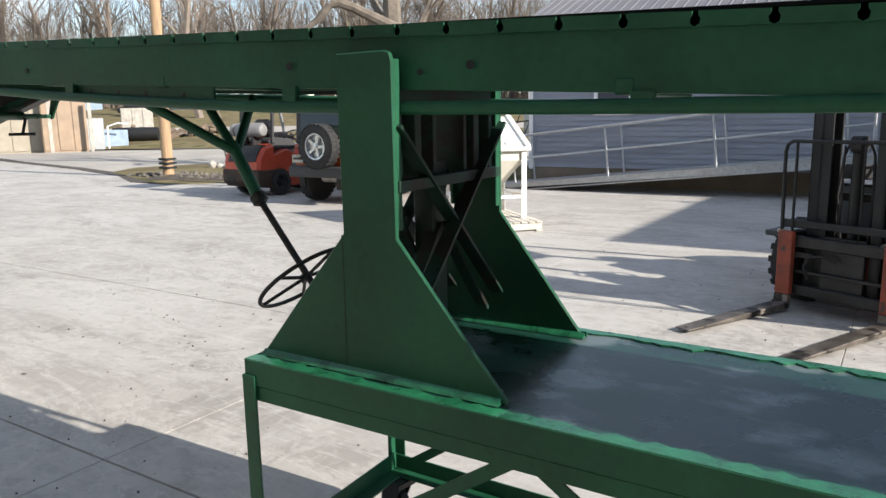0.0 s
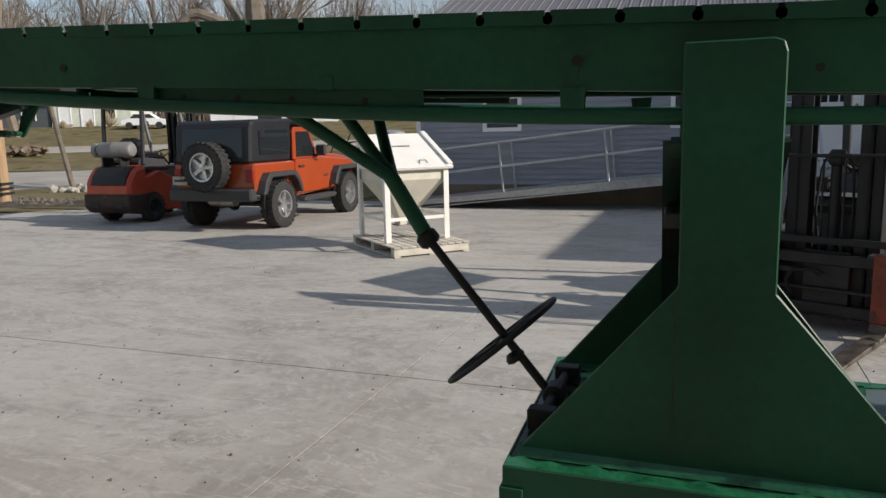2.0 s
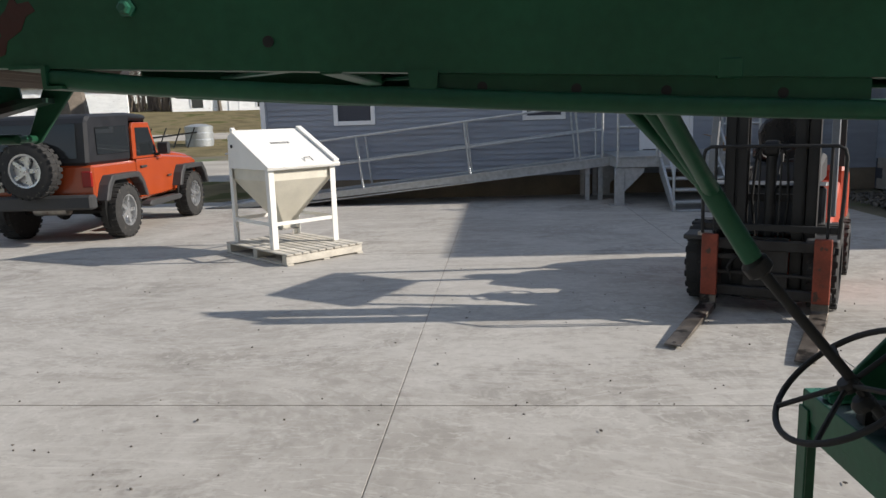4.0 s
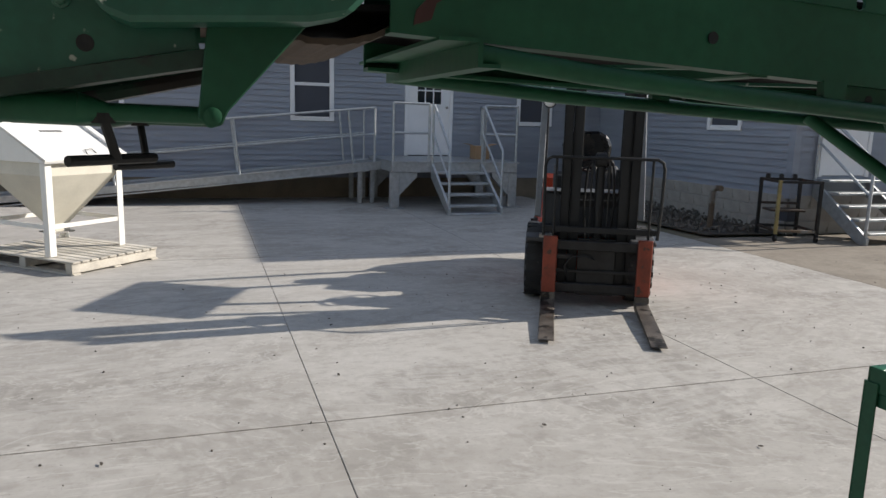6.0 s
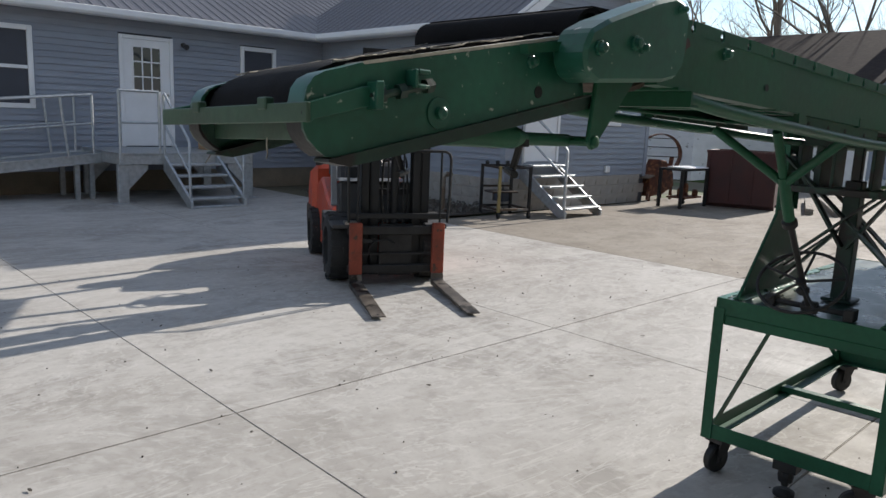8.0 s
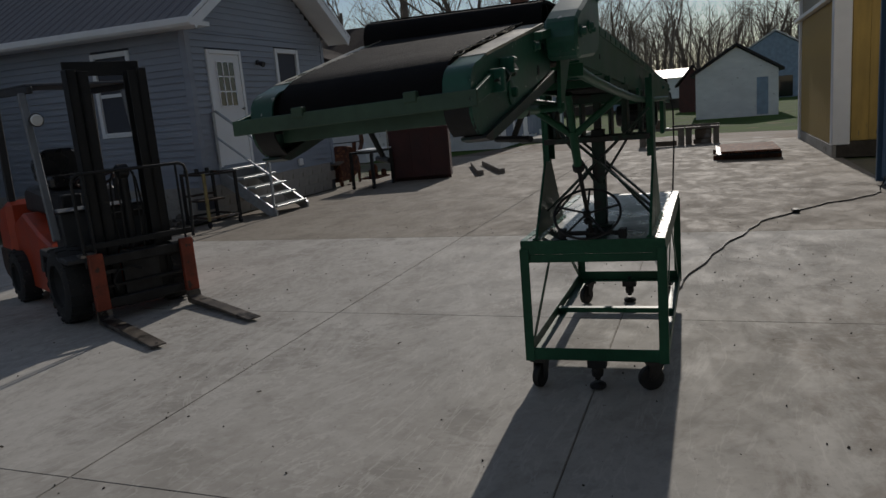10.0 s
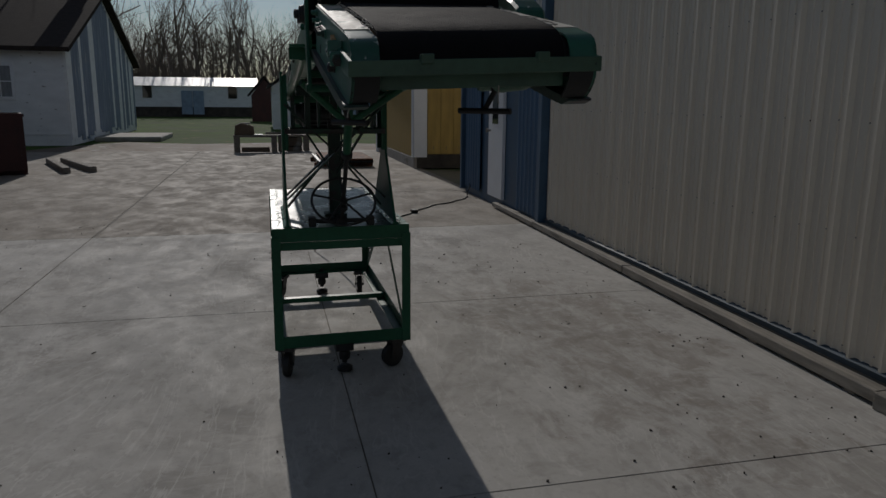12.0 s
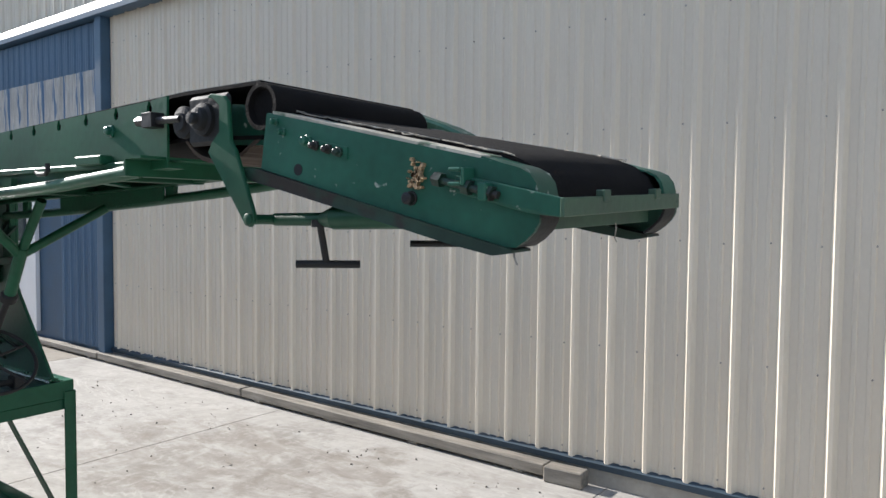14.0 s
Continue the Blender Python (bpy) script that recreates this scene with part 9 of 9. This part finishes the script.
# ---- bare trees ----
def bare_tree(name, seed, height, spread, depth, material, thick=0.03):
    """Trunk, limbs and twigs of a leafless tree, every branch a tapered tube."""
    rng = random.Random(seed)
    trunk_bm, twig_bm = B(), B()

    def limb(bm, p, d, length, r, level):
        n = 6 if level == 0 else (5 if level < 2 else 3)
        segs = 4 if level < 2 else 2
        pts, rs = [p], [r]
        dd = d.copy()
        for i in range(segs):
            dd = (dd + Vector((rng.uniform(-1, 1), rng.uniform(-1, 1), rng.uniform(-0.3, 0.6))) * 0.16 * (1 + 0.4 * level)).normalized()
            pts.append(pts[-1] + dd * length / segs)
            rs.append(r * (1 - 0.62 * (i + 1) / segs))
        rings = []
        for q, rr, k in zip(pts, rs, range(len(pts))):
            ax = (pts[min(k + 1, segs)] - pts[max(k - 1, 0)]).normalized()
            a = ax.orthogonal().normalized()
            b = ax.cross(a)
            rings.append([bm.verts.new(q + (a * math.cos(2 * math.pi * j / n) + b * math.sin(2 * math.pi * j / n)) * rr) for j in range(n)])
        for r0, r1 in zip(rings, rings[1:]):
            for j in range(n):
                bm.faces.new((r0[j], r0[(j + 1) % n], r1[(j + 1) % n], r1[j]))
        if level >= depth:
            return
        kids = (7, 6, 5, 4)[min(level, 3)]
        for c in range(kids):
            f = rng.uniform(0.35, 1.0) if level else 0.30 + 0.7 * (c + rng.random()) / kids
            k = min(int(f * segs), segs - 1)
            q = pts[k].lerp(pts[k + 1], f * segs - k)
            a = rng.uniform(0, 2 * math.pi)
            axis = (pts[k + 1] - pts[k]).normalized()
            o = axis.orthogonal().normalized()
            side = o * math.cos(a) + axis.cross(o) * math.sin(a)
            nd = (axis * rng.uniform(0.55, 1.0) + side * spread * rng.uniform(0.7, 1.2) + Vector((0, 0, 0.25))).normalized()
            limb(trunk_bm if level < 1 else twig_bm, q, nd, length * rng.uniform(0.42, 0.66), rs[k] * rng.uniform(0.38, 0.55), level + 1)

    limb(trunk_bm, Vector((0, 0, -0.1)), Vector((0, 0, 1)), height * 0.62, height * thick, 0)
    t = thing(name, "tall leafless tree with fine grey branches", "tree", group="bare trees")
    part("trunk", trunk_bm, material, t, smooth=True)
    part("crown", twig_bm, material, t, "bare grey twigs")
    return t


kinds = [bare_tree("tree", 3, 11, 0.75, 3, BARK, 0.022), bare_tree("tree", 8, 13, 0.6, 3, BARK_FAR, 0.018), bare_tree("tree", 15, 12, 0.9, 3, BARK_FAR, 0.020)]
rng = random.Random(77)
spots = [(-30, 44, 1.1), (-24, 50, 1.2), (-38, 40, 1.2), (-46, 52, 1.3), (-19, 46, 0.95), (-52, 40, 1.1), (-60, 32, 1.2), (-64, 58, 1.4), (-42, 66, 1.5), (-30, 70, 1.4), (-18, 66, 1.3), (-8, 52, 0.8), (-14.0, 47, 0.7)]
spots += [(-75, 30 + 9 * i, 1.3) for i in range(6)] + [(-70 + 8 * i, 80 + rng.uniform(-6, 6), 1.6) for i in range(9)]
spots += [(-27.5, 33.5, 0.9), (-34, 46, 1.4), (-27, 56, 1.5), (-40, 56, 1.6), (-50, 62, 1.7), (-22, 58, 1.5), (-56, 48, 1.5), (-36, 52, 1.3), (-62, 44, 1.5), (-70, 38, 1.5), (-14, 60, 1.4), (-44, 44, 1.3), (-12, 70, 1.5), (-4, 66, 1.3)]
spots += [(84 + rng.uniform(-6, 14), -30 + 2.2 * i, rng.uniform(0.95, 1.4)) for i in range(42)]
spots += [(104 + rng.uniform(-5, 12), -34 + 3.2 * i, rng.uniform(1.2, 1.6)) for i in range(32)]
spots += [(33, 15.5, 0.62), (36, 24, 0.8), (30, 27, 0.7), (46, 17, 0.85), (38, 13, 1.0), (31, 20, 0.9), (42, 21, 1.0), (30, 12.5, 1.1), (33, 17, 1.2), (66, 7, 0.9), (70, 13, 1.0), (54, -11, 0.9), (47, -16, 0.8), (64, -22, 0.9)]
spots += [(-57.6, 47.6, 1.9)] + [(FOOT.x + ACROSS.x * d + ALONG.x * s, FOOT.y + ACROSS.y * d + ALONG.y * s, k) for d, s, k in ((60, -34, 1.7), (63, -26, 1.6), (66, -18, 1.75), (62, -46, 1.7), (68, -55, 1.8), (64, -10, 1.7), (60, -62, 1.6), (70, -2, 1.6), (88, -40, 1.9), (88, -30, 1.8), (88, -20, 1.9), (88, -50, 1.9), (90, -60, 1.9), (92, -10, 1.8), (90, 0, 1.8), (94, -70, 2.0), (98, -45, 2.0), (98, -25, 2.0), (98, -15, 2.0), (98, -58, 2.0), (100, -35, 2.1))]
old_tree = bare_tree("tree", 21, 14.5, 0.85, 3, BARK, 0.029)   # the old tree behind the parked car
tagged(old_tree, "broad old leafless tree with one arching broken limb", "tree", group="bare trees")
bm = B()
aside = Vector((-0.815, -0.579, 0))
bend = [(0.1, 4.15, 0.20), (0.9, 4.55, 0.17), (1.5, 4.85, 0.15), (1.95, 5.0, 0.14), (2.2, 4.93, 0.12), (2.6, 4.5, 0.10), (3.0, 4.2, 0.08)]
for (s0, z0, r0), (s1, z1, r1) in zip(bend, bend[1:]):
    rod(bm, aside * s0 + Vector((0, 0, z0)), aside * s1 + Vector((0, 0, z1)), r0, r1, n=9)
part("broken_limb", bm, BARK, old_tree, "rough arching limb", smooth=True)
old_tree.matrix_world = pose(-13.27, 19.30, 0.0)
homes = [pose(-33, 80, hill(-33, 80)), pose(95, 20, 0), pose(92, -6, 0)]
for k, h in zip(kinds, homes):
    k.matrix_world = h
for i, (x, y, s) in enumerate(spots):
    depth = ACROSS.dot(Vector((x, y, 0)) - FOOT)
    if x < 5 and depth < 84 and (x, y) != (-57.6, 47.6):   # the lawn before the houses stays open
        x, y = x + ACROSS.x * (90 - depth), y + ACROSS.y * (90 - depth)
    src = kinds[i % 3]
    copy_thing(src, pose(x, y, hill(x, y) - 0.05, 0, 0, rng.uniform(0, 360)) @ Matrix.Diagonal((s, s, s, 1)))


def thicket(name, label, stems, twigs, seed):
    """Many leafless stems with upright twigs, each a thin three-sided spike; stems are (x, y, height)."""
    rng = random.Random(seed)
    vs, fs = [], []

    def spike(p, q, r):
        n = len(vs)
        for k in range(3):
            a = 2.1 * k
            vs.append((p[0] + r * math.cos(a), p[1] + r * math.sin(a), p[2]))
        vs.append(q)
        fs.extend(((n, n + 1, n + 3), (n + 1, n + 2, n + 3), (n + 2, n, n + 3)))

    for x, y, h in stems:
        lean = (rng.uniform(-0.6, 0.6), rng.uniform(-0.6, 0.6))
        g = hill(x, y)
        spike((x, y, g - 0.1), (x + lean[0], y + lean[1], g + h), 0.0085 * h)
        for _ in range(twigs):
            f = rng.uniform(0.15, 0.95)
            l = h * rng.uniform(0.14, 0.42) * (1.15 - f)
            a = rng.uniform(0, 6.283)
            out = l * rng.uniform(0.35, 0.9)
            p = (x + lean[0] * f, y + lean[1] * f, g + h * f)
            q = (p[0] + out * math.cos(a), p[1] + out * math.sin(a), p[2] + l)
            spike(p, q, 0.0028 * h * (1.1 - f))
            for _ in range(4):
                k = rng.uniform(0.3, 0.9)
                b = a + rng.uniform(-1.2, 1.2)
                c = tuple(u + (v - u) * k for u, v in zip(p, q))
                spike(c, (c[0] + 0.4 * out * math.cos(b), c[1] + 0.4 * out * math.sin(b), c[2] + 0.45 * l), 0.0018 * h * (1.1 - f))
    me = bpy.data.meshes.new(name)
    me.from_pydata(vs, [], fs)
    me.materials.append(BARK_FAR)
    tagged(new(name, me), label, "woods", kind="stuff")


rw = random.Random(12)
west = []
for _ in range(760):
    d, s = rw.uniform(86, 128), rw.uniform(-95, 45)
    q = FOOT + ACROSS * d + ALONG * s
    west.append((q.x, q.y, rw.uniform(10, 19)))
thicket("woods", "dense leafless woods across the road", west, 30, 1)
thicket("thicket", "dense dark thicket behind the mobile home", [(rw.uniform(66, 72), rw.uniform(9.0, 15.5), rw.uniform(3.5, 6.8)) for _ in range(150)], 40, 5)
thicket("woods", "dense dark leafless woods beyond the lawn", [(rw.uniform(82, 118), rw.uniform(-42, 64), rw.uniform(7, 13)) for _ in range(460)], 22, 2)
bm = B()                                # low brush under the far woods
for _ in range(1500):
    side = random.random()
    if side < 0.55:
        x, y = 84 + random.uniform(0, 30), random.uniform(-34, 60)
    else:
        q = FOOT + ACROSS * random.uniform(85, 92) + ALONG * random.uniform(-90, 40)
        x, y = q.x, q.y
    h = random.uniform(1.0, 3.4)
    for k in range(3):
        dx, dy = random.uniform(-0.9, 0.9), random.uniform(-0.9, 0.9)
        rod(bm, (x, y, hill(x, y) - 0.05), (x + dx, y + dy, hill(x, y) + h * random.uniform(0.6, 1)), 0.05, 0.01, n=3)
solid("brush", bm, BARK_FAR, "tangled brown brush at the wood's edge", "brush", kind="stuff")
